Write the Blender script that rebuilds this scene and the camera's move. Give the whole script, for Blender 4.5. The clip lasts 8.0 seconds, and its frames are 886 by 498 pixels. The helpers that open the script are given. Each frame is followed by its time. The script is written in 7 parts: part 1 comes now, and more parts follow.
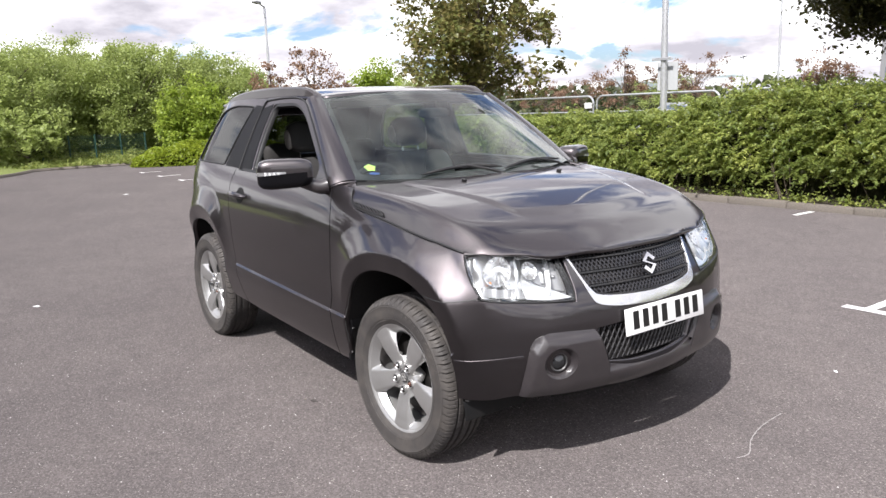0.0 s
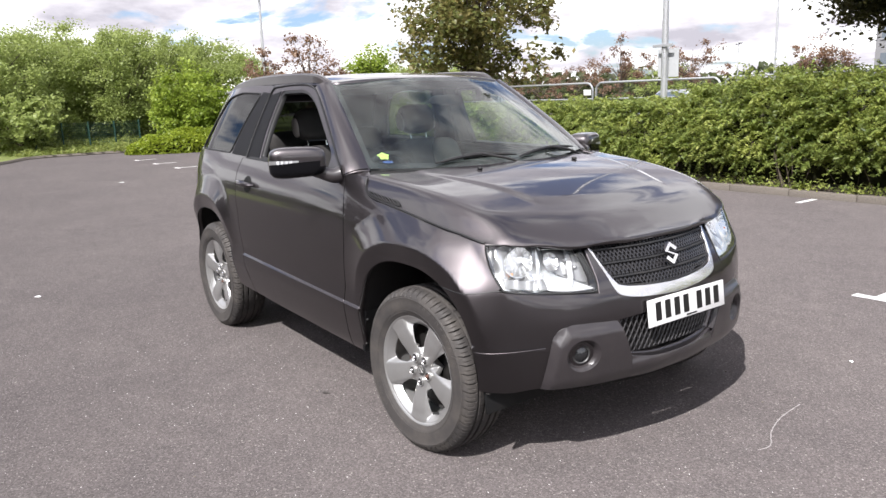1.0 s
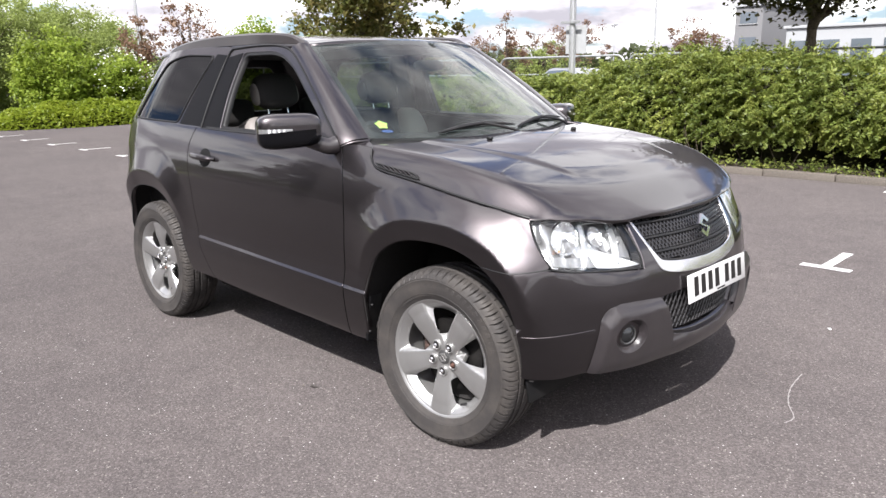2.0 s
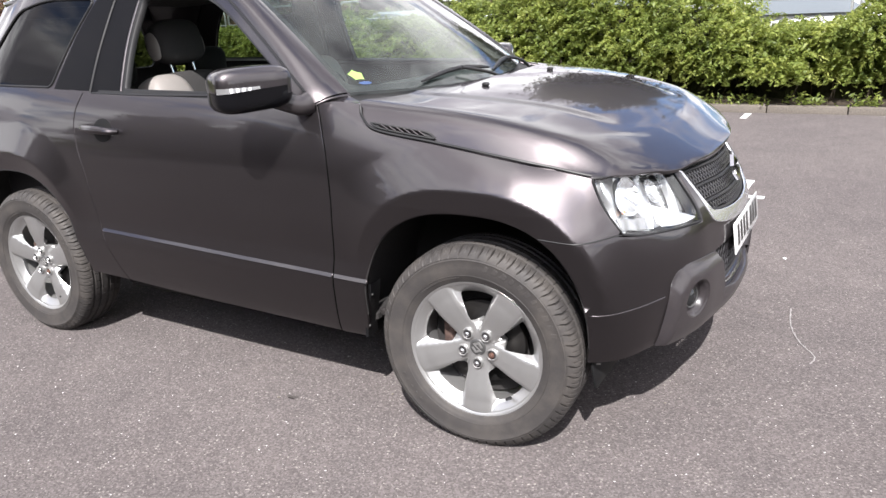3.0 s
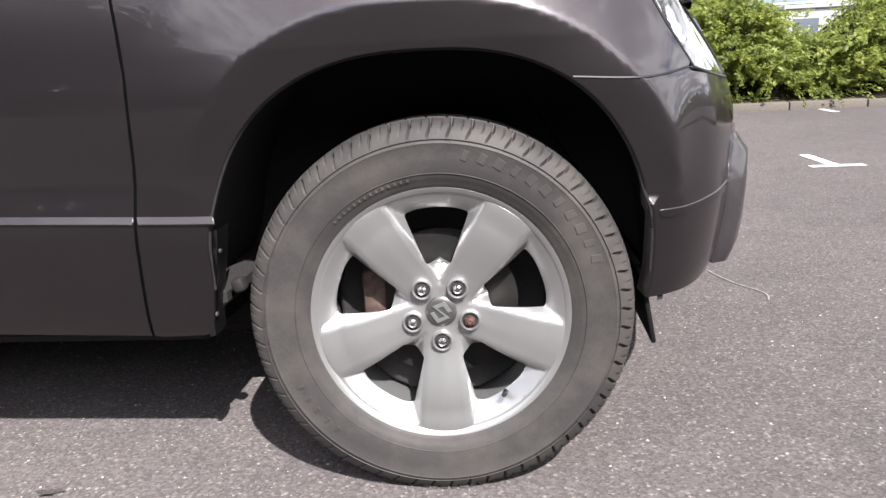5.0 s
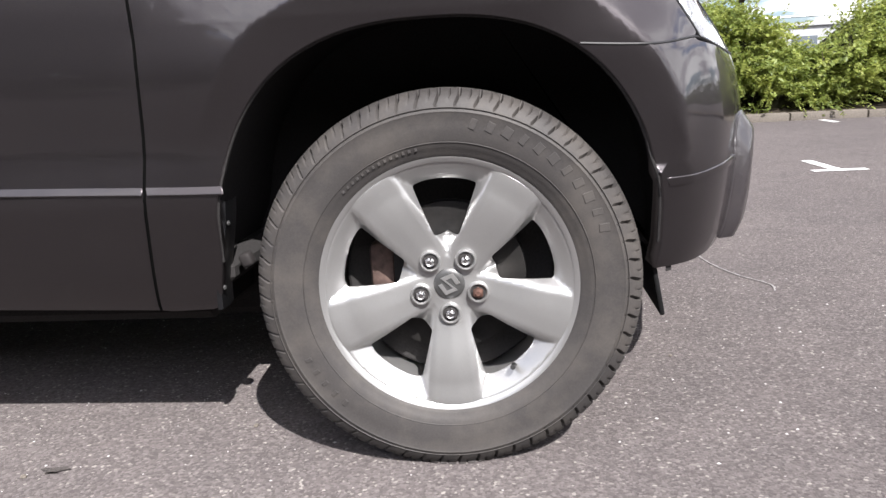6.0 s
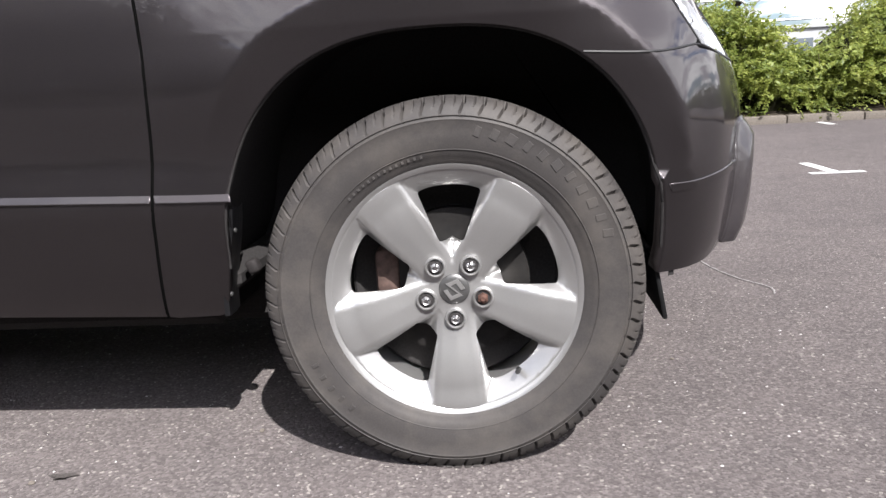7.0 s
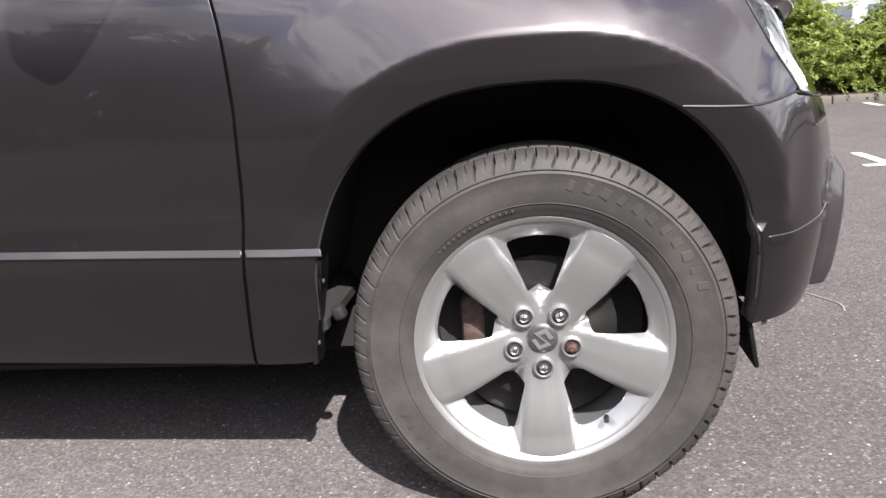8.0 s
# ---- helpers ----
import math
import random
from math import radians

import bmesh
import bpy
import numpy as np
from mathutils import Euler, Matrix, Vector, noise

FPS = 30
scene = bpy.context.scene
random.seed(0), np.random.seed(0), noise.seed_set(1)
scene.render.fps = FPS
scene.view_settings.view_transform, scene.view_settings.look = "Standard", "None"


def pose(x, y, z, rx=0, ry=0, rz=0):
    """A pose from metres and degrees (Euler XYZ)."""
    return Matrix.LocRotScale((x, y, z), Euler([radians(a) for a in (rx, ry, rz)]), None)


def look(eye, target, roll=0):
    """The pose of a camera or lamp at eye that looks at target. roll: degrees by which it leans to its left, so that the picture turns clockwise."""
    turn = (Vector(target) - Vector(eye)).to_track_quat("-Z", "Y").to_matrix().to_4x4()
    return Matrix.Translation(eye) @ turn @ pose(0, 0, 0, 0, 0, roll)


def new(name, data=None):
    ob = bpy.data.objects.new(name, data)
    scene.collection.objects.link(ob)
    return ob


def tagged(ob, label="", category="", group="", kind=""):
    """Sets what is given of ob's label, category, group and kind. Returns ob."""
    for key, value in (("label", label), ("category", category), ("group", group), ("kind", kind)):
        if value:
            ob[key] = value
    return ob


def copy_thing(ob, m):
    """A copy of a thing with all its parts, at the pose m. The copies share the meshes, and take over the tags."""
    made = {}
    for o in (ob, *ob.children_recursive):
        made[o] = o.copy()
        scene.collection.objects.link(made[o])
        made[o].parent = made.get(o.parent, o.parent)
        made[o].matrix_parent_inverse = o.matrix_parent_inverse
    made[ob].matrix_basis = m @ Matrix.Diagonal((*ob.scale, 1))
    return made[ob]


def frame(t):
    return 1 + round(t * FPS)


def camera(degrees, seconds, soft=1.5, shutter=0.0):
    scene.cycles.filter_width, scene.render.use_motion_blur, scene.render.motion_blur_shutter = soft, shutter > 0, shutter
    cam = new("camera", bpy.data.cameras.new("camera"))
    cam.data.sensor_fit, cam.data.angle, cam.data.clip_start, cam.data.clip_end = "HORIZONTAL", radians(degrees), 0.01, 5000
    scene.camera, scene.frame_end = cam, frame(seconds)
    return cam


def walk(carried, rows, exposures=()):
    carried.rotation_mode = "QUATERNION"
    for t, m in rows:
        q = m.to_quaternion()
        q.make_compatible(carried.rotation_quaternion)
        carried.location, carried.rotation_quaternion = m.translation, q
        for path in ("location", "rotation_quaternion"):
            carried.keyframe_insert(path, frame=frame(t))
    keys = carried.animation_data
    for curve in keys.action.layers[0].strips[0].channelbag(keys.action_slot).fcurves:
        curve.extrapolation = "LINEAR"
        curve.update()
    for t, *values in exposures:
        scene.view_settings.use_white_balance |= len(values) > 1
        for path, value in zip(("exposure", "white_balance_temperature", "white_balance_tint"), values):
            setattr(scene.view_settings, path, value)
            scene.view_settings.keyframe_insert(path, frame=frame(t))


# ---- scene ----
cam = camera(62.0, 8.0)
PATH = [
    (0, (3.872, -2.492, 1.516), (2.272, -1.351, 1.145), -1.9),
    (0.5, (3.859, -2.489, 1.521), (2.257, -1.353, 1.148), -2.2),
    (0.8, (3.811, -2.510, 1.528), (2.213, -1.377, 1.127), -2.2),
    (1, (3.762, -2.54, 1.52), (2.176, -1.39, 1.115), -1.9),
    (1.2, (3.655, -2.625, 1.508), (2.115, -1.427, 1.094), -2.0),
    (1.5, (3.509, -2.716, 1.522), (2.029, -1.445, 1.08), -1.8),
    (1.7, (3.394, -2.755, 1.509), (1.96, -1.439, 1.05), -1.3),
    (2.8, (2.471, -2.88, 1.396), (1.388, -1.287, 0.858), -2.5),
    (3, (2.308, -2.853, 1.453), (1.333, -1.219, 0.837), -3.0),
    (3.2, (2.160, -2.815, 1.424), (1.277, -1.138, 0.784), -3.0),
    (3.5, (1.905, -2.716, 1.393), (1.2, -0.971, 0.717), -4.0),
    (3.8, (1.742, -2.587, 1.355), (1.145, -0.825, 0.621), -3.8),
    (4, (1.583, -2.507, 1.357), (1.111, -0.715, 0.606), -4.1),
    (4.2, (1.500, -2.415, 1.287), (1.115, -0.582, 0.586), -3.8),
    (4.5, (1.43, -2.267, 1.181), (1.141, -0.41, 0.498), -3.9),
    (4.7, (1.391, -2.189, 1.024), (1.152, -0.296, 0.424), -3.6),
    (4.8, (1.395, -2.165, 0.945), (1.154, -0.262, 0.389), -3.5),
    (5, (1.368, -2.162, 0.821), (1.172, -0.235, 0.323), -3.0),
    (5.2, (1.362, -2.173, 0.742), (1.168, -0.231, 0.305), -3.0),
    (6.3, (1.349, -2.189, 0.736), (1.151, -0.251, 0.284), -3.2),
    (6.5, (1.347, -2.194, 0.739), (1.154, -0.254, 0.294), -3.3),
    (7, (1.341, -2.199, 0.745), (1.149, -0.258, 0.304), -3.4),
    (7.5, (1.339, -2.202, 0.749), (1.146, -0.26, 0.311), -3.4),
    (7.7, (1.338, -2.194, 0.768), (1.118, -0.255, 0.328), -3.6),
    (7.8, (1.326, -2.184, 0.802), (1.059, -0.255, 0.349), -4.1),
    (7.9, (1.302, -2.189, 0.831), (1.003, -0.264, 0.376), -4.4),
    (8, (1.231, -2.169, 0.889), (0.963, -0.252, 0.387), -4.3),
]
walk(cam, [(t, look(eye, target, roll)) for t, eye, target, roll in PATH],
     [(0.0, 0.67), (1.5, 0.66), (3.0, 0.94), (5.0, 1.04), (7.0, 0.88), (8.0, 1.00)])

# ---- light ----
SUN_WAY = Vector((-0.42, 0.85, -1.0)).normalized()
SUN_EL = math.asin(-SUN_WAY.z)
SUN_AZ = math.atan2(-SUN_WAY.x, -SUN_WAY.y)


def link(tree, a, b):
    tree.links.new(a, b)


def node(tree, kind, **values):
    n = tree.nodes.new(kind)
    for key, value in values.items():
        if key in n.inputs:
            n.inputs[key].default_value = value
    return n


def ramp(tree, rows):
    n = tree.nodes.new("ShaderNodeValToRGB")
    while len(n.color_ramp.elements) < len(rows):
        n.color_ramp.elements.new(0.5)
    for el, (at, col) in zip(n.color_ramp.elements, rows):
        el.position = at
        el.color = (*col, 1) if len(col) == 3 else col
    return n


def maths(tree, op, a, b=0.0, clamp=False):
    n = tree.nodes.new("ShaderNodeMath")
    n.operation = op
    n.use_clamp = clamp
    for i, v in enumerate((a, b)):
        if isinstance(v, (int, float)):
            n.inputs[i].default_value = v
        else:
            link(tree, v, n.inputs[i])
    return n.outputs[0]


def mix(tree, fac, a, b, blend="MIX"):
    n = tree.nodes.new("ShaderNodeMix")
    n.data_type = "RGBA"
    n.blend_type = blend
    for sock, v in ((n.inputs[0], fac), (n.inputs[6], a), (n.inputs[7], b)):
        if isinstance(v, (int, float)):
            sock.default_value = v
        elif isinstance(v, tuple):
            sock.default_value = (*v, 1) if len(v) == 3 else v
        else:
            link(tree, v, sock)
    return n.outputs[2]


world = bpy.data.worlds.new("sky")
scene.world = world
world.use_nodes = True
wt = world.node_tree
wt.nodes.clear()
sky = wt.nodes.new("ShaderNodeTexSky")
sky.sky_type = "NISHITA"
sky.sun_disc = False
sky.sun_elevation = SUN_EL
sky.sun_rotation = SUN_AZ
sky.air_density = 1.0
sky.dust_density = 1.5
coord = wt.nodes.new("ShaderNodeTexCoord")
sep = wt.nodes.new("ShaderNodeSeparateXYZ")
link(wt, coord.outputs["Generated"], sep.inputs[0])
high = maths(wt, "ADD", maths(wt, "MAXIMUM", sep.outputs[2], 0.0), 0.26)
flat = wt.nodes.new("ShaderNodeCombineXYZ")
link(wt, maths(wt, "DIVIDE", sep.outputs[0], high), flat.inputs[0])
link(wt, maths(wt, "DIVIDE", sep.outputs[1], high), flat.inputs[1])
cloud_big = node(wt, "ShaderNodeTexNoise", Scale=1.5, Detail=10.0, Roughness=0.58, Distortion=0.35)
link(wt, flat.outputs[0], cloud_big.inputs["Vector"])
cloud_shade = node(wt, "ShaderNodeTexNoise", Scale=2.1, Detail=8.0, Roughness=0.55)
shift = wt.nodes.new("ShaderNodeVectorMath")
shift.operation = "ADD"
shift.inputs[1].default_value = (3.1, 7.7, 0)
link(wt, flat.outputs[0], shift.inputs[0])
link(wt, shift.outputs[0], cloud_shade.inputs["Vector"])
cover = ramp(wt, [(0.425, (0, 0, 0)), (0.49, (1, 1, 1))])
# the cloud opens out into clear sky towards the hedge's far end
clear_way = wt.nodes.new("ShaderNodeVectorMath")
clear_way.operation = "DOT_PRODUCT"
clear_way.inputs[1].default_value = (0.13, 0.975, 0.18)
link(wt, coord.outputs["Generated"], clear_way.inputs[0])
opening_up = maths(wt, "MULTIPLY", maths(wt, "SUBTRACT", clear_way.outputs["Value"], 0.90, True), -1.15)
link(wt, maths(wt, "ADD", cloud_big.outputs[0], maths(wt, "ADD", maths(wt, "MULTIPLY", maths(wt, "MAXIMUM", maths(wt, "SUBTRACT", sep.outputs[2], 0.26), 0.0), -0.03), maths(wt, "ADD", opening_up, 0.03))), cover.inputs[0])
tone = ramp(wt, [(0.36, (9.6, 9.2, 10.4)), (0.46, (14.6, 14.0, 15.2)), (0.55, (27.0, 26.8, 27.4))])
link(wt, cloud_shade.outputs[0], tone.inputs[0])
blue = mix(wt, 1.0, sky.outputs[0], (1.75, 1.95, 2.45), "MULTIPLY")
sky_col = mix(wt, cover.outputs[0], blue, tone.outputs[0])
toward = wt.nodes.new("ShaderNodeVectorMath")
toward.operation = "DOT_PRODUCT"
toward.inputs[1].default_value = -SUN_WAY
link(wt, coord.outputs["Generated"], toward.inputs[0])
glow = maths(wt, "ADD", maths(wt, "MULTIPLY", maths(wt, "POWER", maths(wt, "MAXIMUM", toward.outputs["Value"], 0.0), 7.0), 0.6), 1.0)
bright = wt.nodes.new("ShaderNodeCombineXYZ")
for i in range(3):
    link(wt, glow, bright.inputs[i])
sky_col = mix(wt, 1.0, sky_col, bright.outputs[0], "MULTIPLY")
back = wt.nodes.new("ShaderNodeBackground")
back.inputs[1].default_value = 0.046
link(wt, sky_col, back.inputs[0])
out = wt.nodes.new("ShaderNodeOutputWorld")
link(wt, back.outputs[0], out.inputs[0])

sun = new("sun", bpy.data.lights.new("sun", "SUN"))
sun.data.energy = 5.0
sun.data.angle = radians(0.53)
sun.data.color = (1.0, 0.97, 0.955)
sun.matrix_world = look((0, 0, 20), Vector((0, 0, 20)) + SUN_WAY)

# ---- materials ----
def material(name):
    m = bpy.data.materials.new(name)
    m.use_nodes = True
    t = m.node_tree
    return m, t, t.nodes["Principled BSDF"]


def plain(name, col, rough=0.5, metal=0.0, grain=0.0, scale=200.0, bump=0.0, coat=0.0, spec=0.5, dirt=0.0):
    """A surface with fine grain, broad soiling and relief."""
    m, t, p = material(name)
    tc = t.nodes.new("ShaderNodeTexCoord")
    fine = node(t, "ShaderNodeTexNoise", Scale=scale, Detail=3.0)
    link(t, tc.outputs["Object"], fine.inputs["Vector"])
    broad = node(t, "ShaderNodeTexNoise", Scale=7.0, Detail=5.0, Roughness=0.65)
    link(t, tc.outputs["Object"], broad.inputs["Vector"])
    g = ramp(t, [(0.3, tuple(c * (1 - grain) for c in col)), (0.7, tuple(min(1, c * (1 + grain)) for c in col))])
    link(t, fine.outputs[0], g.inputs[0])
    dirt_f = maths(t, "MULTIPLY", ramp_out(t, broad.outputs[0], 0.45, 0.75), dirt)
    link(t, mix(t, dirt_f, g.outputs[0], (0.16, 0.14, 0.12)), p.inputs["Base Color"])
    r = maths(t, "ADD", maths(t, "MULTIPLY", maths(t, "SUBTRACT", broad.outputs[0], 0.5), 0.25 * rough), rough)
    link(t, r, p.inputs["Roughness"])
    p.inputs["Metallic"].default_value = metal
    p.inputs["Specular IOR Level"].default_value = spec
    p.inputs["Coat Weight"].default_value = coat
    p.inputs["Coat Roughness"].default_value = 0.04
    if bump:
        b = node(t, "ShaderNodeBump", Strength=bump, Distance=0.002)
        link(t, fine.outputs[0], b.inputs["Height"])
        link(t, b.outputs[0], p.inputs["Normal"])
    return m


def ramp_out(t, sock, a, b):
    n = t.nodes.new("ShaderNodeMapRange")
    n.inputs[1].default_value = a
    n.inputs[2].default_value = b
    link(t, sock, n.inputs[0])
    return n.outputs[0]


def car_paint():
    m, t, p = material("metallic_paint")
    tc = t.nodes.new("ShaderNodeTexCoord")
    flake = node(t, "ShaderNodeTexNoise", Scale=2600.0, Detail=1.0)
    link(t, tc.outputs["Object"], flake.inputs["Vector"])
    dust_haze = node(t, "ShaderNodeTexNoise", Scale=5.0, Detail=8.0, Roughness=0.7)
    link(t, tc.outputs["Object"], dust_haze.inputs["Vector"])
    col = ramp(t, [(0.35, (0.0600, 0.0536, 0.0560)), (0.65, (0.1020, 0.0912, 0.0952))])
    link(t, flake.outputs[0], col.inputs[0])
    link(t, mix(t, maths(t, "MULTIPLY", ramp_out(t, dust_haze.outputs[0], 0.5, 0.8), 0.02), col.outputs[0], (0.22, 0.20, 0.185)), p.inputs["Base Color"])
    p.inputs["Metallic"].default_value = 0.97
    p.inputs["Specular IOR Level"].default_value = 0.02
    p.inputs["Specular Tint"].default_value = (0.74, 0.72, 0.74, 1)
    link(t, maths(t, "ADD", maths(t, "MULTIPLY", dust_haze.outputs[0], 0.06), 0.350), p.inputs["Roughness"])
    p.inputs["Coat Weight"].default_value = 1.0
    p.inputs["Coat IOR"].default_value = 1.50
    link(t, maths(t, "ADD", maths(t, "MULTIPLY", ramp_out(t, dust_haze.outputs[0], 0.5, 0.8), 0.03), 0.012), p.inputs["Coat Roughness"])
    peel = node(t, "ShaderNodeTexNoise", Scale=160.0, Detail=1.0)
    link(t, tc.outputs["Object"], peel.inputs["Vector"])
    b = node(t, "ShaderNodeBump", Strength=0.012, Distance=0.002)
    link(t, peel.outputs[0], b.inputs["Height"])
    link(t, b.outputs[0], p.inputs["Coat Normal"])
    return m


def asphalt():
    m, t, p = material("asphalt")
    tc = t.nodes.new("ShaderNodeTexCoord")
    stones = node(t, "ShaderNodeTexVoronoi", Scale=170.0)
    link(t, tc.outputs["Object"], stones.inputs["Vector"])
    grit = node(t, "ShaderNodeTexNoise", Scale=330.0, Detail=3.0)
    link(t, tc.outputs["Object"], grit.inputs["Vector"])
    broad = node(t, "ShaderNodeTexNoise", Scale=0.5, Detail=8.0, Roughness=0.62)
    link(t, tc.outputs["Object"], broad.inputs["Vector"])
    patch = node(t, "ShaderNodeTexNoise", Scale=5.0, Detail=6.0, Roughness=0.7)
    link(t, tc.outputs["Object"], patch.inputs["Vector"])
    sep2 = t.nodes.new("ShaderNodeSeparateColor")
    link(t, stones.outputs["Color"], sep2.inputs[0])
    tone2 = ramp(t, [(0.0, (0.073, 0.064, 0.065)), (0.5, (0.099, 0.088, 0.088)), (0.88, (0.124, 0.112, 0.111)), (0.97, (0.152, 0.139, 0.134)), (1.0, (0.235, 0.220, 0.206))])
    link(t, sep2.outputs[0], tone2.inputs[0])
    shade = mix(t, 1.0, tone2.outputs[0], ramp_col(t, broad.outputs[0], 0.3, 0.7, (0.86, 0.86, 0.865), (1.07, 1.065, 1.05)), "MULTIPLY")
    shade = mix(t, 1.0, shade, ramp_col(t, patch.outputs[0], 0.3, 0.75, (0.90, 0.90, 0.90), (1.10, 1.09, 1.08)), "MULTIPLY")
    link(t, shade, p.inputs["Base Color"])
    p.inputs["Roughness"].default_value = 0.88
    p.inputs["Specular IOR Level"].default_value = 0.03
    p.inputs["Diffuse Roughness"].default_value = 1.0
    hgt = maths(t, "ADD", maths(t, "MULTIPLY", stones.outputs["Distance"], -1.0), maths(t, "MULTIPLY", grit.outputs[0], 0.6))
    b = node(t, "ShaderNodeBump", Strength=0.6, Distance=0.004)
    link(t, hgt, b.inputs["Height"])
    link(t, b.outputs[0], p.inputs["Normal"])
    return m


def ramp_col(t, sock, a, b, ca, cb):
    n = ramp(t, [(a, ca), (b, cb)])
    link(t, sock, n.inputs[0])
    return n.outputs[0]


def leaf_mat(name, dark, mid, light, rough=0.45, patch=0.4, size=1.1):
    """Leaves that vary one by one, and let some light through."""
    m, t, p = material(name)
    geo = t.nodes.new("ShaderNodeNewGeometry")
    tc = t.nodes.new("ShaderNodeTexCoord")
    broad = node(t, "ShaderNodeTexNoise", Scale=size, Detail=4.0)
    link(t, tc.outputs["Object"], broad.inputs["Vector"])
    f = maths(t, "ADD", maths(t, "MULTIPLY", geo.outputs["Random Per Island"], 1 - patch), maths(t, "MULTIPLY", ramp_out(t, broad.outputs[0], 0.3, 0.7), patch))
    col = ramp(t, [(0.1, dark), (0.5, mid), (0.92, light)])
    link(t, f, col.inputs[0])
    link(t, col.outputs[0], p.inputs["Base Color"])
    p.inputs["Roughness"].default_value = rough
    p.inputs["Specular IOR Level"].default_value = 0.35
    trans = t.nodes.new("ShaderNodeBsdfTranslucent")
    link(t, mix(t, 0.5, col.outputs[0], tuple(min(1, c * 1.5) for c in light)), trans.inputs[0])
    sh = t.nodes.new("ShaderNodeMixShader")
    sh.inputs[0].default_value = 0.42
    link(t, p.outputs[0], sh.inputs[1])
    link(t, trans.outputs[0], sh.inputs[2])
    link(t, sh.outputs[0], t.nodes["Material Output"].inputs[0])
    return m


def glass(name, tint=(0.86, 0.93, 0.90), clear=0.90, dust_haze=0.0, gain=1.6):
    """Thin glazing: a clear film that mirrors at a slant."""
    m, t, p = material(name)
    t.nodes.remove(p)
    see = node(t, "ShaderNodeBsdfTransparent")
    see.inputs[0].default_value = (*tuple(c * clear for c in tint), 1)
    gl = node(t, "ShaderNodeBsdfGlossy")
    gl.inputs["Roughness"].default_value = 0.01
    lw = node(t, "ShaderNodeLayerWeight", Blend=0.5)
    slant = maths(t, "ADD", maths(t, "MULTIPLY", maths(t, "POWER", lw.outputs["Facing"], 5.0), 0.957), 0.043)
    sh = t.nodes.new("ShaderNodeMixShader")
    link(t, maths(t, "MINIMUM", maths(t, "MULTIPLY", slant, gain), 1.0), sh.inputs[0])
    link(t, see.outputs[0], sh.inputs[1])
    link(t, gl.outputs[0], sh.inputs[2])
    last = sh.outputs[0]
    # A diffuse veil paints the pale haze of sky reflected on the screen.
    if dust_haze:
        film = node(t, "ShaderNodeBsdfDiffuse")
        film.inputs[0].default_value = (0.62, 0.68, 0.64, 1)
        tc = t.nodes.new("ShaderNodeTexCoord")
        haze_patches = node(t, "ShaderNodeTexNoise", Scale=5.0, Detail=6.0, Roughness=0.65)
        link(t, tc.outputs["Object"], haze_patches.inputs["Vector"])
        both_sh = t.nodes.new("ShaderNodeMixShader")
        link(t, maths(t, "MULTIPLY", ramp_out(t, haze_patches.outputs[0], 0.3, 0.75), dust_haze * 1.8), both_sh.inputs[0])
        link(t, last, both_sh.inputs[1])
        link(t, film.outputs[0], both_sh.inputs[2])
        last = both_sh.outputs[0]
    link(t, last, t.nodes["Material Output"].inputs[0])
    return m


PAINT = car_paint()
ASPHALT = asphalt()
CLAD = plain("satin_cladding", (0.030, 0.026, 0.028), 0.34, 0.0, 0.10, 400, 0.05, 0.35, 0.5, 0.10)
GLOSS = plain("dark_reflection_gloss", (0.005, 0.005, 0.006), 0.08, 0.0, 0.02, 300, 0.0, 0.0, 0.28, 0.0)
POST = plain("black_window_post", (0.005, 0.005, 0.006), 0.40, 0.0, 0.05, 300, 0.0, 0.0, 0.07, 0.01)
BLACK = plain("black_plastic", (0.016, 0.016, 0.017), 0.55, 0.0, 0.15, 500, 0.15, 0.0, 0.4, 0.12)
TRIM = plain("black_rubber_seal", (0.012, 0.012, 0.013), 0.5, 0.0, 0.1, 300, 0.0, 0.0, 0.4, 0.05)
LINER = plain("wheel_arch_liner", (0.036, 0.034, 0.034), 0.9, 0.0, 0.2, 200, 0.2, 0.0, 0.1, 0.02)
RUBBER = plain("tyre_rubber", (0.0470, 0.0432, 0.0420), 0.60, 0.0, 0.10, 300, 0.06, 0.0, 0.3, 0.34)
ALLOY = plain("silver_alloy", (0.455, 0.45, 0.445), 0.33, 0.74, 0.04, 700, 0.0, 0.5, 0.5, 0.10)
SATIN = plain("satin_chrome", (0.72, 0.72, 0.73), 0.24, 0.80, 0.02, 300, 0.0, 0.3, 0.5, 0.03)
CHROME = plain("chrome", (0.80, 0.80, 0.81), 0.09, 1.0, 0.02, 300, 0.0, 0.0, 0.5, 0.03)
# Near-black steel: the shade behind the spokes is in the colour.
STEEL = plain("shaded_brake_steel", (0.020, 0.019, 0.019), 0.5, 0.6, 0.15, 120, 0.0, 0.0, 0.5, 0.15)
CAST = plain("rusted_cast_iron", (0.105, 0.070, 0.060), 0.75, 0.2, 0.35, 70, 0.4, 0.0, 0.3, 0.15)
CAP = plain("dull_cap_metal", (0.11, 0.11, 0.11), 0.4, 0.6, 0.1, 300, 0.0, 0.0, 0.5, 0.1)
RUST = plain("rusty_iron", (0.11, 0.055, 0.042), 0.8, 0.2, 0.35, 90, 0.4, 0.0, 0.3, 0.2)
PLATE = plain("white_plate", (0.82, 0.82, 0.81), 0.25, 0.0, 0.01, 300, 0.0, 0.6, 0.5, 0.02)
INK = plain("black_lettering", (0.012, 0.012, 0.012), 0.3, 0.0, 0.02)
SEAT = plain("dark_seat_fabric", (0.040, 0.038, 0.038), 0.8, 0.0, 0.2, 500, 0.4, 0.0, 0.3, 0.05)
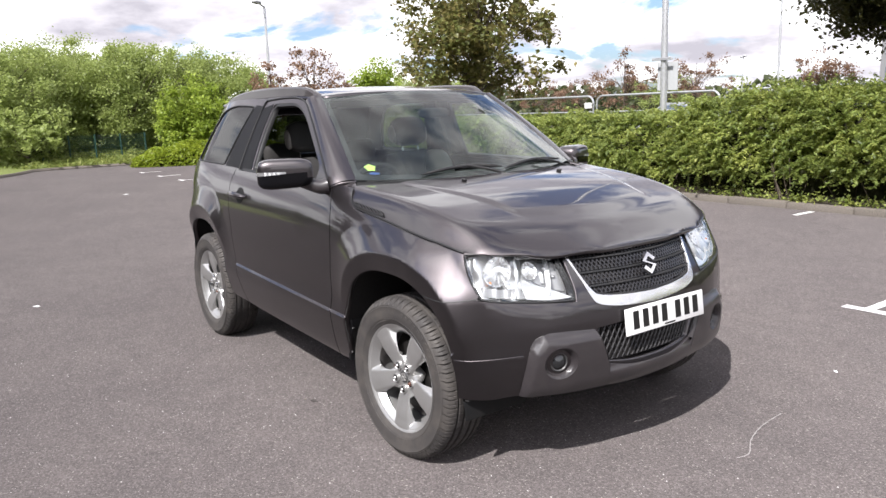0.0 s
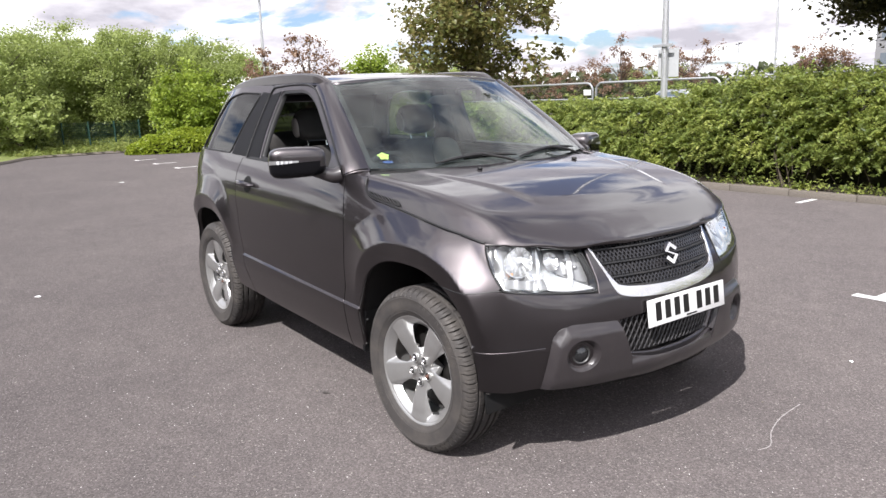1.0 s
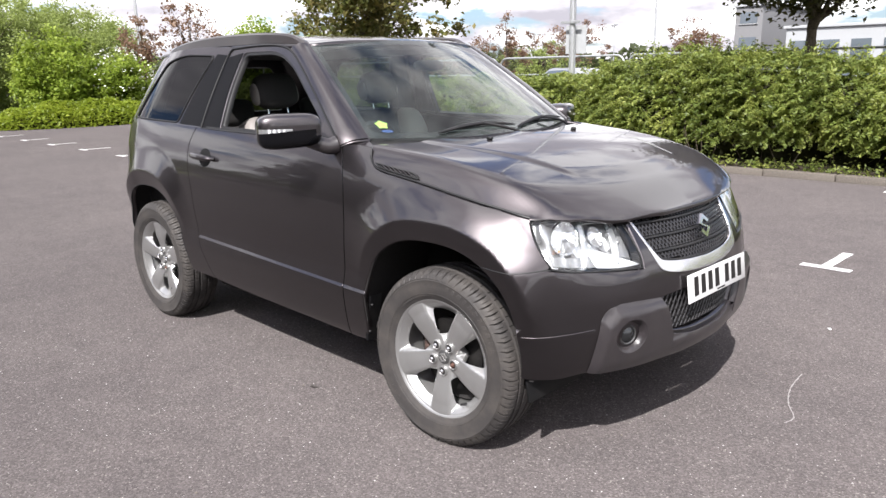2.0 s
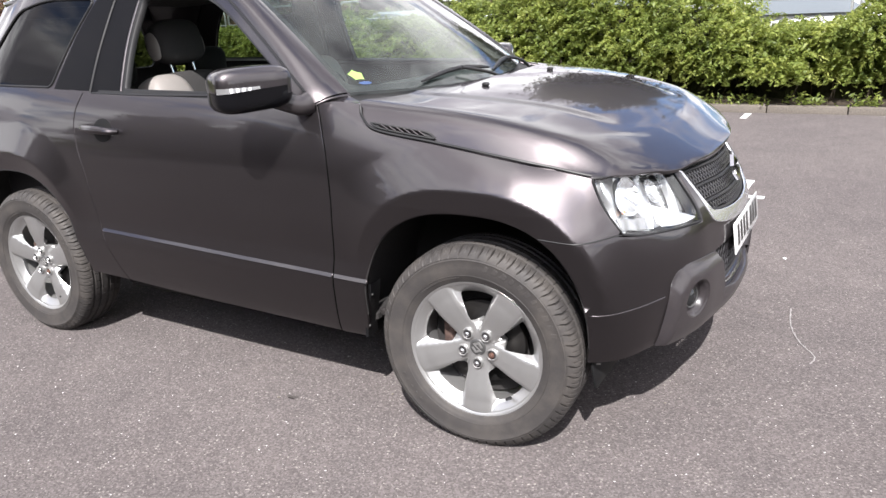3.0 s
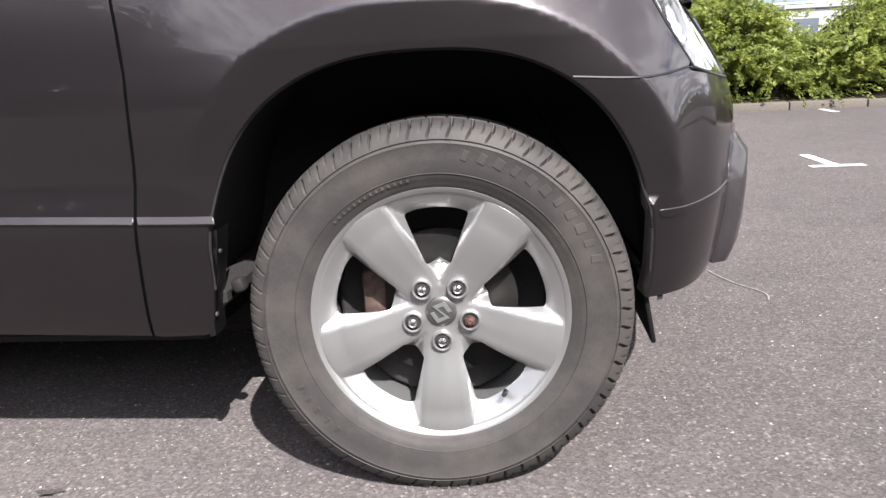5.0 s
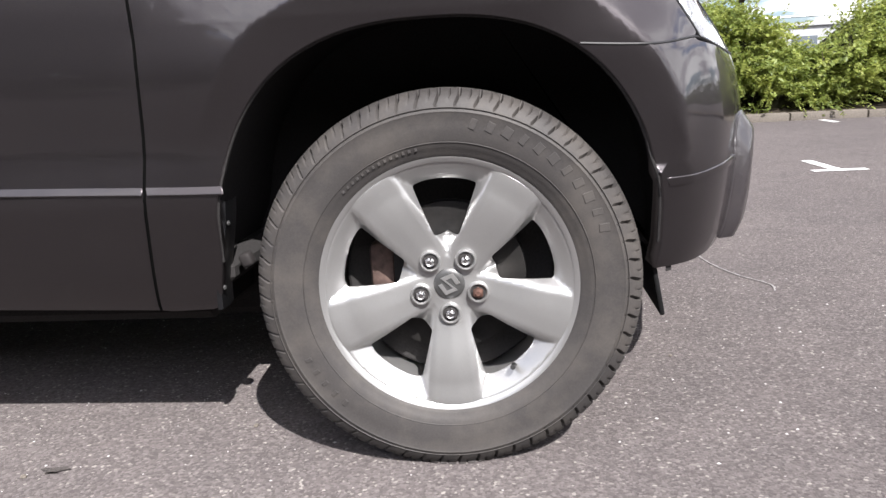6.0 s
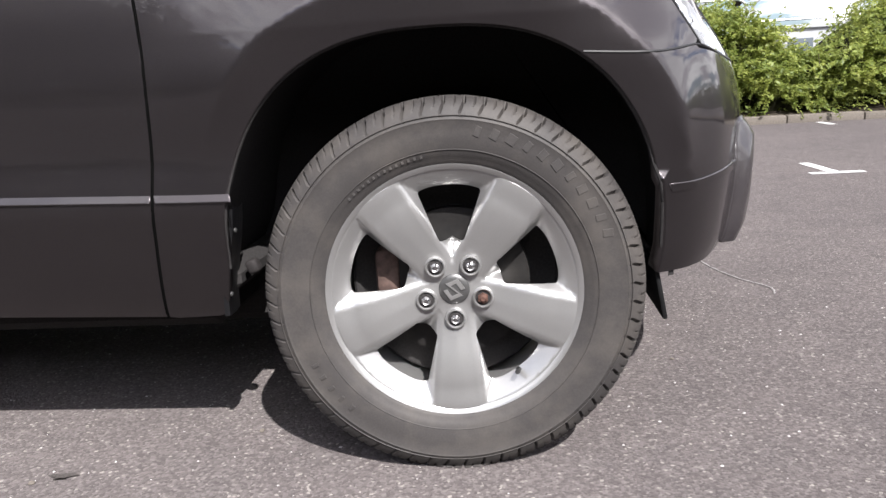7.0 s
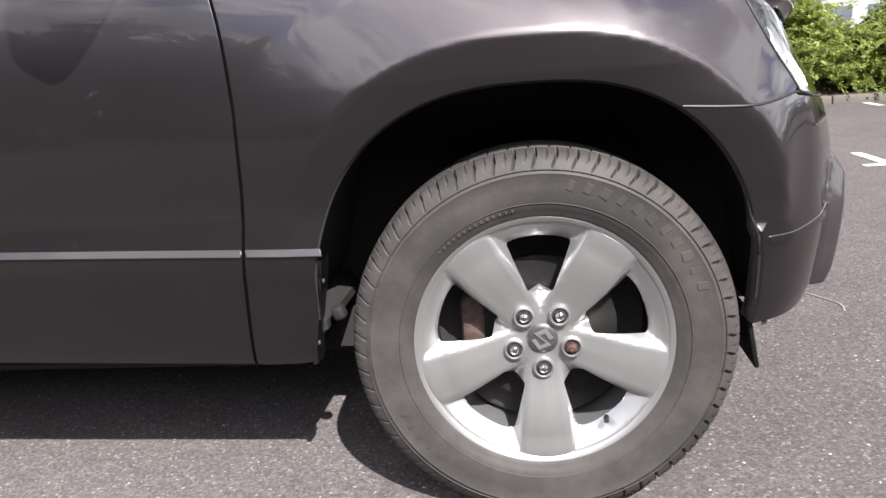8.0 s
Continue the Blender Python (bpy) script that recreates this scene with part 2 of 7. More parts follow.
LEATHER = plain("pale_grey_leather", (0.25, 0.23, 0.217), 0.5, 0.0, 0.05, 260, 0.2, 0.0, 0.4, 0.06)
DASH = plain("dark_dashboard", (0.022, 0.022, 0.023), 0.6, 0.0, 0.1, 500, 0.3, 0.0, 0.4, 0.05)
LINING = plain("headlining", (0.30, 0.29, 0.28), 0.9, 0.0, 0.06, 400, 0.2)
GLASS = glass("clear_glass", (0.80, 0.90, 0.85), 0.92)
SIDEGLASS = glass("light_tinted_glass", (0.58, 0.68, 0.60), 0.50)
PRIVACY = glass("tinted_glass", (0.30, 0.33, 0.35), 0.20, 0.0, 0.85)
SCREEN = glass("hazed_screen_glass", (0.82, 0.95, 0.91), 0.79, 0.036)
LENS = glass("lamp_lens", (0.97, 0.98, 0.98), 0.97)
REFLECTOR = plain("lamp_reflector", (0.90, 0.91, 0.92), 0.27, 0.88, 0.02)
BEZEL = plain("lamp_bezel", (0.84, 0.85, 0.86), 0.28, 0.88, 0.02)
LAMPGREY = plain("grey_lamp_housing", (0.36, 0.365, 0.37), 0.26, 0.55, 0.03)
SHELF = plain("white_lamp_shelf", (0.70, 0.71, 0.72), 0.24, 0.60, 0.02, 200, 0.0, 0.4)
AMBER = plain("amber_lens", (0.62, 0.24, 0.08), 0.25, 0.0, 0.02)
FOG = plain("dark_fog_lens", (0.07, 0.072, 0.075), 0.07, 0.75, 0.03)
CLEARLAMP = plain("frosted_indicator", (0.78, 0.79, 0.80), 0.12, 0.25, 0.05)
PAINT_WHITE = plain("road_paint", (0.62, 0.61, 0.60), 0.7, 0.0, 0.12, 120, 0.3, 0.0, 0.3, 0.30)
CHALK = plain("chalky_scrape", (0.23, 0.215, 0.21), 0.85, 0.0, 0.25, 160, 0.2)
KERB = plain("weathered_concrete", (0.14, 0.122, 0.105), 0.85, 0.0, 0.25, 60, 0.6, 0.0, 0.3, 0.45)
SOIL = plain("dark_soil", (0.055, 0.043, 0.032), 0.95, 0.0, 0.4, 30, 0.8, 0.0, 0.2, 0.2)
GRASS = leaf_mat("grass_blades", (0.09, 0.12, 0.025), (0.16, 0.20, 0.045), (0.27, 0.29, 0.09), 0.6)
TURF = plain("turf", (0.13, 0.155, 0.045), 0.95, 0.0, 0.45, 25, 0.6, 0.0, 0.2, 0.15)
GALV = plain("galvanised_steel", (0.52, 0.53, 0.54), 0.42, 0.7, 0.08, 40, 0.1, 0.0, 0.5, 0.10)
BARK = plain("bark", (0.085, 0.068, 0.052), 0.9, 0.0, 0.4, 40, 0.9, 0.0, 0.2, 0.2)
LEAF_HEDGE = leaf_mat("hedge_leaves", (0.056, 0.086, 0.022), (0.190, 0.244, 0.060), (0.41, 0.435, 0.125), patch=0.60, size=2.6)
LEAF_SHRUB = leaf_mat("low_shrub_leaves", (0.11, 0.16, 0.012), (0.19, 0.25, 0.022), (0.30, 0.35, 0.045))
LEAF_WOOD = leaf_mat("woodland_leaves", (0.14, 0.18, 0.048), (0.235, 0.29, 0.080), (0.36, 0.41, 0.145), patch=0.55)
LEAF_LIME = leaf_mat("bright_leaves", (0.11, 0.17, 0.020), (0.21, 0.285, 0.035), (0.34, 0.41, 0.075))
LEAF_MAPLE = leaf_mat("maple_leaves", (0.05, 0.068, 0.016), (0.12, 0.138, 0.036), (0.26, 0.205, 0.08))
LEAF_RED = leaf_mat("copper_leaves", (0.085, 0.046, 0.034), (0.19, 0.110, 0.075), (0.33, 0.23, 0.15))
LEAF_DARK = leaf_mat("dark_leaves", (0.020, 0.026, 0.010), (0.045, 0.052, 0.018), (0.10, 0.085, 0.035))
LEAF_FAR = leaf_mat("far_leaves", (0.035, 0.045, 0.018), (0.060, 0.075, 0.028), (0.10, 0.12, 0.048))
# Near-black olive that paints the shade inside foliage.
CORE = plain("painted_foliage_shade", (0.022, 0.024, 0.010), 0.95, 0.0, 0.5, 12, 0.8, 0.0, 0.1, 0.2)
WALLS = plain("pale_render", (0.38, 0.39, 0.40), 0.8, 0.0, 0.05, 30, 0.1, 0.0, 0.3, 0.1)
SLAB = plain("grey_cladding", (0.20, 0.20, 0.205), 0.7, 0.0, 0.06, 20, 0.1, 0.0, 0.3, 0.1)
WINDOW = plain("window_glass", (0.10, 0.12, 0.14), 0.08, 0.0, 0.02, 20, 0.0, 0.6)
CAR_WHITE = plain("white_car_paint", (0.78, 0.78, 0.78), 0.3, 0.0, 0.01, 100, 0.0, 0.8)
CAR_SILVER = plain("silver_car_paint", (0.45, 0.47, 0.50), 0.3, 0.6, 0.02, 100, 0.0, 0.8)
FENCE_GREEN = plain("green_mesh_paint", (0.010, 0.040, 0.030), 0.5, 0.0, 0.1, 40)
DAM = plain("dull_black_plastic", (0.007, 0.007, 0.0075), 0.6, 0.0, 0.15, 300, 0.1, 0.0, 0.25, 0.06)
MESH = plain("grille_plastic", (0.020, 0.019, 0.021), 0.34, 0.0, 0.08, 300, 0.0, 0.0, 0.6, 0.05)
GUARD = plain("glossy_black_plastic", (0.008, 0.008, 0.009), 0.30, 0.0, 0.2, 60, 0.5, 0.0, 0.5, 0.10)
SEAM = plain("gap_shade_black", (0.004, 0.004, 0.004), 0.9, 0.0, 0.1, 300, 0.0, 0.0, 0.0)
STAIN = plain("tar_stain", (0.062, 0.056, 0.055), 0.9, 0.0, 0.4, 220, 0.3, 0.0, 0.1, 0.2)
CHIP = plain("pale_stone", (0.42, 0.40, 0.39), 0.6, 0.0, 0.15, 90)
STOP = plain("faded_rubber", (0.016, 0.013, 0.013), 0.8, 0.0, 0.15)
PETAL = plain("white_blossom", (0.80, 0.80, 0.76), 0.7, 0.0, 0.05)
STICKER_A = plain("yellow_green_sticker", (0.50, 0.68, 0.16), 0.5, 0.0, 0.03)
STICKER_B = plain("blue_sticker", (0.05, 0.09, 0.26), 0.5, 0.0, 0.03)
# ---- the car's body surfaces: x ahead, y to its left, z up, in metres ----
def lerp_table(table, t):
    """Smooth interpolation through rows of (t, value)."""
    if t <= table[0][0]:
        return table[0][1]
    if t >= table[-1][0]:
        return table[-1][1]
    n = len(table)
    for i in range(n - 1):
        t0, v0 = table[i]
        t1, v1 = table[i + 1]
        if t <= t1:
            h = t1 - t0
            m = (v1 - v0) / h
            ma = (v0 - table[i - 1][1]) / (t0 - table[i - 1][0]) if i > 0 else m
            mb = (table[i + 2][1] - v1) / (table[i + 2][0] - t1) if i + 2 < n else m
            d0 = 0.0 if ma * m <= 0 else 2 * ma * m / (ma + m)
            d1 = 0.0 if mb * m <= 0 else 2 * mb * m / (mb + m)
            k = (t - t0) / h
            return (v0 * (1 + 2 * k) * (1 - k) ** 2 + d0 * h * k * (1 - k) ** 2
                    + v1 * k * k * (3 - 2 * k) + d1 * h * k * k * (k - 1))
    return table[-1][1]


def ease(a, b, t):
    k = min(1.0, max(0.0, (t - a) / (b - a)))
    return k * k * (3 - 2 * k)


AXLE, HUB = 1.22, 0.36
BEND = 1.38
# The plan of the nose, from the wing round the corner to the middle.
NOSE = [(1.10, -0.907), (1.24, -0.905), (1.38, -0.896), (1.47, -0.882), (1.56, -0.858), (1.64, -0.820), (1.71, -0.768), (1.77, -0.702),
        (1.825, -0.61), (1.865, -0.50), (1.892, -0.38), (1.91, -0.20), (1.915, 0.0)]


def catmull(points, per=24):
    out = []
    for i in range(len(points) - 1):
        p0 = points[max(i - 1, 0)]
        p1, p2 = points[i], points[i + 1]
        p3 = points[min(i + 2, len(points) - 1)]
        for j in range(per):
            t = j / per
            out.append(tuple(0.5 * (2 * b + (c - a) * t + (2 * a - 5 * b + 4 * c - d) * t * t + (3 * b - a - 3 * c + d) * t ** 3)
                             for a, b, c, d in zip(p0, p1, p2, p3)))
    return out + [tuple(points[-1])]


def nose_table():
    pts = [p for p in catmull(NOSE) if p[0] >= BEND - 1e-6 or p[1] > -0.85]
    rows, run = [(BEND, pts[0])], BEND
    for p, q in zip(pts, pts[1:]):
        run += math.hypot(q[0] - p[0], q[1] - p[1])
        rows.append((run, q))
    return rows


NOSE_ROWS = nose_table()
A_END = NOSE_ROWS[-1][0]
TAIL = [(-1.86, 0.62), (-1.80, 0.735), (-1.70, 0.812), (-1.55, 0.864), (-1.4, 0.888), (-1.0, 0.903), (0.0, 0.907), (0.9, 0.907), (1.24, 0.905), (1.38, 0.896)]


def plan(a):
    """The place and outward normal, seen from above, of the body's plan at a: x along the side, then the run round the nose."""
    if a <= BEND:
        return a, -lerp_table(TAIL, a)
    rows = NOSE_ROWS
    lo, hi = 0, len(rows) - 1
    while hi - lo > 1:
        mid = (lo + hi) // 2
        if rows[mid][0] <= a:
            lo = mid
        else:
            hi = mid
    (a0, p0), (a1, p1) = rows[lo], rows[hi]
    k = (a - a0) / (a1 - a0)
    return p0[0] + k * (p1[0] - p0[0]), p0[1] + k * (p1[1] - p0[1])


def plan_normal(a):
    p, q = plan(a - 0.03), plan(min(a + 0.03, A_END))
    if a + 0.03 > A_END:
        back = plan(2 * A_END - a - 0.03)
        q = (back[0], -back[1])
    dx, dy = q[0] - p[0], q[1] - p[1]
    n = math.hypot(dx, dy)
    return dy / n, -dx / n


# How far the skin stands out from the plan, by height: on the flank below the shoulder, at the corner and at the nose.
FLANK = [(0.30, -0.068), (0.335, -0.047), (0.40, -0.025), (0.48, -0.007), (0.55, 0.0035), (0.58, 0.0005), (0.64, -0.006), (0.76, -0.002), (0.85, -0.006)]
CORNER = [(0.30, -0.06), (0.36, -0.012), (0.45, 0.008), (0.54, 0.018), (0.556, 0.018), (0.566, 0.006), (0.64, 0.004), (0.76, 0.0), (0.85, -0.025), (0.95, -0.065), (1.05, -0.14)]
FRONT = [(0.30, -0.08), (0.36, -0.022), (0.42, 0.006), (0.55, 0.018), (0.64, 0.016), (0.70, 0.008), (0.76, -0.006), (0.85, -0.045), (0.93, -0.10), (0.97, -0.16), (1.05, -0.3)]
SHOULDER = [(-1.9, 1.215), (-0.5, 1.19), (0.3, 1.172), (0.62, 1.15), (0.78, 1.115), (0.90, 1.085), (1.10, 1.052), (1.35, 1.005), (1.60, 0.958)]


def arch_rho(x, z, axle):
    return (abs((x - axle) / 0.405) ** 2.5 + abs((z - HUB) / 0.485) ** 2.5) ** 0.4


def flare(x, z, axle):
    if z < HUB - 0.1:
        return 0.0
    r = arch_rho(x, z, axle)
    th = math.degrees(math.atan2(z - HUB, x - axle))
    if axle > 0:
        fade = ease(158, 112, th) * ease(14, 40, th)
        wide = 0.26 + 0.12 * ease(100, 140, th)
    else:
        fade = ease(22, 68, th) * ease(160, 120, th)
        wide = 0.30
    if fade <= 0 or r > 1.20 + wide:
        return 0.0
    total = 0.0
    for d in (-0.010, -0.005, 0.0, 0.005, 0.010):
        k = min(1.0, max(0.0, (1.15 + wide - r - d) / wide))
        total += 0.032 * k ** 1.4 - 0.022 * max(0.0, (1.15 - r - d) / 0.15)
    return total / 5 * fade


def stand(a, z):
    fr = ease(1.62, 2.05, a)
    co = ease(1.36, 1.62, a)
    e = 0.0
    if co < 1:
        s = lerp_table(FLANK, z)
        zs = lerp_table(SHOULDER, a)
        if z > 0.85:
            u = (z - 0.85) / (zs - 0.85)
            w = ease(0.66, 1.0, a)
            s += -0.065 * ((1 - w) * (0.22 * u + 0.78 * u ** 2.4) + w * (0.48 * u + 0.52 * u ** 3.6))
        e += (1 - co) * s
    if co > 0 and fr < 1:
        e += co * (1 - fr) * lerp_table(CORNER, z)
    if fr > 0:
        e += fr * lerp_table(FRONT, z)
    if a > 1.66:
        e -= ease(1.66, 1.96, a) * (1 - 0.65 * ease(2.18, 2.5, a)) * (0.032 + 0.020 * ease(0.70, 0.90, z))
    if a < 1.9:
        e += flare(a, z, AXLE) * (1 - ease(1.64, 1.80, a))
    if a < 0:
        e += flare(a, z, -AXLE)
    return e


def skin(a, z, out=0.0):
    """A point of the flank and nose, out metres off the skin; past the nose's middle it is the other side's."""
    if a > A_END:
        x, y, z = skin(2 * A_END - a, z, out)
        return x, -y, z
    x, y = plan(a)
    nx, ny = plan_normal(a)
    e = stand(a, z) + out
    return x + nx * e, y + ny * e, z


def house(x, z, out=0.0):
    """The glazed upper side above the belt line."""
    k = (z - 1.14) / 0.48
    back = x - 0.5 * (z - 1.2)
    w = 0.845 - 0.205 * max(k, 0) ** 1.12 - 0.5 * max(0.0, -1.30 - back) ** 1.8 + out
    return x, -w, z


HOOD_MID = [(0.70, 1.195), (0.90, 1.182), (1.05, 1.170), (1.30, 1.135), (1.50, 1.085), (1.65, 1.035), (1.75, 0.99), (1.83, 0.945), (1.90, 0.88)]
HOOD_SIDE = [(0.70, 0.840), (0.90, 0.836), (1.10, 0.826), (1.35, 0.812), (1.60, 0.775), (1.70, 0.70), (1.78, 0.55), (1.86, 0.40)]


HOOD_TIP = [(0.0, 1.830), (0.22, 1.820), (0.42, 1.785), (0.53, 1.752), (0.655, 1.695), (0.732, 1.636), (0.768, 1.593)]
HOOD_LIP = [(0.0, 0.938), (0.22, 0.935), (0.42, 0.928), (0.53, 0.936), (0.655, 0.948), (0.768, 0.958)]


def hood(x, y, out=0.0):
    mid = lerp_table(HOOD_MID, x)
    side = lerp_table(HOOD_SIDE, min(x, 1.60))
    edge = lerp_table(SHOULDER, min(x, 1.6)) - 0.35 * max(0, x - 1.6)
    v = min(abs(y) / side, 1.1)
    drop = max(mid - edge, 0.0)
    fold = 0.015
    crest = 0.948 - 0.035 * ease(1.05, 1.68, x)
    side_fall = math.log(1 + math.exp((v - crest) / fold)) / math.log(1 + math.exp((1 - crest) / fold))
    z = mid - drop * (0.20 * v * v + 0.80 * side_fall)
    # the raised middle, narrowing forwards to a cross fold behind the nose
    brow = 0.56 - 0.16 * ease(0.85, 1.62, x)
    z += 0.007 * (1 - ease(brow - 0.015, brow + 0.040, abs(y))) * (1 - ease(1.530, 1.640, x + 0.10 * (y / 0.5) ** 2)) - 0.003
    d = lerp_table(HOOD_TIP, abs(y)) - x
    if d < 0.19:
        k = max(0.0, d / 0.19)
        tip = lerp_table(HOOD_LIP, abs(y))
        z = tip + max(z - tip, 0.0) * math.sqrt(max(0.0, 1 - (1 - k) ** 2)) + min(z - tip, 0.0) * k
    return x, y, z + out


def screen(y, t, out=0.0):
    """The windscreen: t 0 at its foot, 1 at the roof."""
    b = (0.865 - 0.165 * (y / 0.69) ** 2, 1.172 + 0.018 * (y / 0.69) ** 2)
    v = y * (1 - 0.19 * t)
    q = (0.195 - 0.09 * (v / 0.56) ** 2, 1.632 - 0.026 * (v / 0.56) ** 2)
    bulge = 0.030 * 4 * t * (1 - t) * 0.6
    return b[0] + t * (q[0] - b[0]) + bulge * 0.57 + out * 0.57, v, b[1] + t * (q[1] - b[1]) + bulge * 0.82 + out * 0.82


ROOF = [(-1.85, 1.50), (-1.75, 1.575), (-1.6, 1.625), (-1.3, 1.655), (-0.8, 1.675), (-0.3, 1.675), (0.05, 1.655), (0.20, 1.630), (0.30, 1.60)]


def roof(x, y, out=0.0):
    v = abs(y) / 0.62
    return x, y, lerp_table(ROOF, x) - 0.022 * v * v - 0.028 * v ** 6 + out

# ---- tools ----
from mathutils.geometry import delaunay_2d_cdt


def mesh_object(name, verts, faces, mat, parent=None, normals=None, smooth=True):
    me = bpy.data.meshes.new(name)
    me.from_pydata([tuple(v) for v in verts], [], faces)
    me.materials.append(mat)
    if smooth:
        me.polygons.foreach_set("use_smooth", [True] * len(me.polygons))
    me.update()
    if normals is not None:
        me.normals_split_custom_set_from_vertices([tuple(n) for n in normals])
    ob = new(name, me)
    if parent:
        ob.parent = parent
    return ob


def part(name, bm, mat, parent=None, label="", smooth=0.6):
    """Links a bmesh as one mesh object under a thing or a part."""
    me = bpy.data.meshes.new(name)
    bmesh.ops.recalc_face_normals(bm, faces=bm.faces[:])
    if smooth:
        for f in bm.faces:
            f.smooth = True
        for e in bm.edges:
            if len(e.link_faces) == 2 and e.calc_face_angle(0.0) > smooth:
                e.smooth = False
    bm.to_mesh(me)
    bm.free()
    me.materials.append(mat)
    ob = new(name, me)
    if parent:
        ob.parent = parent
    if label:
        tagged(ob, label)
    return ob


def empty(name, m=None, parent=None):
    ob = new(name)
    ob.empty_display_size = 0.1
    if m is not None:
        ob.matrix_basis = m
    if parent:
        ob.parent = parent
    return ob


def box(bm, size, at, bevel=0.0, seg=2, turn=None):
    """Adds a box, bevelled, to a bmesh; returns its vertices."""
    m = Matrix.Translation(at) @ (turn or Matrix()) @ Matrix.Diagonal((*size, 1))
    made = bmesh.ops.create_cube(bm, size=1.0, matrix=m)["verts"]
    if bevel:
        edges = list({e for v in made for e in v.link_edges})
        r = bmesh.ops.bevel(bm, geom=edges, offset=bevel, segments=seg, affect="EDGES", profile=0.5)
        made = list({v for f in r["faces"] for v in f.verts} | {v for v in made if v.is_valid})
    return made


def rod(bm, a, b, r0, r1=None, seg=10, cap=True):
    a, b = Vector(a), Vector(b)
    r1 = r0 if r1 is None else r1
    d = b - a
    m = Matrix.Translation((a + b) / 2) @ d.to_track_quat("Z", "Y").to_matrix().to_4x4()
    return bmesh.ops.create_cone(bm, cap_ends=cap, segments=seg, radius1=r0, radius2=r1, depth=d.length, matrix=m)["verts"]


def tube(bm, points, radius, seg=8, closed=False):
    """A round bar along points."""
    pts = [Vector(p) for p in points]
    n = len(pts)
    rings = []
    for i, p in enumerate(pts):
        a = pts[(i - 1) % n] if closed or i > 0 else p
        b = pts[(i + 1) % n] if closed or i < n - 1 else p
        q = (b - a).to_track_quat("Z", "Y")
        r = radius(i / (n - 1)) if callable(radius) else radius
        rings.append([bm.verts.new(p + q @ Vector((r * math.cos(k * math.tau / seg), r * math.sin(k * math.tau / seg), 0))) for k in range(seg)])
    for i in range(n if closed else n - 1):
        a, b = rings[i], rings[(i + 1) % n]
        off = 0
        if closed and i == n - 1:
            off = min(range(seg), key=lambda o: (a[0].co - b[o].co).length)
        for k in range(seg):
            bm.faces.new((a[k], a[(k + 1) % seg], b[(k + 1 + off) % seg], b[(k + off) % seg]))
    if not closed:
        bm.faces.new(rings[0][::-1])
        bm.faces.new(rings[-1])


def revolve(bm, profile, seg=64, turn=None, closed=False):
    """Turns rows of (radius, outward) round the local y axis; outward is -y."""
    rings = []
    for k in range(seg):
        a = k * math.tau / seg
        rings.append([bm.verts.new((r * math.cos(a), -w, r * math.sin(a))) for r, w in profile])
    for k in range(seg):
        a, b = rings[k], rings[(k + 1) % seg]
        for i in range(len(profile) - (0 if closed else 1)):
            j = (i + 1) % len(profile)
            bm.faces.new((a[i], a[j], b[j], b[i]))


def blob(bm, size, at, power=2.6, turn=None, u=20, v=14):
    """A rounded cushion shape (superellipsoid)."""
    def sgn(c, e):
        return math.copysign(abs(c) ** e, c)
    m = Matrix.Translation(at) @ (turn or Matrix())
    e = 2.0 / power
    rings = []
    for i in range(1, v):
        ph = -math.pi / 2 + math.pi * i / v
        rings.append([bm.verts.new(m @ Vector((size[0] / 2 * sgn(math.cos(ph), e) * sgn(math.cos(th), e), size[1] / 2 * sgn(math.cos(ph), e) * sgn(math.sin(th), e), size[2] / 2 * sgn(math.sin(ph), e))))
                      for th in (k * math.tau / u for k in range(u))])
    lo, hi = bm.verts.new(m @ Vector((0, 0, -size[2] / 2))), bm.verts.new(m @ Vector((0, 0, size[2] / 2)))
    for a, b in zip(rings, rings[1:]):
        for k in range(u):
            bm.faces.new((a[k], a[(k + 1) % u], b[(k + 1) % u], b[k]))
    for k in range(u):
        bm.faces.new((lo, rings[0][(k + 1) % u], rings[0][k]))
        bm.faces.new((hi, rings[-1][k], rings[-1][(k + 1) % u]))


def run(*pieces, step=0.02, shut=True):
    """A closed outline from pieces, each a smooth line through its points, with corners where pieces meet."""
    pts = []
    for piece in pieces:
        line = catmull(piece, 10) if len(piece) > 2 else [tuple(piece[0]), tuple(piece[-1])]
        for p, q in zip(line, line[1:]):
            n = max(1, int(math.ceil(math.dist(p, q) / step)))
            for k in range(n):
                pts.append((p[0] + (q[0] - p[0]) * k / n, p[1] + (q[1] - p[1]) * k / n))
        pts.append(tuple(line[-1]))
    tidy = []
    for p in pts:
        if not tidy or math.dist(p, tidy[-1]) > step * 0.35:
            tidy.append(p)
    if shut and math.dist(tidy[0], tidy[-1]) < step * 0.35:
        tidy.pop()
    return tidy


def rounded(points, radius, step=0.01):
    """A closed polygon with its corners rounded."""
    out, n = [], len(points)
    for i in range(n):
        p, a, b = Vector(points[i]), Vector(points[i - 1]), Vector(points[(i + 1) % n])
        r = radius[i] if isinstance(radius, (list, tuple)) else radius
        r = min(r, (a - p).length * 0.48, (b - p).length * 0.48)
        s, e = p + (a - p).normalized() * r, p + (b - p).normalized() * r
        for k in range(7):
            t = k / 6
            out.append(tuple(s * (1 - t) ** 2 + p * 2 * t * (1 - t) + e * t * t))
    return run(*[[out[i], out[(i + 1) % len(out)]] for i in range(len(out))], step=step)


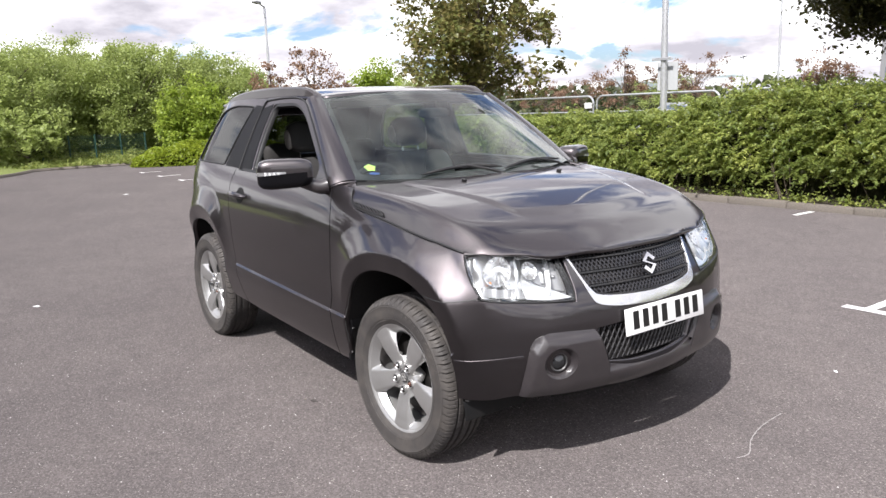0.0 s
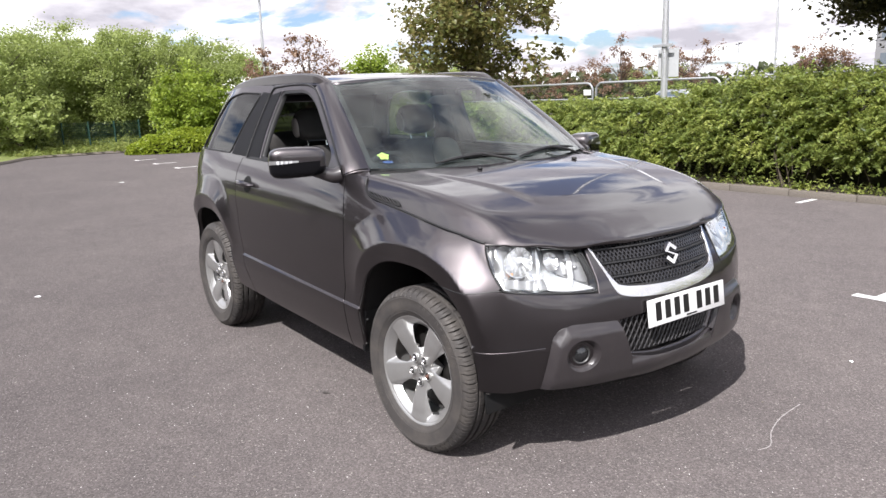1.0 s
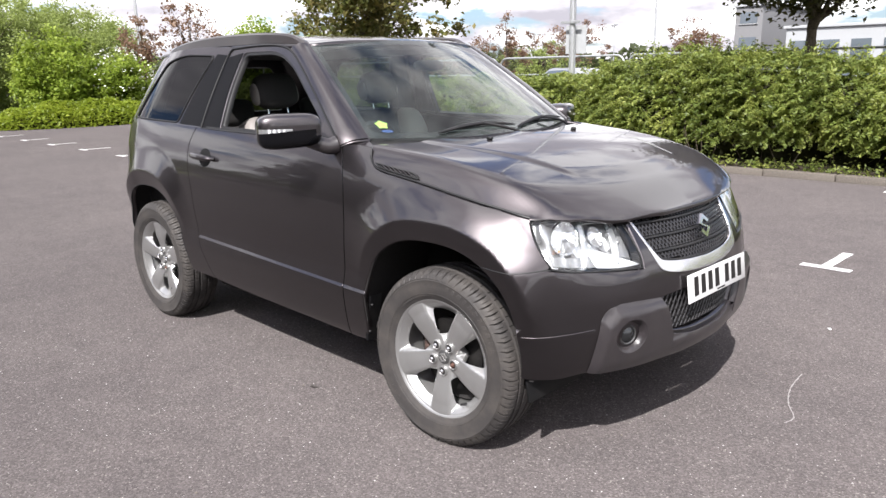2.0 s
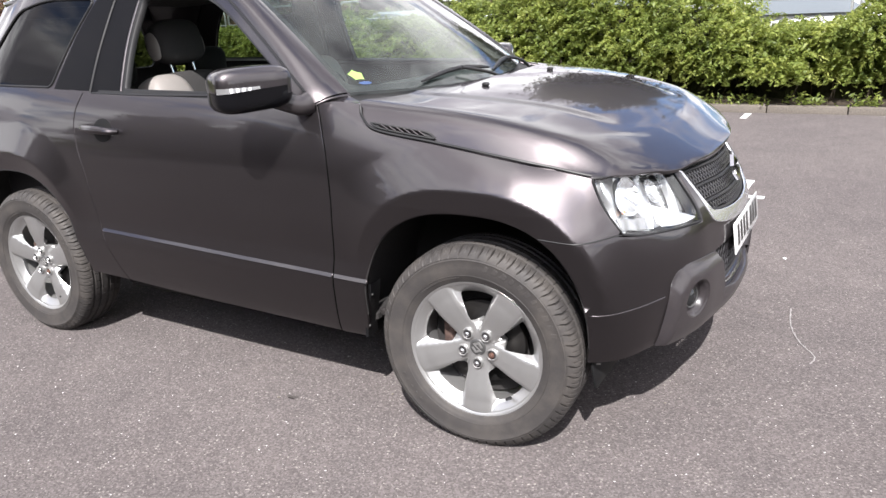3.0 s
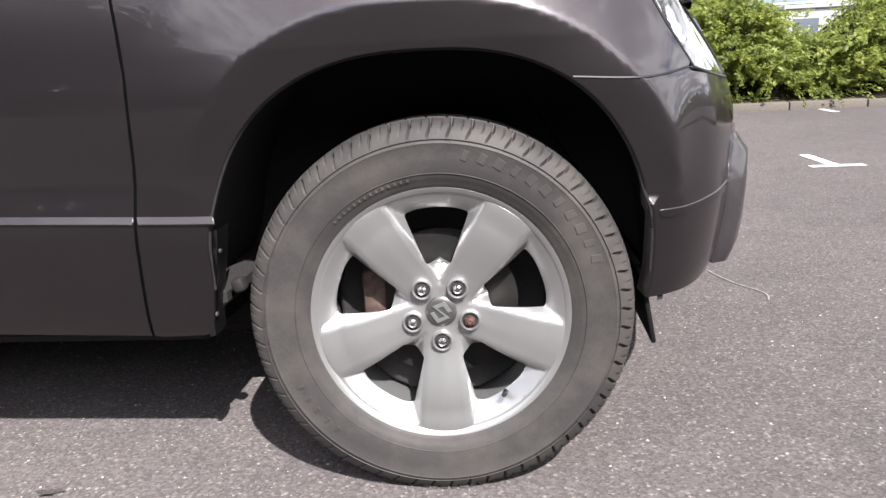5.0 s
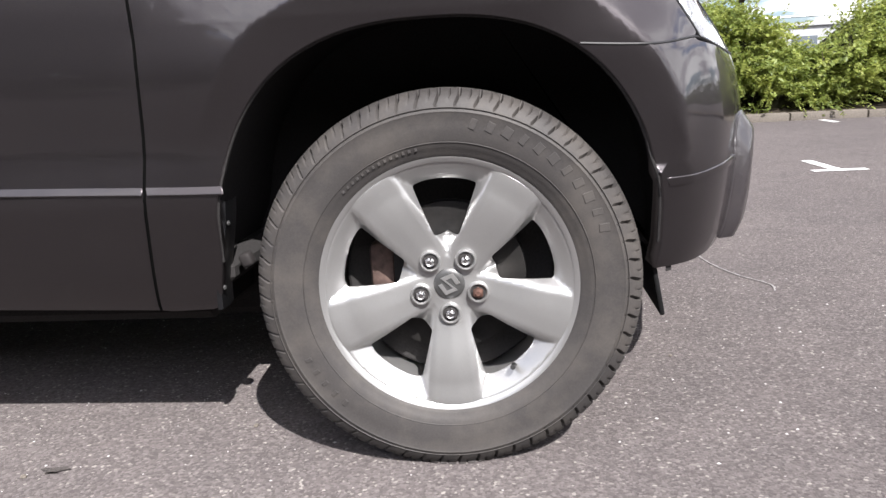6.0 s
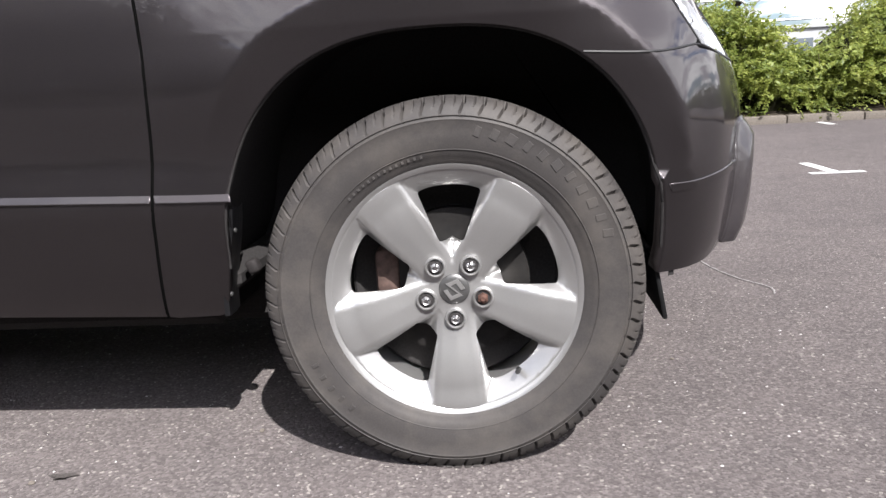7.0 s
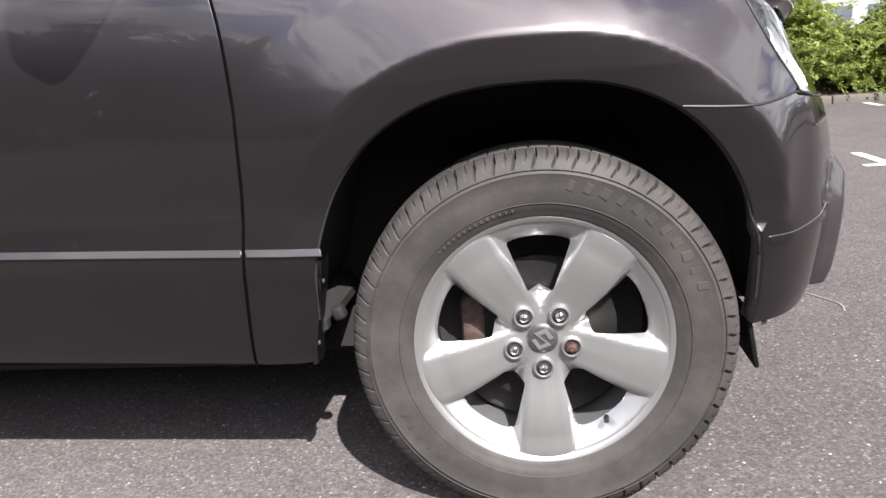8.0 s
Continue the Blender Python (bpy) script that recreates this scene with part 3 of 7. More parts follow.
def inside(p, loop):
    x, y = p
    hit = False
    j = len(loop) - 1
    for i in range(len(loop)):
        xi, yi = loop[i]
        xj, yj = loop[j]
        if (yi > y) != (yj > y) and x < (xj - xi) * (y - yi) / (yj - yi) + xi:
            hit = not hit
        j = i
    return hit


def panel(name, loop, fn, mat, parent, step=0.03, holes=(), depth=0.018, mirror=False, label="", facing=None, grow=0.0):
    """A sheet of the surface fn(u, v) inside an outline, with folded-in edges; mirror makes it for the other side."""
    loops = [loop, *holes]
    pts, edges = [], []
    for lp in loops:
        base = len(pts)
        pts += [Vector(p) for p in lp]
        edges += [(base + i, base + (i + 1) % len(lp)) for i in range(len(lp))]
    rim = [tuple(p) for p in pts]
    us, vs = [p[0] for p in loop], [p[1] for p in loop]
    near = {}
    for q in rim:
        near.setdefault((int(q[0] // step), int(q[1] // step)), []).append(q)
    row, v = 0, min(vs) + step / 2
    while v < max(vs):
        u = min(us) + (step / 2 if row % 2 else 0)
        while u < max(us):
            c = (int(u // step), int(v // step))
            close = any(math.dist((u, v), q) < step * 0.55 for i in (-1, 0, 1) for j in (-1, 0, 1) for q in near.get((c[0] + i, c[1] + j), ()))
            if not close and inside((u, v), loop) and not any(inside((u, v), hl) for hl in holes):
                pts.append(Vector((u, v)))
            u += step
        v += step * 0.87
        row += 1
    vo, eo, fo, *_ = delaunay_2d_cdt(pts, edges, [], 0, 1e-6)
    tris = []
    for f in fo:
        c = sum((vo[i] for i in f), Vector((0, 0))) / len(f)
        if inside(c, loop) and not any(inside(c, hl) for hl in holes):
            tris.append(list(f))
    places, normals = [], []
    d = 0.004
    for p in vo:
        c = Vector(fn(p[0], p[1]))
        du = Vector(fn(p[0] + d, p[1])) - Vector(fn(p[0] - d, p[1]))
        dv = Vector(fn(p[0], p[1] + d)) - Vector(fn(p[0], p[1] - d))
        n = du.cross(dv).normalized()
        ref = facing or (c - Vector((min(max(c.x, -1.2), 1.2) * 0.8, 0, 0.75)))
        if n.dot(ref) < 0:
            n = -n
        places.append(c + n * grow)
        normals.append(n)
    fixed = []
    for f in tris:
        a, b, c = (places[i] for i in f)
        if (b - a).cross(c - a).dot(normals[f[0]]) < 0:
            f = f[::-1]
        fixed.append(f)
    verts, faces, norms = list(places), list(fixed), list(normals)
    if depth:
        count = {}
        for f in fixed:
            for i in range(3):
                e = (f[i], f[(i + 1) % 3])
                count[e] = count.get(e, 0) + 1
        border = [e for e in count if (e[1], e[0]) not in count]
        side = {}
        for a, b in border:
            t = (places[b] - places[a]).normalized()
            lat = t.cross(normals[a])
            for i in (a, b):
                side[i] = side.get(i, Vector()) + lat
        ring = {}
        for i, lat in side.items():
            lat = lat.normalized() if lat.length > 1e-6 else Vector((0, 0, 1))
            n = normals[i]
            k = len(verts)
            verts += [places[i], places[i] - n * 0.004 + lat * 0.0015, places[i] - n * depth]
            norms += [n, (n + lat).normalized(), lat]
            ring[i] = k
        for a, b in border:
            ka, kb = ring[a], ring[b]
            faces += [[kb, ka, ka + 1, kb + 1], [kb + 1, ka + 1, ka + 2, kb + 2]]
    if mirror:
        verts = [Vector((q.x, -q.y, q.z)) for q in verts]
        norms = [Vector((q.x, -q.y, q.z)) for q in norms]
        faces = [f[::-1] for f in faces]
    ob = mesh_object(name, verts, faces, mat, parent, norms)
    if label:
        tagged(ob, label)
    return ob


def leaves(name, at, size, mat, parent=None, up=0.5, long=1.6):
    """Folded leaves at the points of an array, as one mesh; each leaf has two faces."""
    n = len(at)
    rng = np.random
    out = rng.normal(size=(n, 3))
    out[:, 2] = np.abs(out[:, 2]) * (1 + up) + up
    out /= np.linalg.norm(out, axis=1)[:, None]
    r = rng.normal(size=(n, 3))
    along = np.cross(out, r)
    along /= np.linalg.norm(along, axis=1)[:, None]
    across = np.cross(out, along)
    s = (size * rng.uniform(0.6, 1.35, n))[:, None]
    p = np.empty((n, 4, 3))
    p[:, 0] = at - along * s * long / 2
    p[:, 2] = at + along * s * long / 2 - out * s * 0.15
    p[:, 1] = at + across * s * 0.5 + out * s * 0.16
    p[:, 3] = at - across * s * 0.5 + out * s * 0.16
    base = np.arange(n)[:, None] * 4
    tri = np.concatenate([base + [0, 1, 2], base + [0, 2, 3]], 1).reshape(-1, 3)
    me = bpy.data.meshes.new(name)
    me.vertices.add(4 * n)
    me.vertices.foreach_set("co", p.ravel())
    me.loops.add(len(tri) * 3)
    me.loops.foreach_set("vertex_index", tri.ravel())
    me.polygons.add(len(tri))
    me.polygons.foreach_set("loop_start", np.arange(len(tri)) * 3)
    me.update(calc_edges=True)
    me.materials.append(mat)
    ob = new(name, me)
    if parent:
        ob.parent = parent
    return ob

# ---- the ground ----
def sheet(name, x0, y0, x1, y1, z, mat):
    bm = bmesh.new()
    bm.faces.new([bm.verts.new(p) for p in ((x0, y0, z), (x1, y0, z), (x1, y1, z), (x0, y1, z))])
    return part(name, bm, mat)


tagged(sheet("ground", -900, -900, 900, 900, 0.0, ASPHALT), "worn grey asphalt car park", "ground", kind="structure")

# ---- the car ----
car = tagged(empty("car"), "dark grey metallic three-door off-road car parked on asphalt", "car")


def mirrored_y(p, mirror):
    return (p[0], -p[1], p[2]) if mirror else tuple(p)


def both(make):
    for mirror in (False, True):
        make(mirror)


def arch_line(axle, half, high, z0, ahead, n=40):
    """The edge of a wheel arch from its rear foot over the top to its front foot."""
    pts = []
    for k in range(n + 1):
        th = math.pi - math.pi * k / n
        c, s = math.cos(th), math.sin(th)
        pts.append((axle + half * (1.040 if c < 0 and ahead else 1.0) * math.copysign(abs(c) ** 0.8, c), HUB + high * abs(s) ** 0.8))
    return pts


FRONT_ARCH = arch_line(AXLE + 0.002, 0.406, 0.481, HUB, True)
REAR_ARCH = arch_line(-AXLE, 0.430, 0.470, HUB, False)
GAP = 0.0040
DOOR_FRONT = [(0.622, 1.165), (0.650, 1.10), (0.684, 0.98), (0.697, 0.85), (0.695, 0.72), (0.682, 0.565), (0.668, 0.44), (0.652, 0.322)]
DOOR_REAR = [(-0.66, 1.192), (-0.705, 1.10), (-0.70, 0.98), (-0.662, 0.84), (-0.635, 0.70), (-0.605, 0.56), (-0.555, 0.42), (-0.53, 0.365)]
SHUT = [(0.792, 1.158), (0.815, 1.118), (0.880, 1.082), (1.10, 1.050), (1.34, 1.012), (1.638, 0.958)]


def moved(line, d):
    return [(x + d, z) for x, z in line]


# front wings
i_seam = min(range(len(FRONT_ARCH)), key=lambda i: math.dist(FRONT_ARCH[i], (1.468, 0.784)))
wing_arch = [(0.777, 0.322), (0.789, 0.37), (0.802, 0.43)] + [p for p in FRONT_ARCH[:i_seam + 1] if p[1] > 0.49]


def wing(mirror):
    loop = run(moved(DOOR_FRONT, GAP)[::-1], [(0.625, 1.165), (0.70, 1.172), (0.785, 1.164)], [(0.786, 1.160)] + [(x, z - GAP * 1.6) for x, z in SHUT[1:]],
               [(1.632, 0.953), (1.666, 0.872), (1.722, 0.790)], [(1.722, 0.790), (1.70, 0.788), (1.590, 0.778), wing_arch[-1]], wing_arch[::-1], [wing_arch[0], (0.655, 0.318)])
    w = panel("front_wing", loop, skin, PAINT, car, 0.022 if mirror else 0.012, (), 0.03, mirror)
    return w


both(wing)

# doors
DOOR_TOP = [(-0.66, 1.192), (-0.40, 1.190), (0.05, 1.178), (0.40, 1.170), (0.622, 1.165)]


def side_door(mirror):
    loop = run([(x + GAP, z) for x, z in DOOR_REAR], [(-0.53, 0.365), (-0.2, 0.349), (0.2, 0.336), (0.650, 0.322)], moved(DOOR_FRONT, -GAP)[::-1], DOOR_TOP[::-1])
    d = panel("door", loop, skin, PAINT, car, 0.03, (), 0.04, mirror)
    # the window frame, standing on the belt line
    outer = run([(-0.615, 1.190), (-0.595, 1.36), (-0.555, 1.56), (-0.525, 1.605)], [(-0.525, 1.605), (-0.3, 1.614), (-0.10, 1.610), (0.02, 1.588)],
                [(0.02, 1.588), (0.13, 1.525), (0.36, 1.363), (0.615, 1.168)], [(0.615, 1.168), (0.05, 1.180), (-0.615, 1.190)])
    inner = rounded([(-0.425, 1.196), (-0.435, 1.40), (-0.405, 1.585), (-0.08, 1.585), (0.09, 1.515), (0.30, 1.365), (0.452, 1.255), (0.470, 1.182)], [0.01, 0.1, 0.04, 0.1, 0.1, 0.1, 0.03, 0.01])
    f = panel("window_frame", outer, house, PAINT, d, 0.03, [inner], 0.008, mirror)
    s_loop = rounded([(-0.425, 1.196), (-0.435, 1.40), (-0.405, 1.585), (-0.08, 1.585), (0.09, 1.515), (0.30, 1.365), (0.452, 1.255), (0.470, 1.182)], [0.01, 0.1, 0.04, 0.1, 0.1, 0.1, 0.03, 0.01])
    mid = (-0.02, 1.36)
    s_in = [(mid[0] + (x - mid[0]) * 0.955, mid[1] + (z - mid[1]) * 0.93) for x, z in s_loop]
    panel("window_seal", s_loop, lambda x, z: house(x, z, -0.006), TRIM, d, 0.03, [s_in], 0.03, mirror)
    # the quarter light's blanking piece ahead of the glass, and the black rear post
    post = run([(-0.612, 1.193), (-0.592, 1.36), (-0.552, 1.56)], [(-0.552, 1.56), (-0.41, 1.582)], [(-0.41, 1.582), (-0.436, 1.40), (-0.428, 1.200)], [(-0.428, 1.200), (-0.612, 1.193)])
    panel("post_cover", post, lambda x, z: house(x, z, 0.003), POST, d, 0.03, (), 0.005, mirror)
    bm = bmesh.new()
    tube(bm, [mirrored_y(house(x, z, 0.003), mirror) for x, z in outer if z > 1.185], 0.0055, 6)
    part("door_seal", bm, TRIM, d)
    if mirror:
        panel("window_glass", s_in, lambda x, z: house(x, z, -0.014), GLASS, d, 0.05, (), 0, mirror).visible_shadow = False
    belt = run([(-0.56, 1.203), (0.05, 1.190), (0.50, 1.178)], [(0.50, 1.178), (0.50, 1.166)], [(0.50, 1.166), (0.05, 1.178), (-0.56, 1.190)], [(-0.56, 1.190), (-0.56, 1.203)])
    panel("belt_strip", belt, lambda x, z: house(x, z, 0.004), TRIM, d, 0.03, (), 0.012, mirror)
    # inside trim
    card = run([(-0.50, 0.55), (-0.5, 1.18)], [(-0.5, 1.18), (0.55, 1.16)], [(0.55, 1.16), (0.6, 0.6)], [(0.6, 0.6), (-0.5, 0.55)])
    panel("door_lining", card, lambda x, z: (x, -0.775 - 0.02 * math.sin(z * 6), z), DASH, d, 0.08, (), 0.01, mirror, facing=Vector((0, 1, 0)))
    # handle
    sg = 1 if mirror else -1
    bm = bmesh.new()
    pts = [(-0.625, 0.0, 1.050), (-0.60, 0.030, 1.051), (-0.52, 0.040, 1.050), (-0.44, 0.030, 1.044), (-0.415, 0.002, 1.040)]
    line = catmull(pts, 6)
    tube(bm, [(x, sg * (0.878 + y), z) for x, y, z in line], lambda t: 0.0085 + 0.0085 * math.sin(math.pi * t), 10)
    part("door_handle", bm, PAINT, d)
    # Flat dark oval on the skin paints the shade of the handle's recess.
    oval = [(-0.512 + 0.060 * math.cos(k * math.tau / 28), 1.042 + 0.048 * math.sin(k * math.tau / 28)) for k in range(28)]
    panel("recess_shade", oval, lambda x, z: skin(x, z, 0.002), DAM, d, 0.012, (), 0.004, mirror)
    return d


both(side_door)


# rear quarters
def quarter(mirror):
    arch = [p for p in REAR_ARCH if p[1] > 0.38]
    loop = run([(x - GAP, z) for x, z in DOOR_REAR][::-1], [(-0.66, 1.193), (-1.0, 1.203), (-1.4, 1.212), (-1.80, 1.215)], [(-1.80, 1.215), (-1.84, 0.9), (-1.82, 0.45)],
               [(-1.82, 0.45), (-1.64, 0.42)], arch, [arch[-1], (-0.785, 0.372)], [(-0.785, 0.372), (-0.535, 0.365)])
    q = panel("rear_quarter", loop, skin, PAINT, car, 0.03 if mirror else 0.016, (), 0.03, mirror)
    outer = run([(-0.62, 1.192), (-0.60, 1.36), (-0.56, 1.56), (-0.535, 1.612)], [(-0.535, 1.612), (-0.8, 1.625), (-1.10, 1.620), (-1.38, 1.60)],
                [(-1.38, 1.60), (-1.52, 1.45), (-1.70, 1.217)], [(-1.70, 1.217), (-1.1, 1.206), (-0.62, 1.192)])
    inner = rounded([(-0.90, 1.212), (-0.80, 1.42), (-0.70, 1.575), (-1.05, 1.588), (-1.28, 1.545), (-1.42, 1.40), (-1.53, 1.222)], [0.03, 0.1, 0.04, 0.1, 0.06, 0.1, 0.03])
    panel("rear_pillar", outer, house, PAINT, q, 0.03, [inner], 0.03, mirror)
    cover = run([(-0.628, 1.200), (-0.612, 1.36), (-0.570, 1.575)], [(-0.570, 1.575), (-0.675, 1.583)], [(-0.675, 1.583), (-0.775, 1.42), (-0.872, 1.206)], [(-0.872, 1.206), (-0.628, 1.200)])
    panel("pillar_cover", cover, lambda x, z: house(x, z, 0.003), POST, q, 0.03, (), 0.006, mirror)
    bm = bmesh.new()
    tube(bm, [mirrored_y(house(x, z, 0.001), mirror) for x, z in inner], 0.0055, 6, True)
    part("glass_seal", bm, TRIM, q)
    g = panel("quarter_glass", inner, lambda x, z: house(x, z, -0.003), SIDEGLASS if mirror else PRIVACY, q, 0.05, (), 0, mirror)
    g.visible_shadow = False


both(quarter)

# bonnet
hood_side = [(0.785, -0.800), (0.81, -0.832)] + [(x, -abs(skin(x, z)[1]) + 0.001) for x, z in SHUT[2:5]] + [(1.50, -0.792), (1.593, -0.768)]
hood_front = [(x, -y) for y, x in HOOD_TIP[::-1]]
hood_rear = [(0.925, 0.0), (0.915, -0.25), (0.885, -0.45), (0.83, -0.66), (0.775, -0.775), (0.785, -0.800)]


def flip(line):
    return [(x, -y) for x, y in line][::-1]


hood_loop = run(hood_rear, hood_side, hood_front, flip(hood_front), flip(hood_side), flip(hood_rear), step=0.02)
bonnet = panel("bonnet", hood_loop, hood, PAINT, car, 0.0135, (), 0.025, facing=Vector((0.2, 0, 1)), label="dark grey bonnet reflecting cloud and tree")
both(lambda mirror: part("washer_nozzle", (lambda bm: (blob(bm, (0.030, 0.022, 0.016), (1.022, 0.32 * (1 if mirror else -1), hood(1.022, 0.32)[2] + 0.006), 2.4), bm)[1])(bmesh.new()), BLACK, bonnet))

# side vents let into the bonnet's edge
def vent_fn(x, z, out=0.0):
    """The bonnet's sloping edge, seen from the side, by length and height."""
    lo, hi = 0.45, 0.95
    for _ in range(28):
        mid = (lo + hi) / 2
        if hood(x, mid)[2] > z:
            lo = mid
        else:
            hi = mid
    return x, -lo - 0.80 * out, hood(x, lo)[2] + 0.60 * out


def side_vent(mirror):
    loop = run([(0.848, 1.104), (0.94, 1.092), (1.050, 1.078)], [(1.050, 1.078), (1.072, 1.071), (1.092, 1.057)], [(1.092, 1.057), (1.00, 1.069), (0.905, 1.083)], [(0.905, 1.083), (0.870, 1.092), (0.848, 1.104)], step=0.008)
    v = panel("side_vent", loop, lambda x, z: vent_fn(x, z, 0.003), BLACK, bonnet, 0.012, (), 0.006, mirror, facing=Vector((0, -0.6, 0.8)))
    bm = bmesh.new()
    tube(bm, [mirrored_y(vent_fn(x, z, 0.006), mirror) for x, z in loop], 0.0034, 6, True)
    part("vent_frame", bm, BLACK, v)
    for k in range(6):
        t = (k + 0.5) / 6
        top = (0.875 + 0.165 * t, 1.0980 - 0.0200 * t)
        low = (0.905 + 0.165 * t, 1.0830 - 0.0215 * t)
        bm = bmesh.new()
        rows = []
        for s in range(4):
            x, z = top[0] + (low[0] - top[0]) * s / 3, top[1] + (low[1] - top[1]) * s / 3
            rows.append([bm.verts.new(mirrored_y(vent_fn(x + d, z, h), mirror)) for d, h in ((-0.012, 0.0035), (0.001, 0.0115), (0.006, 0.0110), (0.006, 0.0035))])
        for p, q in zip(rows, rows[1:]):
            for i in range(3):
                bm.faces.new((p[i], p[i + 1], q[i + 1], q[i]))
        part("vent_slat", bm, PAINT, v)


both(side_vent)

# windscreen, cowl, pillars, roof
ws_loop = run([(-0.732, 0.0), (0.0, 0.0), (0.732, 0.0)], [(0.732, 0.0), (0.732, 1.0)], [(0.732, 1.0), (0.0, 1.0), (-0.732, 1.0)], [(-0.732, 1.0), (-0.732, 0.0)], step=0.04)
ws = panel("windscreen", ws_loop, screen, SCREEN, car, 0.05, (), 0, facing=Vector((1, 0, 1)))
ws.visible_shadow = False
band_in = rounded([(-0.702, 0.05), (0.702, 0.05), (0.695, 0.955), (-0.695, 0.955)], 0.05, 0.03)
panel("screen_border", ws_loop, lambda y, t: screen(y, t, -0.004), TRIM, ws, 0.05, [band_in], 0, facing=Vector((1, 0, 1)))


def cowl_fn(y, t):
    b = screen(y, 0.0)
    xr = 0.935 - 0.14 * (y / 0.775) ** 2
    return b[0] - 0.01 + t * (xr - b[0] + 0.03), y, b[2] - 0.012 - 0.018 * math.sin(math.pi * min(t, 1)) - 0.01 * t


cowl_loop = run([(-0.74, 0), (0.74, 0)], [(0.74, 0), (0.74, 1)], [(0.74, 1), (-0.74, 1)], [(-0.74, 1), (-0.74, 0)], step=0.04)
panel("cowl", cowl_loop, cowl_fn, BLACK, car, 0.05, (), 0.01, facing=Vector((0, 0, 1)))


def pillar_fn(u, t):
    """Across the front pillar, from the screen's edge to the door's."""
    s = Vector(screen(-0.730, t, 0.004))
    z = 1.168 + t * (1.588 - 1.168)
    x = lerp_table([(1.168, 0.618), (1.363, 0.363), (1.525, 0.133), (1.588, 0.024)], z)
    e = Vector(house(x, z, 0.002))
    p = s.lerp(e, u)
    return tuple(p + Vector((0.30, -0.60, 0.45)) * 0.034 * 4 * u * (1 - u) * (0.55 + 0.25 * ease(-0.05, 0.40, t)))


def pillar(mirror):
    loop = run([(0, -0.02), (1, -0.02)], [(1, -0.02), (1, 1.0)], [(1, 1.0), (0, 1.02)], [(0, 1.02), (0, -0.02)], step=0.06)
    panel("windscreen_pillar", loop, pillar_fn, PAINT, car, 0.09, (), 0.012, mirror, facing=Vector((0.4, -0.7, 0.5)))


both(pillar)
# Dark line painting the shade of the joint at the pillar's foot.
for mirror in (False, True):
    bm = bmesh.new()
    tube(bm, [mirrored_y(Vector(pillar_fn(0.04 + 0.94 * k / 10, -0.010)) + Vector((0.0, -0.0006, 0.0006)), mirror) for k in range(11)], 0.0026, 6)
    part("pillar_joint", bm, SEAM, car)


def pillar_trim_fn(u, t):
    a = screen(-0.702, t, -0.014)
    return a[0] - 0.125 * u, a[1] - 0.020 * u - 0.006 * math.sin(math.pi * u), a[2] + 0.012 * u


both(lambda mirror: panel("pillar_trim", run([(0, 0.02), (1, 0.02)], [(1, 0.02), (1, 0.97)], [(1, 0.97), (0, 0.97)], [(0, 0.97), (0, 0.02)], step=0.05), pillar_trim_fn, LINING, car, 0.06, (), 0.004, mirror, facing=Vector((0.2, 1, 0))))


def scuttle_fn(u, v):
    """The corner between screen, wing and bonnet."""
    a = Vector(screen(-0.735, 0.0)) + Vector((0, 0, -0.006))
    b = Vector(skin(0.62, 1.165))
    c = Vector(skin(0.785, 1.165))
    d = Vector((0.775, -0.775, hood(0.78, -0.775)[2] - 0.006))
    return tuple(a.lerp(b, u).lerp(d.lerp(c, u), v))


both(lambda mirror: panel("scuttle_corner", run([(0, 0), (1, 0)], [(1, 0), (1, 1)], [(1, 1), (0, 1)], [(0, 1), (0, 0)], step=0.1), scuttle_fn, PAINT, car, 0.1, (), 0.01, mirror, facing=Vector((0, -0.4, 1))))

roof_front = [(0.108, -0.570), (0.155, -0.42), (0.185, -0.20), (0.192, 0.0)]
roof_loop = run(roof_front, flip(roof_front), [(0.108, 0.570), (0.03, 0.605), (-0.10, 0.625)], [(-0.10, 0.625), (-0.8, 0.628), (-1.45, 0.60)], [(-1.45, 0.60), (-1.60, 0.5), (-1.64, 0.0), (-1.60, -0.5), (-1.45, -0.60)],
                [(-1.45, -0.60), (-0.8, -0.628), (-0.10, -0.625)], [(-0.10, -0.625), (0.03, -0.605), (0.108, -0.570)], step=0.04)
panel("roof", roof_loop, roof, PAINT, car, 0.05, (), 0.02, facing=Vector((0, 0, 1)))
panel("headlining", roof_loop, lambda x, y: roof(x, y, -0.045), LINING, car, 0.08, (), 0, facing=Vector((0, 0, -1)))


def roof_rail(mirror):
    sg = 1 if mirror else -1
    rail = catmull([(0.085, 0.565, 1.612), (0.02, 0.578, 1.650), (-0.10, 0.590, 1.681), (-0.45, 0.597, 1.695), (-0.90, 0.595, 1.690), (-1.25, 0.580, 1.660), (-1.45, 0.560, 1.612)], 8)
    bm = bmesh.new()
    rings = []
    for i, (x, y, z) in enumerate(rail):
        t = i / (len(rail) - 1)
        low = min(z - 0.006, roof(x, y)[2] - 0.008)
        rings.append([bm.verts.new((x, sg * (y + dy), zz)) for dy, zz in ((0.030, low), (0.027, z - 0.022), (0.016, z - 0.012), (-0.004, z - 0.012), (-0.016, z - 0.020), (-0.020, low))])
    for a, b in zip(rings, rings[1:]):
        for k in range(5):
            bm.faces.new((a[k], a[k + 1], b[k + 1], b[k]))
    bm.faces.new(rings[0])
    bm.faces.new(rings[-1][::-1])
    part("roof_rail", bm, CLAD, car, "satin grey roof rail")


both(roof_rail)

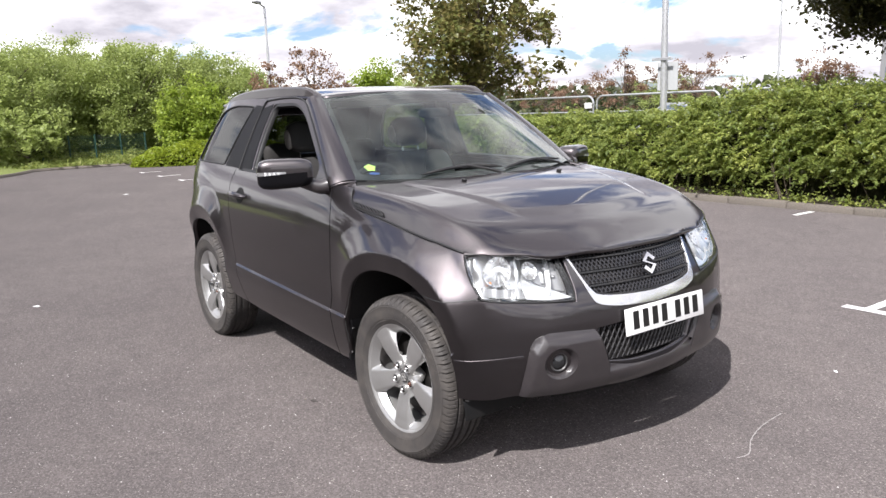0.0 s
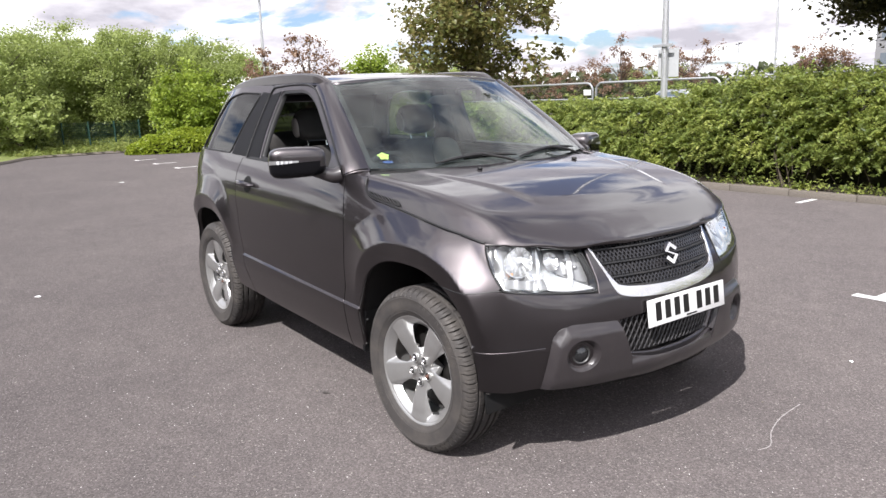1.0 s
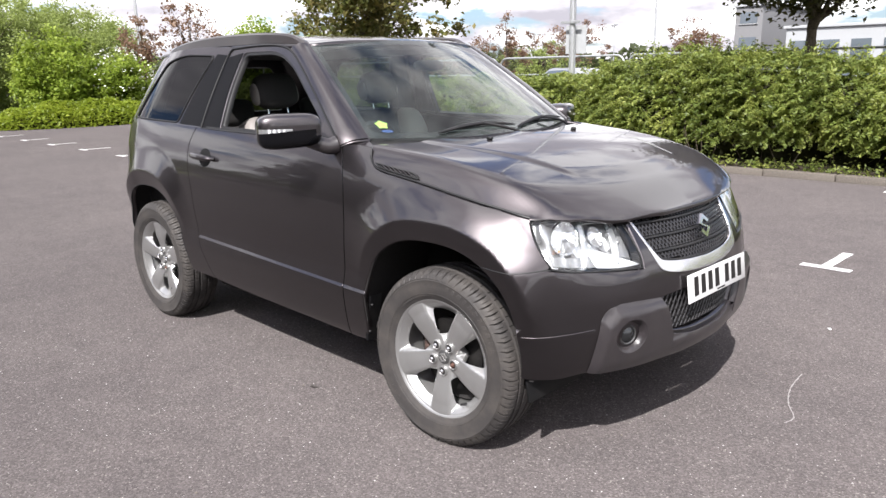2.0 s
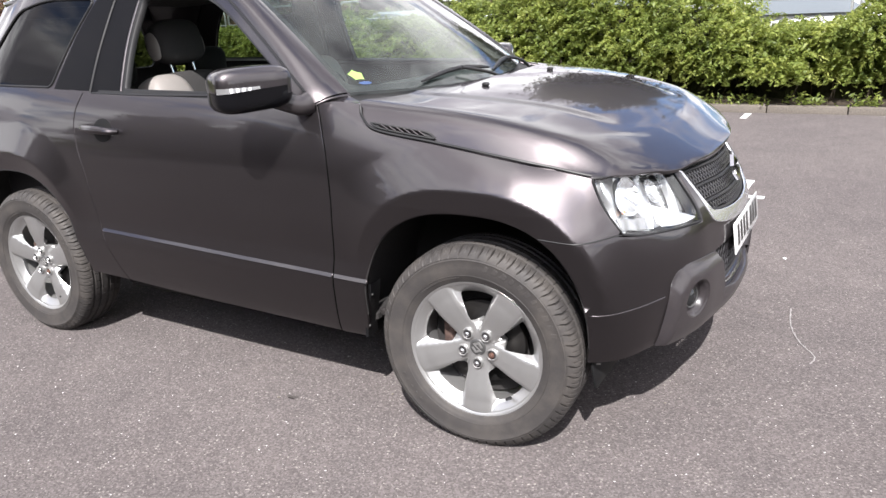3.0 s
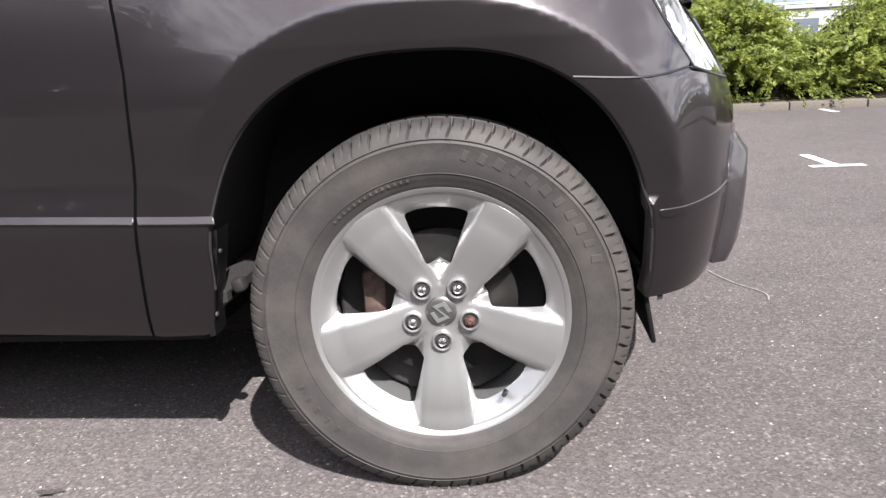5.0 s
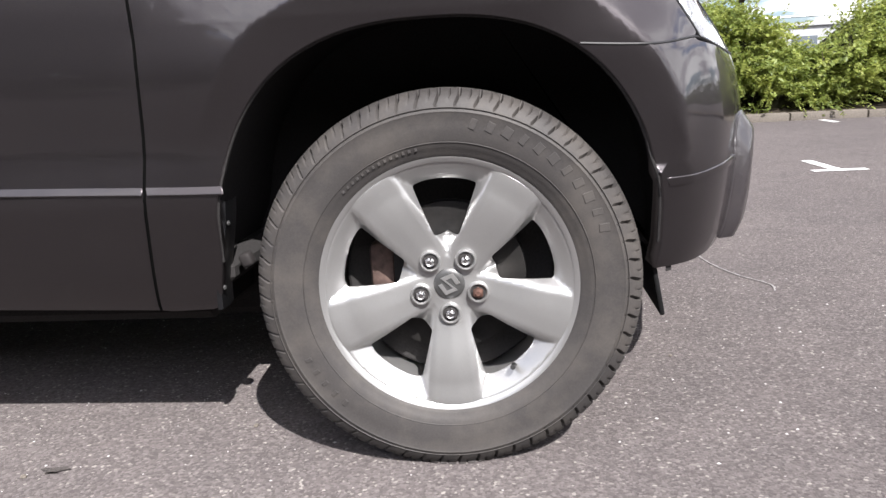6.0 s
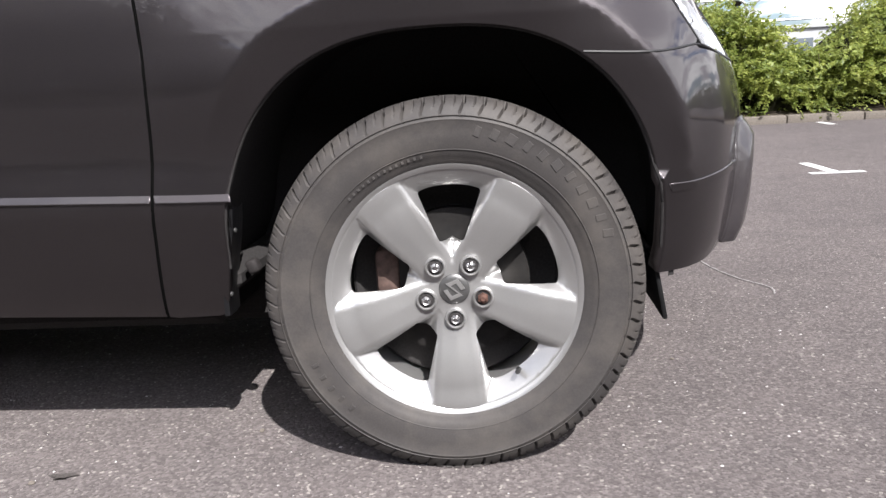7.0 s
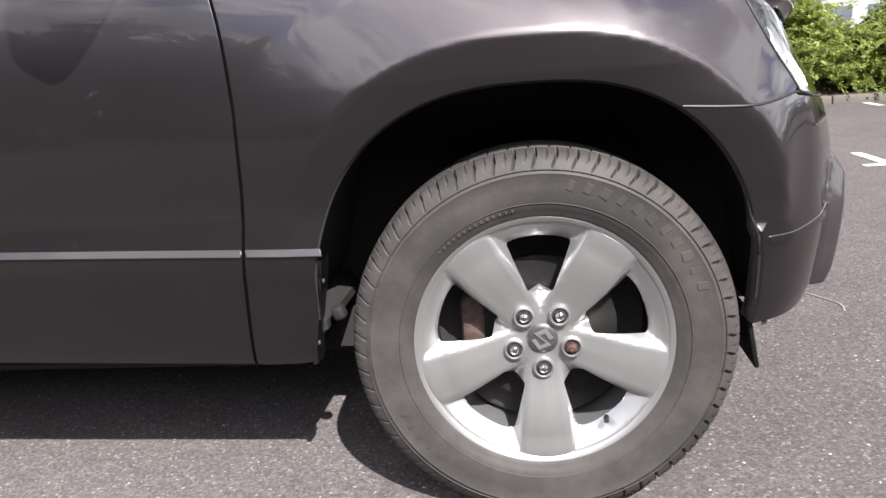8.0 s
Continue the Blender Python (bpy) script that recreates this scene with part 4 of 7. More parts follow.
# tail: plain closing panel with the rear window
tail_loop = run([(-0.70, 0.45), (0.70, 0.45)], [(0.70, 0.45), (0.70, 0.9), (0.62, 1.22), (0.44, 1.58)], [(0.44, 1.58), (-0.44, 1.58)], [(-0.44, 1.58), (-0.62, 1.22), (-0.70, 0.9), (-0.70, 0.45)], step=0.05)
tail_hole = rounded([(-0.50, 1.20), (0.50, 1.20), (0.38, 1.52), (-0.38, 1.52)], 0.05, 0.03)


def tail_fn(y, z):
    return -1.87 + 0.10 * (y / 0.7) ** 2 + 0.25 * max(0, z - 1.15) ** 1.2 + 0.10 * max(0, z - 1.45), y, z


tail = panel("tailgate", tail_loop, tail_fn, PAINT, car, 0.07, [tail_hole], 0.02, facing=Vector((-1, 0, 0)))
panel("rear_glass", tail_hole, tail_fn, PRIVACY, tail, 0.08, (), 0, facing=Vector((-1, 0, 0))).visible_shadow = False

def corner_fn(u, z):
    """The rear corner post between the side glass and the tailgate."""
    a = Vector(house(lerp_table([(1.20, -1.705), (1.45, -1.518), (1.60, -1.378)], z), z))
    b = Vector(tail_fn(-lerp_table([(1.20, 0.63), (1.60, 0.43)], z), z))
    return tuple(a.lerp(b, u) + Vector((-0.02, -0.02, 0)) * 4 * u * (1 - u))


both(lambda mirror: panel("corner_post", run([(0, 1.19), (1, 1.19)], [(1, 1.19), (1, 1.60)], [(1, 1.60), (0, 1.60)], [(0, 1.60), (0, 1.19)], step=0.05), corner_fn, PAINT, car, 0.08, (), 0.01, mirror, facing=Vector((-0.6, -0.8, 0))))

# front bumper
E2 = 2 * A_END
arch_b = [p for p in FRONT_ARCH[i_seam:] if p[1] > 0.39]


def bumper_skin(a, z, out=0.0):
    return skin(a, z, out)


half_top = [(arch_b[0][0], arch_b[0][1] - 0.003), (1.590, 0.775), (1.70, 0.785), (1.727, 0.778), (1.90, 0.760), (2.150, 0.742)]
half_in = [(2.150, 0.742), (2.158, 0.80), (2.148, 0.915)]
half_grille = [(2.156, 0.920), (2.203, 0.82), (2.236, 0.735), (2.30, 0.712), (A_END, 0.690)]
half_low = [(1.623, 0.372), (1.75, 0.372), (1.878, 0.384), (2.156, 0.372), (A_END, 0.350)]


def other(line):
    return [(E2 - a, z) for a, z in line][::-1]


bump_loop = run(arch_b[::-1], half_top, half_in, half_grille, other(half_grille), other(half_in), other(half_top), [(E2 - a, z) for a, z in arch_b], [(E2 - arch_b[-1][0], arch_b[-1][1]), (E2 - 1.623, 0.372)], other(half_low), half_low[::-1], [(1.623, 0.372), arch_b[-1]])
low_grille = run([(2.235, 0.625), (2.262, 0.55), (2.290, 0.472)], [(2.290, 0.472), (2.42, 0.453), (A_END, 0.448), (E2 - 2.42, 0.453), (E2 - 2.290, 0.472)],
                 [(E2 - 2.290, 0.472), (E2 - 2.262, 0.55), (E2 - 2.235, 0.625)], [(E2 - 2.235, 0.625), (E2 - 2.45, 0.640), (A_END, 0.645), (2.45, 0.640), (2.235, 0.625)])
bumper = panel("front_bumper", bump_loop, bumper_skin, PAINT, car, 0.022, [low_grille], 0.035, label="dark grey front bumper with a moulded step")

# ---- wheels ----
TYRES = []


def zigzag(bm, size, deep):
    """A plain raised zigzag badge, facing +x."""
    zig = [(-0.86, 0.26), (0.0, 1.0), (0.86, 0.38), (0.58, 0.16), (0.0, 0.60), (-0.42, 0.22)]
    zig += [(-y, -z) for y, z in zig]
    front = [bm.verts.new((deep / 2, y * size * 0.95, z * size * 0.96)) for y, z in zig]
    rear = [bm.verts.new((-deep / 2, y * size, z * size)) for y, z in zig]
    cap = [bm.faces.new(front), bm.faces.new(rear[::-1])]
    for i in range(12):
        j = (i + 1) % 12
        bm.faces.new((front[i], rear[i], rear[j], front[j]))
    bm.normal_update()
    bmesh.ops.triangulate(bm, faces=cap)


def tyre_mesh():
    """A road tyre with grooved tread; its foot is pressed flat."""
    half = [(0.236, 0.088), (0.243, 0.099), (0.250, 0.103), (0.258, 0.1065), (0.2605, 0.1085), (0.275, 0.1125), (0.300, 0.1155), (0.318, 0.1150), (0.3215, 0.1165), (0.3245, 0.1145), (0.334, 0.1105),
            (0.343, 0.105), (0.351, 0.098), (0.3575, 0.088), (0.3605, 0.074), (0.3615, 0.064), (0.3535, 0.061), (0.3535, 0.053), (0.362, 0.050), (0.3628, 0.030), (0.3548, 0.027), (0.3548, 0.018), (0.363, 0.015), (0.363, 0.0)]
    prof = half + [(r, -w) for r, w in half[-2::-1]]
    pitches, per = 60, 16
    seg = pitches * per
    bm = bmesh.new()
    rings = []
    for k in range(seg):
        ring = []
        for r0, w in prof:
            r = r0 * (1 + 0.009 * ease(0.30, 0.335, r0))
            a = k * math.tau / seg + (abs(w) - 0.06) * 0.15 + 0.010 * math.sin((r - 0.325) * 150)
            deep = 0.0
            if k % per < 2 and abs(w) > 0.064 and r > 0.334:
                deep = 0.011 if r > 0.341 else 0.005
            elif k % per == 8 and 0.075 < abs(w) < 0.100 and r > 0.348:
                deep = 0.005
            elif k % per == 5 and 0.012 < abs(w) < 0.052 and r > 0.356:
                deep = 0.004
            rr = r - deep
            x, z = rr * math.cos(a), rr * math.sin(a)
            ww = w
            if z < -0.3535:
                ww = w * (1 + 0.25 * (-z - 0.3535) / 0.01)
                z = -0.3550 if z < -0.3550 else z
            elif z < -0.28:
                ww = w * (1 + 0.05 * (-z - 0.28) / 0.07 * ease(0.36, 0.30, rr))
            ring.append(bm.verts.new((x, -ww, z)))
        rings.append(ring)
    for k in range(seg):
        a, b = rings[k], rings[(k + 1) % seg]
        for i in range(len(prof) - 1):
            bm.faces.new((a[i], a[i + 1], b[i + 1], b[i]))
    return bm


def rim_face(u, v):
    """The spoked face: flat spokes with bevelled flanks, and a dished rim between them."""
    r = math.hypot(u, v)
    th = math.degrees(math.atan2(v, u)) + 90
    off = (th + 36) % 72 - 36
    lat, axial = abs(r * math.sin(radians(off))), r * math.cos(radians(off))
    flat = 0.066 + 0.024 * ease(0.04, 0.19, r) + 0.004 * ease(0.19, 0.232, r)
    edge = 0.0310 + 0.093 * axial - lat
    w = flat - 1.7 * max(0.0, -edge) - 0.34 * max(0.0, 0.010 - max(edge, 0.0)) + 0.0030 * ease(0.0, 0.045, edge)
    floor = 0.058 + 0.034 * min(1.0, max(0.0, (r - 0.198) / 0.034)) ** 0.8
    if r < 0.10:
        floor = 0.046
    w = max(w, floor)
    if r < 0.052:
        w = max(w, 0.0665)
    return u, -w, v


def spoke_gap(k):
    mid = radians(-90 + 36 + 72 * k)
    left, right = [], []
    for i in range(9):
        r = 0.096 + (0.199 - 0.096) * i / 8
        hw = 0.0376 + 0.0244 * (r - 0.1) / 0.097
        d = radians(36) - math.asin(hw / r)
        left.append((r, -d))
        right.append((r, d))
    pts = [(r * math.cos(mid + d), r * math.sin(mid + d)) for r, d in left]
    dm = left[-1][1]
    top = [(0.202 * math.cos(mid + dm * (1 - 2 * i / 6)), 0.202 * math.sin(mid + dm * (1 - 2 * i / 6))) for i in range(1, 6)]
    pts += top + [(r * math.cos(mid + d), r * math.sin(mid + d)) for r, d in right[::-1]]
    return rounded(pts, 0.010, 0.006)


def wheel(name_m, spin, outward, label, near=False):
    w = tagged(empty("wheel", name_m, car), label)
    if TYRES:
        tyre = new("tyre", TYRES[0])
        tyre.parent = w
        tagged(tyre, "worn dusty black tyre")
    else:
        TYRES.append(part("tyre", tyre_mesh(), RUBBER, w, "worn dusty black tyre").data)
    turn = Matrix.Rotation(radians(spin), 4, "Y")
    circle = [(0.2335 * math.cos(k * math.tau / 120), 0.2335 * math.sin(k * math.tau / 120)) for k in range(120)]
    rim = panel("rim", circle, rim_face, ALLOY, w, 0.0062 if near else 0.009, [spoke_gap(k) for k in range(5)], 0.034, facing=Vector((0, -1, 0)), label="silver five-spoke alloy rim")
    rim.matrix_basis = turn
    bm = bmesh.new()
    revolve(bm, [(0.2315, 0.070), (0.2335, 0.0935), (0.2385, 0.0975), (0.2435, 0.0995), (0.2470, 0.0965), (0.2470, 0.090), (0.238, 0.080), (0.226, 0.060), (0.219, 0.02), (0.219, -0.09), (0.245, -0.10)], 96)
    part("rim_barrel", bm, ALLOY, w)
    # Raised dark ring stands in for the shade between tyre and rim.
    bm = bmesh.new()
    tube(bm, [(0.2492 * math.cos(k * math.tau / 96), -0.0985, 0.2492 * math.sin(k * math.tau / 96)) for k in range(96)], 0.0020, 6, True)
    part("bead_gap_ring", bm, LINER, w)
    bm = bmesh.new()
    revolve(bm, [(0.0, 0.0735), (0.020, 0.0730), (0.0275, 0.0715), (0.0300, 0.069), (0.0300, 0.060)], 40)
    cap = part("centre_cap", bm, CAP, rim, "dull grey cap with a raised emblem")
    bm = bmesh.new()
    zigzag(bm, 0.023, 0.004)
    bm.transform(Matrix.Translation((0, -0.0735, 0)) @ Matrix.Rotation(radians(20), 4, "Y") @ Matrix.Rotation(radians(-90), 4, "Z"))
    part("cap_emblem", bm, ALLOY, w)
    for k in range(5):
        a = radians(-90 + 72 * k)
        x, z = 0.0572 * math.cos(a), 0.0572 * math.sin(a)
        bm = bmesh.new()
        revolve(bm, [(0.0150, 0.0770), (0.0172, 0.0800), (0.0192, 0.0795), (0.0205, 0.0740), (0.0205, 0.066)], 28)
        for v in bm.verts:
            v.co += Vector((x, 0, z))
        part("nut_seat", bm, ALLOY, rim)
        # Flat dark disc paints the shade of the nut's pocket.
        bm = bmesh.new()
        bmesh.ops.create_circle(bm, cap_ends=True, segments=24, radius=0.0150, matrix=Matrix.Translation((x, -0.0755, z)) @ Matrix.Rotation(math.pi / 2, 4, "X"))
        part("nut_shade_disc", bm, LINER, rim)
        bm = bmesh.new()
        rod(bm, (x, -0.066, z), (x, -0.082, z), 0.0105, 0.0105, 6)
        rod(bm, (x, -0.082, z), (x, -0.0875, z), 0.0085, 0.0045, 12)
        part("wheel_nut", bm, RUST if k == 1 else CHROME, rim, "rusty locking nut" if k == 1 else "")
    bm = bmesh.new()
    a = radians(-55)
    rod(bm, (0.205 * math.cos(a), -0.070, 0.205 * math.sin(a)), (0.198 * math.cos(a), -0.097, 0.198 * math.sin(a)), 0.0055, 0.0050, 10)
    part("valve", bm, BLACK, w)
    # raised moulding on the sidewall, as plain bars
    bm = bmesh.new()
    for k in range(11):
        a = radians(79 - k * 5.9)
        m = Matrix.Translation((0.3045 * math.cos(a), -0.1155, 0.3045 * math.sin(a))) @ Matrix.Rotation(math.pi / 2 - a, 4, "Y")
        box(bm, (0.012 + 0.006 * (k % 3) / 2, 0.0016, 0.019), m.translation, 0.0006, 1, m.to_3x3().to_4x4() @ Matrix.Rotation(radians(14), 4, "Y"))
    for k in range(5):
        a = radians(205 + k * 5.2)
        m = Matrix.Translation((0.300 * math.cos(a), -0.1155, 0.300 * math.sin(a))) @ Matrix.Rotation(math.pi / 2 - a, 4, "Y")
        box(bm, (0.008, 0.0022, 0.013), m.translation, 0.0008, 1, m.to_3x3().to_4x4())
    for k in range(14):
        a = radians(100 + k * 2.6)
        m = Matrix.Translation((0.262 * math.cos(a), -0.1090, 0.262 * math.sin(a))) @ Matrix.Rotation(math.pi / 2 - a, 4, "Y")
        box(bm, (0.005, 0.0022, 0.006), m.translation, 0.0006, 1, m.to_3x3().to_4x4())
    for r, y in ((0.3305, 0.1150), (0.2700, 0.1118)):
        tube(bm, [(r * math.cos(k * math.tau / 120), -y, r * math.sin(k * math.tau / 120)) for k in range(120)], 0.0011, 4, True)
    tagged(part("sidewall_moulding", bm, RUBBER, w), kind="stuff")
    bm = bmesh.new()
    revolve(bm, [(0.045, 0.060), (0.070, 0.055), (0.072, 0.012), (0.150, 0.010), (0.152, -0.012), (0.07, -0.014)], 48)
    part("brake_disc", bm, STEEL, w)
    bm = bmesh.new()
    box(bm, (0.05, 0.06, 0.11), (-0.132, 0.01, 0.02), 0.015, 2)
    part("brake_caliper", bm, CAST, w)
    bm = bmesh.new()
    revolve(bm, [(0.0, -0.03), (0.205, -0.03), (0.210, -0.035)], 48)
    part("brake_backplate", bm, LINER, w)
    return w


wheel(pose(AXLE, -0.77, 0.355, -1.0, 0, 3.0), 0, -1, "right front road wheel, turned slightly", True)
wheel(pose(-AXLE, -0.775, 0.355), 36, -1, "right rear road wheel")
wheel(pose(AXLE, 0.77, 0.355, 0, 0, 183.0), 20, 1, "left front road wheel")
wheel(pose(-AXLE, 0.775, 0.355, 0, 0, 180.0), 50, 1, "left rear road wheel")

# ---- car: face, lamps and fittings ----
def mirrored(p, mirror):
    return (p[0], -p[1], p[2]) if mirror else tuple(p)


def strip(name, line, half, fn, mat, parent, mirror=False, grow=0.006, depth=0.010):
    """A narrow moulding along a line on a surface."""
    up = [(a, z + half) for a, z in line]
    down = [(a, z - half) for a, z in line][::-1]
    return panel(name, run(up, [up[-1], down[0]], down, [down[-1], up[0]], step=0.02), fn, mat, parent, 0.03, (), depth, mirror, grow=grow)


doors = [o for o in car.children if o.name.startswith("door")]
wings = [o for o in car.children if o.name.startswith("front_wing")]
DOOR_LINE = [(-0.600, 0.604), (-0.2, 0.593), (0.2, 0.581), (0.678, 0.567)]
WING_LINE = [(0.687, 0.567), (0.76, 0.565), (0.832, 0.564)]


def ledge(a, z):
    """The moulding's face, tilted up to the sky: proud of the skin at its lower edge."""
    return skin(a, z, 0.005 - 0.55 * (z - lerp_table(DOOR_LINE + WING_LINE, a)))


quarters = [o for o in car.children if o.name.startswith("rear_quarter")]
for n, mirror in enumerate((False, True)):
    strip("side_moulding", DOOR_LINE, 0.0055, ledge, PAINT, doors[n], mirror, 0.0, 0.010)
    strip("side_moulding", WING_LINE, 0.0055, ledge, PAINT, wings[n], mirror, 0.0, 0.010)
    strip("side_moulding", [(1.622, 0.5370), (1.70, 0.538), (1.80, 0.545), (1.900, 0.550)], 0.006, skin, PAINT, bumper, mirror, 0.004, 0.010)
    # rolled lips of the arches
    strip_pts = [p for p in FRONT_ARCH if p[1] > 0.40]
    bm = bmesh.new()
    tube(bm, [mirrored(skin(a, z, -0.010), mirror) for a, z in strip_pts], 0.0045, 8)
    part("arch_lip", bm, LINER, wings[n])
    bm = bmesh.new()
    tube(bm, [mirrored(skin(a, z, -0.004), mirror) for a, z in REAR_ARCH if z > 0.40], 0.005, 8)
    part("arch_lip", bm, TRIM, quarters[n])


def liner(axle, half, high, mirror, parent):
    """The dark tub round a wheel."""
    sg = 1 if mirror else -1
    line = [(axle + (x - axle) * 1.0, HUB + (z - HUB) * 1.0 if z > HUB else z) for x, z in arch_line(axle, half + 0.006, high + 0.006, HUB, True)]
    line = [(line[0][0], 0.335)] + line + [(line[-1][0], 0.375)]
    if axle > 0:
        line = [(x - 0.050 * ease(0.50, 0.34, z) if x < axle else x, z) for x, z in line]
    bm = bmesh.new()
    rows = []
    for y in (0.885, 0.80, 0.70, 0.52):
        k = 1.0 if y > 0.86 else 1.03
        rows.append([bm.verts.new((axle + (x - axle) * k, sg * min(y, abs(skin(x, max(z, 0.36))[1]) - 0.012), HUB + (z - HUB) * k if z > HUB else z)) for x, z in line])
    for a, b in zip(rows, rows[1:]):
        for i in range(len(line) - 1):
            bm.faces.new((a[i], a[i + 1], b[i + 1], b[i]))
    bm.faces.new(rows[-1])
    part("arch_liner", bm, LINER, parent)


for n, mirror in enumerate((False, True)):
    liner(AXLE, 0.405, 0.485, mirror, wings[n])
    liner(-AXLE, 0.430, 0.470, mirror, quarters[n])

# underside, engine bay and bulkhead: unseen boxes, some added to block light
for nm, size, at in (("chassis", (3.45, 1.02, 0.10), (0.0, 0, 0.37)), ("floor_pan", (1.55, 1.66, 0.06), (0.02, 0, 0.385)), ("shade_tray", (2.9, 1.06, 0.14), (0.02, 0, 0.275)), ("sill_box", (1.45, 1.50, 0.10), (0.0, 0, 0.315)),
                     ("engine_bay_filler", (0.85, 1.02, 0.42), (1.32, 0, 0.62)), ("bulkhead", (0.06, 1.40, 0.70), (0.72, 0, 0.80)), ("fuel_tank", (0.55, 1.20, 0.30), (-1.52, 0, 0.50)), ("crossmember", (0.10, 1.30, 0.30), (1.70, 0, 0.56))):
    bm = bmesh.new()
    box(bm, size, at, 0.02, 1)
    part(nm, bm, LINER, car)
for sg in (-1, 1):
    for x in (AXLE, -AXLE):
        bm = bmesh.new()
        rod(bm, (x, sg * 0.45, 0.355), (x, sg * 0.73, 0.355), 0.03, 0.03, 10)
        part("axle_shaft", bm, LINER, car)

# air dam under the bumper, and flaps ahead of the wheels
dam = run([(2.02, 0.380), (2.156, 0.375), (A_END, 0.352), (E2 - 2.156, 0.375), (E2 - 2.02, 0.380)], [(E2 - 2.02, 0.380), (E2 - 2.06, 0.335)],
          [(E2 - 2.06, 0.335), (A_END, 0.315), (2.06, 0.335)], [(2.06, 0.335), (2.02, 0.380)])
panel("air_dam", dam, lambda a, z: (lambda p: (p[0], p[1], z))(skin(a, max(z, 0.36), -0.030 - 0.25 * max(0, 0.375 - z))), DAM, bumper, 0.03, (), 0.01)
for mirror in (False, True):
    bm = bmesh.new()
    sg = 1 if mirror else -1
    vs = box(bm, (0.010, 0.32, 0.120), (1.618, sg * 0.645, 0.330), 0.004, 2, Matrix.Rotation(radians(-10), 4, "Y"))
    part("wheel_flap", bm, DAM, bumper)

# black guards behind the front wheels
for n, mirror in enumerate((False, True)):
    sg = 1 if mirror else -1
    bm = bmesh.new()
    rows = []
    for k in range(9):
        z = 0.325 + 0.21 * k / 8
        x = 0.777 + 0.030 * ease(0.33, 0.55, z)
        rows.append([bm.verts.new((x + dx, sg * y, z)) for dx, y in ((0.0, 0.872), (0.008, 0.866), (0.010 - 0.003 * (k % 2), 0.836), (0.004, 0.800))])
    for a, b in zip(rows, rows[1:]):
        for i in range(3):
            bm.faces.new((a[i], a[i + 1], b[i + 1], b[i]))
    guard = part("mud_guard", bm, GUARD, wings[n])
    for z in (0.366, 0.492):
        bm = bmesh.new()
        blob(bm, (0.006, 0.012, 0.010), (0.788 + 0.030 * ease(0.33, 0.55, z), sg * 0.858, z), 2.2, None, 10, 8)
        part("screw", bm, CAP, guard)
    bm = bmesh.new()
    blob(bm, (0.026, 0.03, 0.030), (0.820, sg * 0.802, 0.408), 3.6, Matrix.Rotation(radians(-20), 4, "Y"))
    part("rubber_stop", bm, STOP, wings[n])

# headlamps
LAMP = run([(1.640, 0.951), (1.674, 0.866), (1.730, 0.785)], [(1.730, 0.785), (1.82, 0.770), (1.98, 0.758), (2.142, 0.749)], [(2.142, 0.749), (2.146, 0.79), (2.134, 0.85), (2.112, 0.918)],
           [(2.112, 0.918), (2.03, 0.934), (1.935, 0.944), (1.78, 0.953), (1.640, 0.951)], step=0.012)


def bowl(name, a0, z0, ra, rz, front, deep, parent, mirror, mat):
    loop = [(a0 + ra * math.cos(k * math.tau / 40), z0 + rz * math.sin(k * math.tau / 40)) for k in range(40)]

    def fn(a, z):
        q = ((a - a0) / ra) ** 2 + ((z - z0) / rz) ** 2
        th = math.atan2((z - z0) / rz, (a - a0) / ra)
        return skin(a, z, -front - deep * max(0.0, 1 - q) + 0.0022 * math.sin(13 * th) * min(q, 1.0))
    return loop, panel(name, loop, fn, mat, parent, ra / 11, (), 0, mirror)


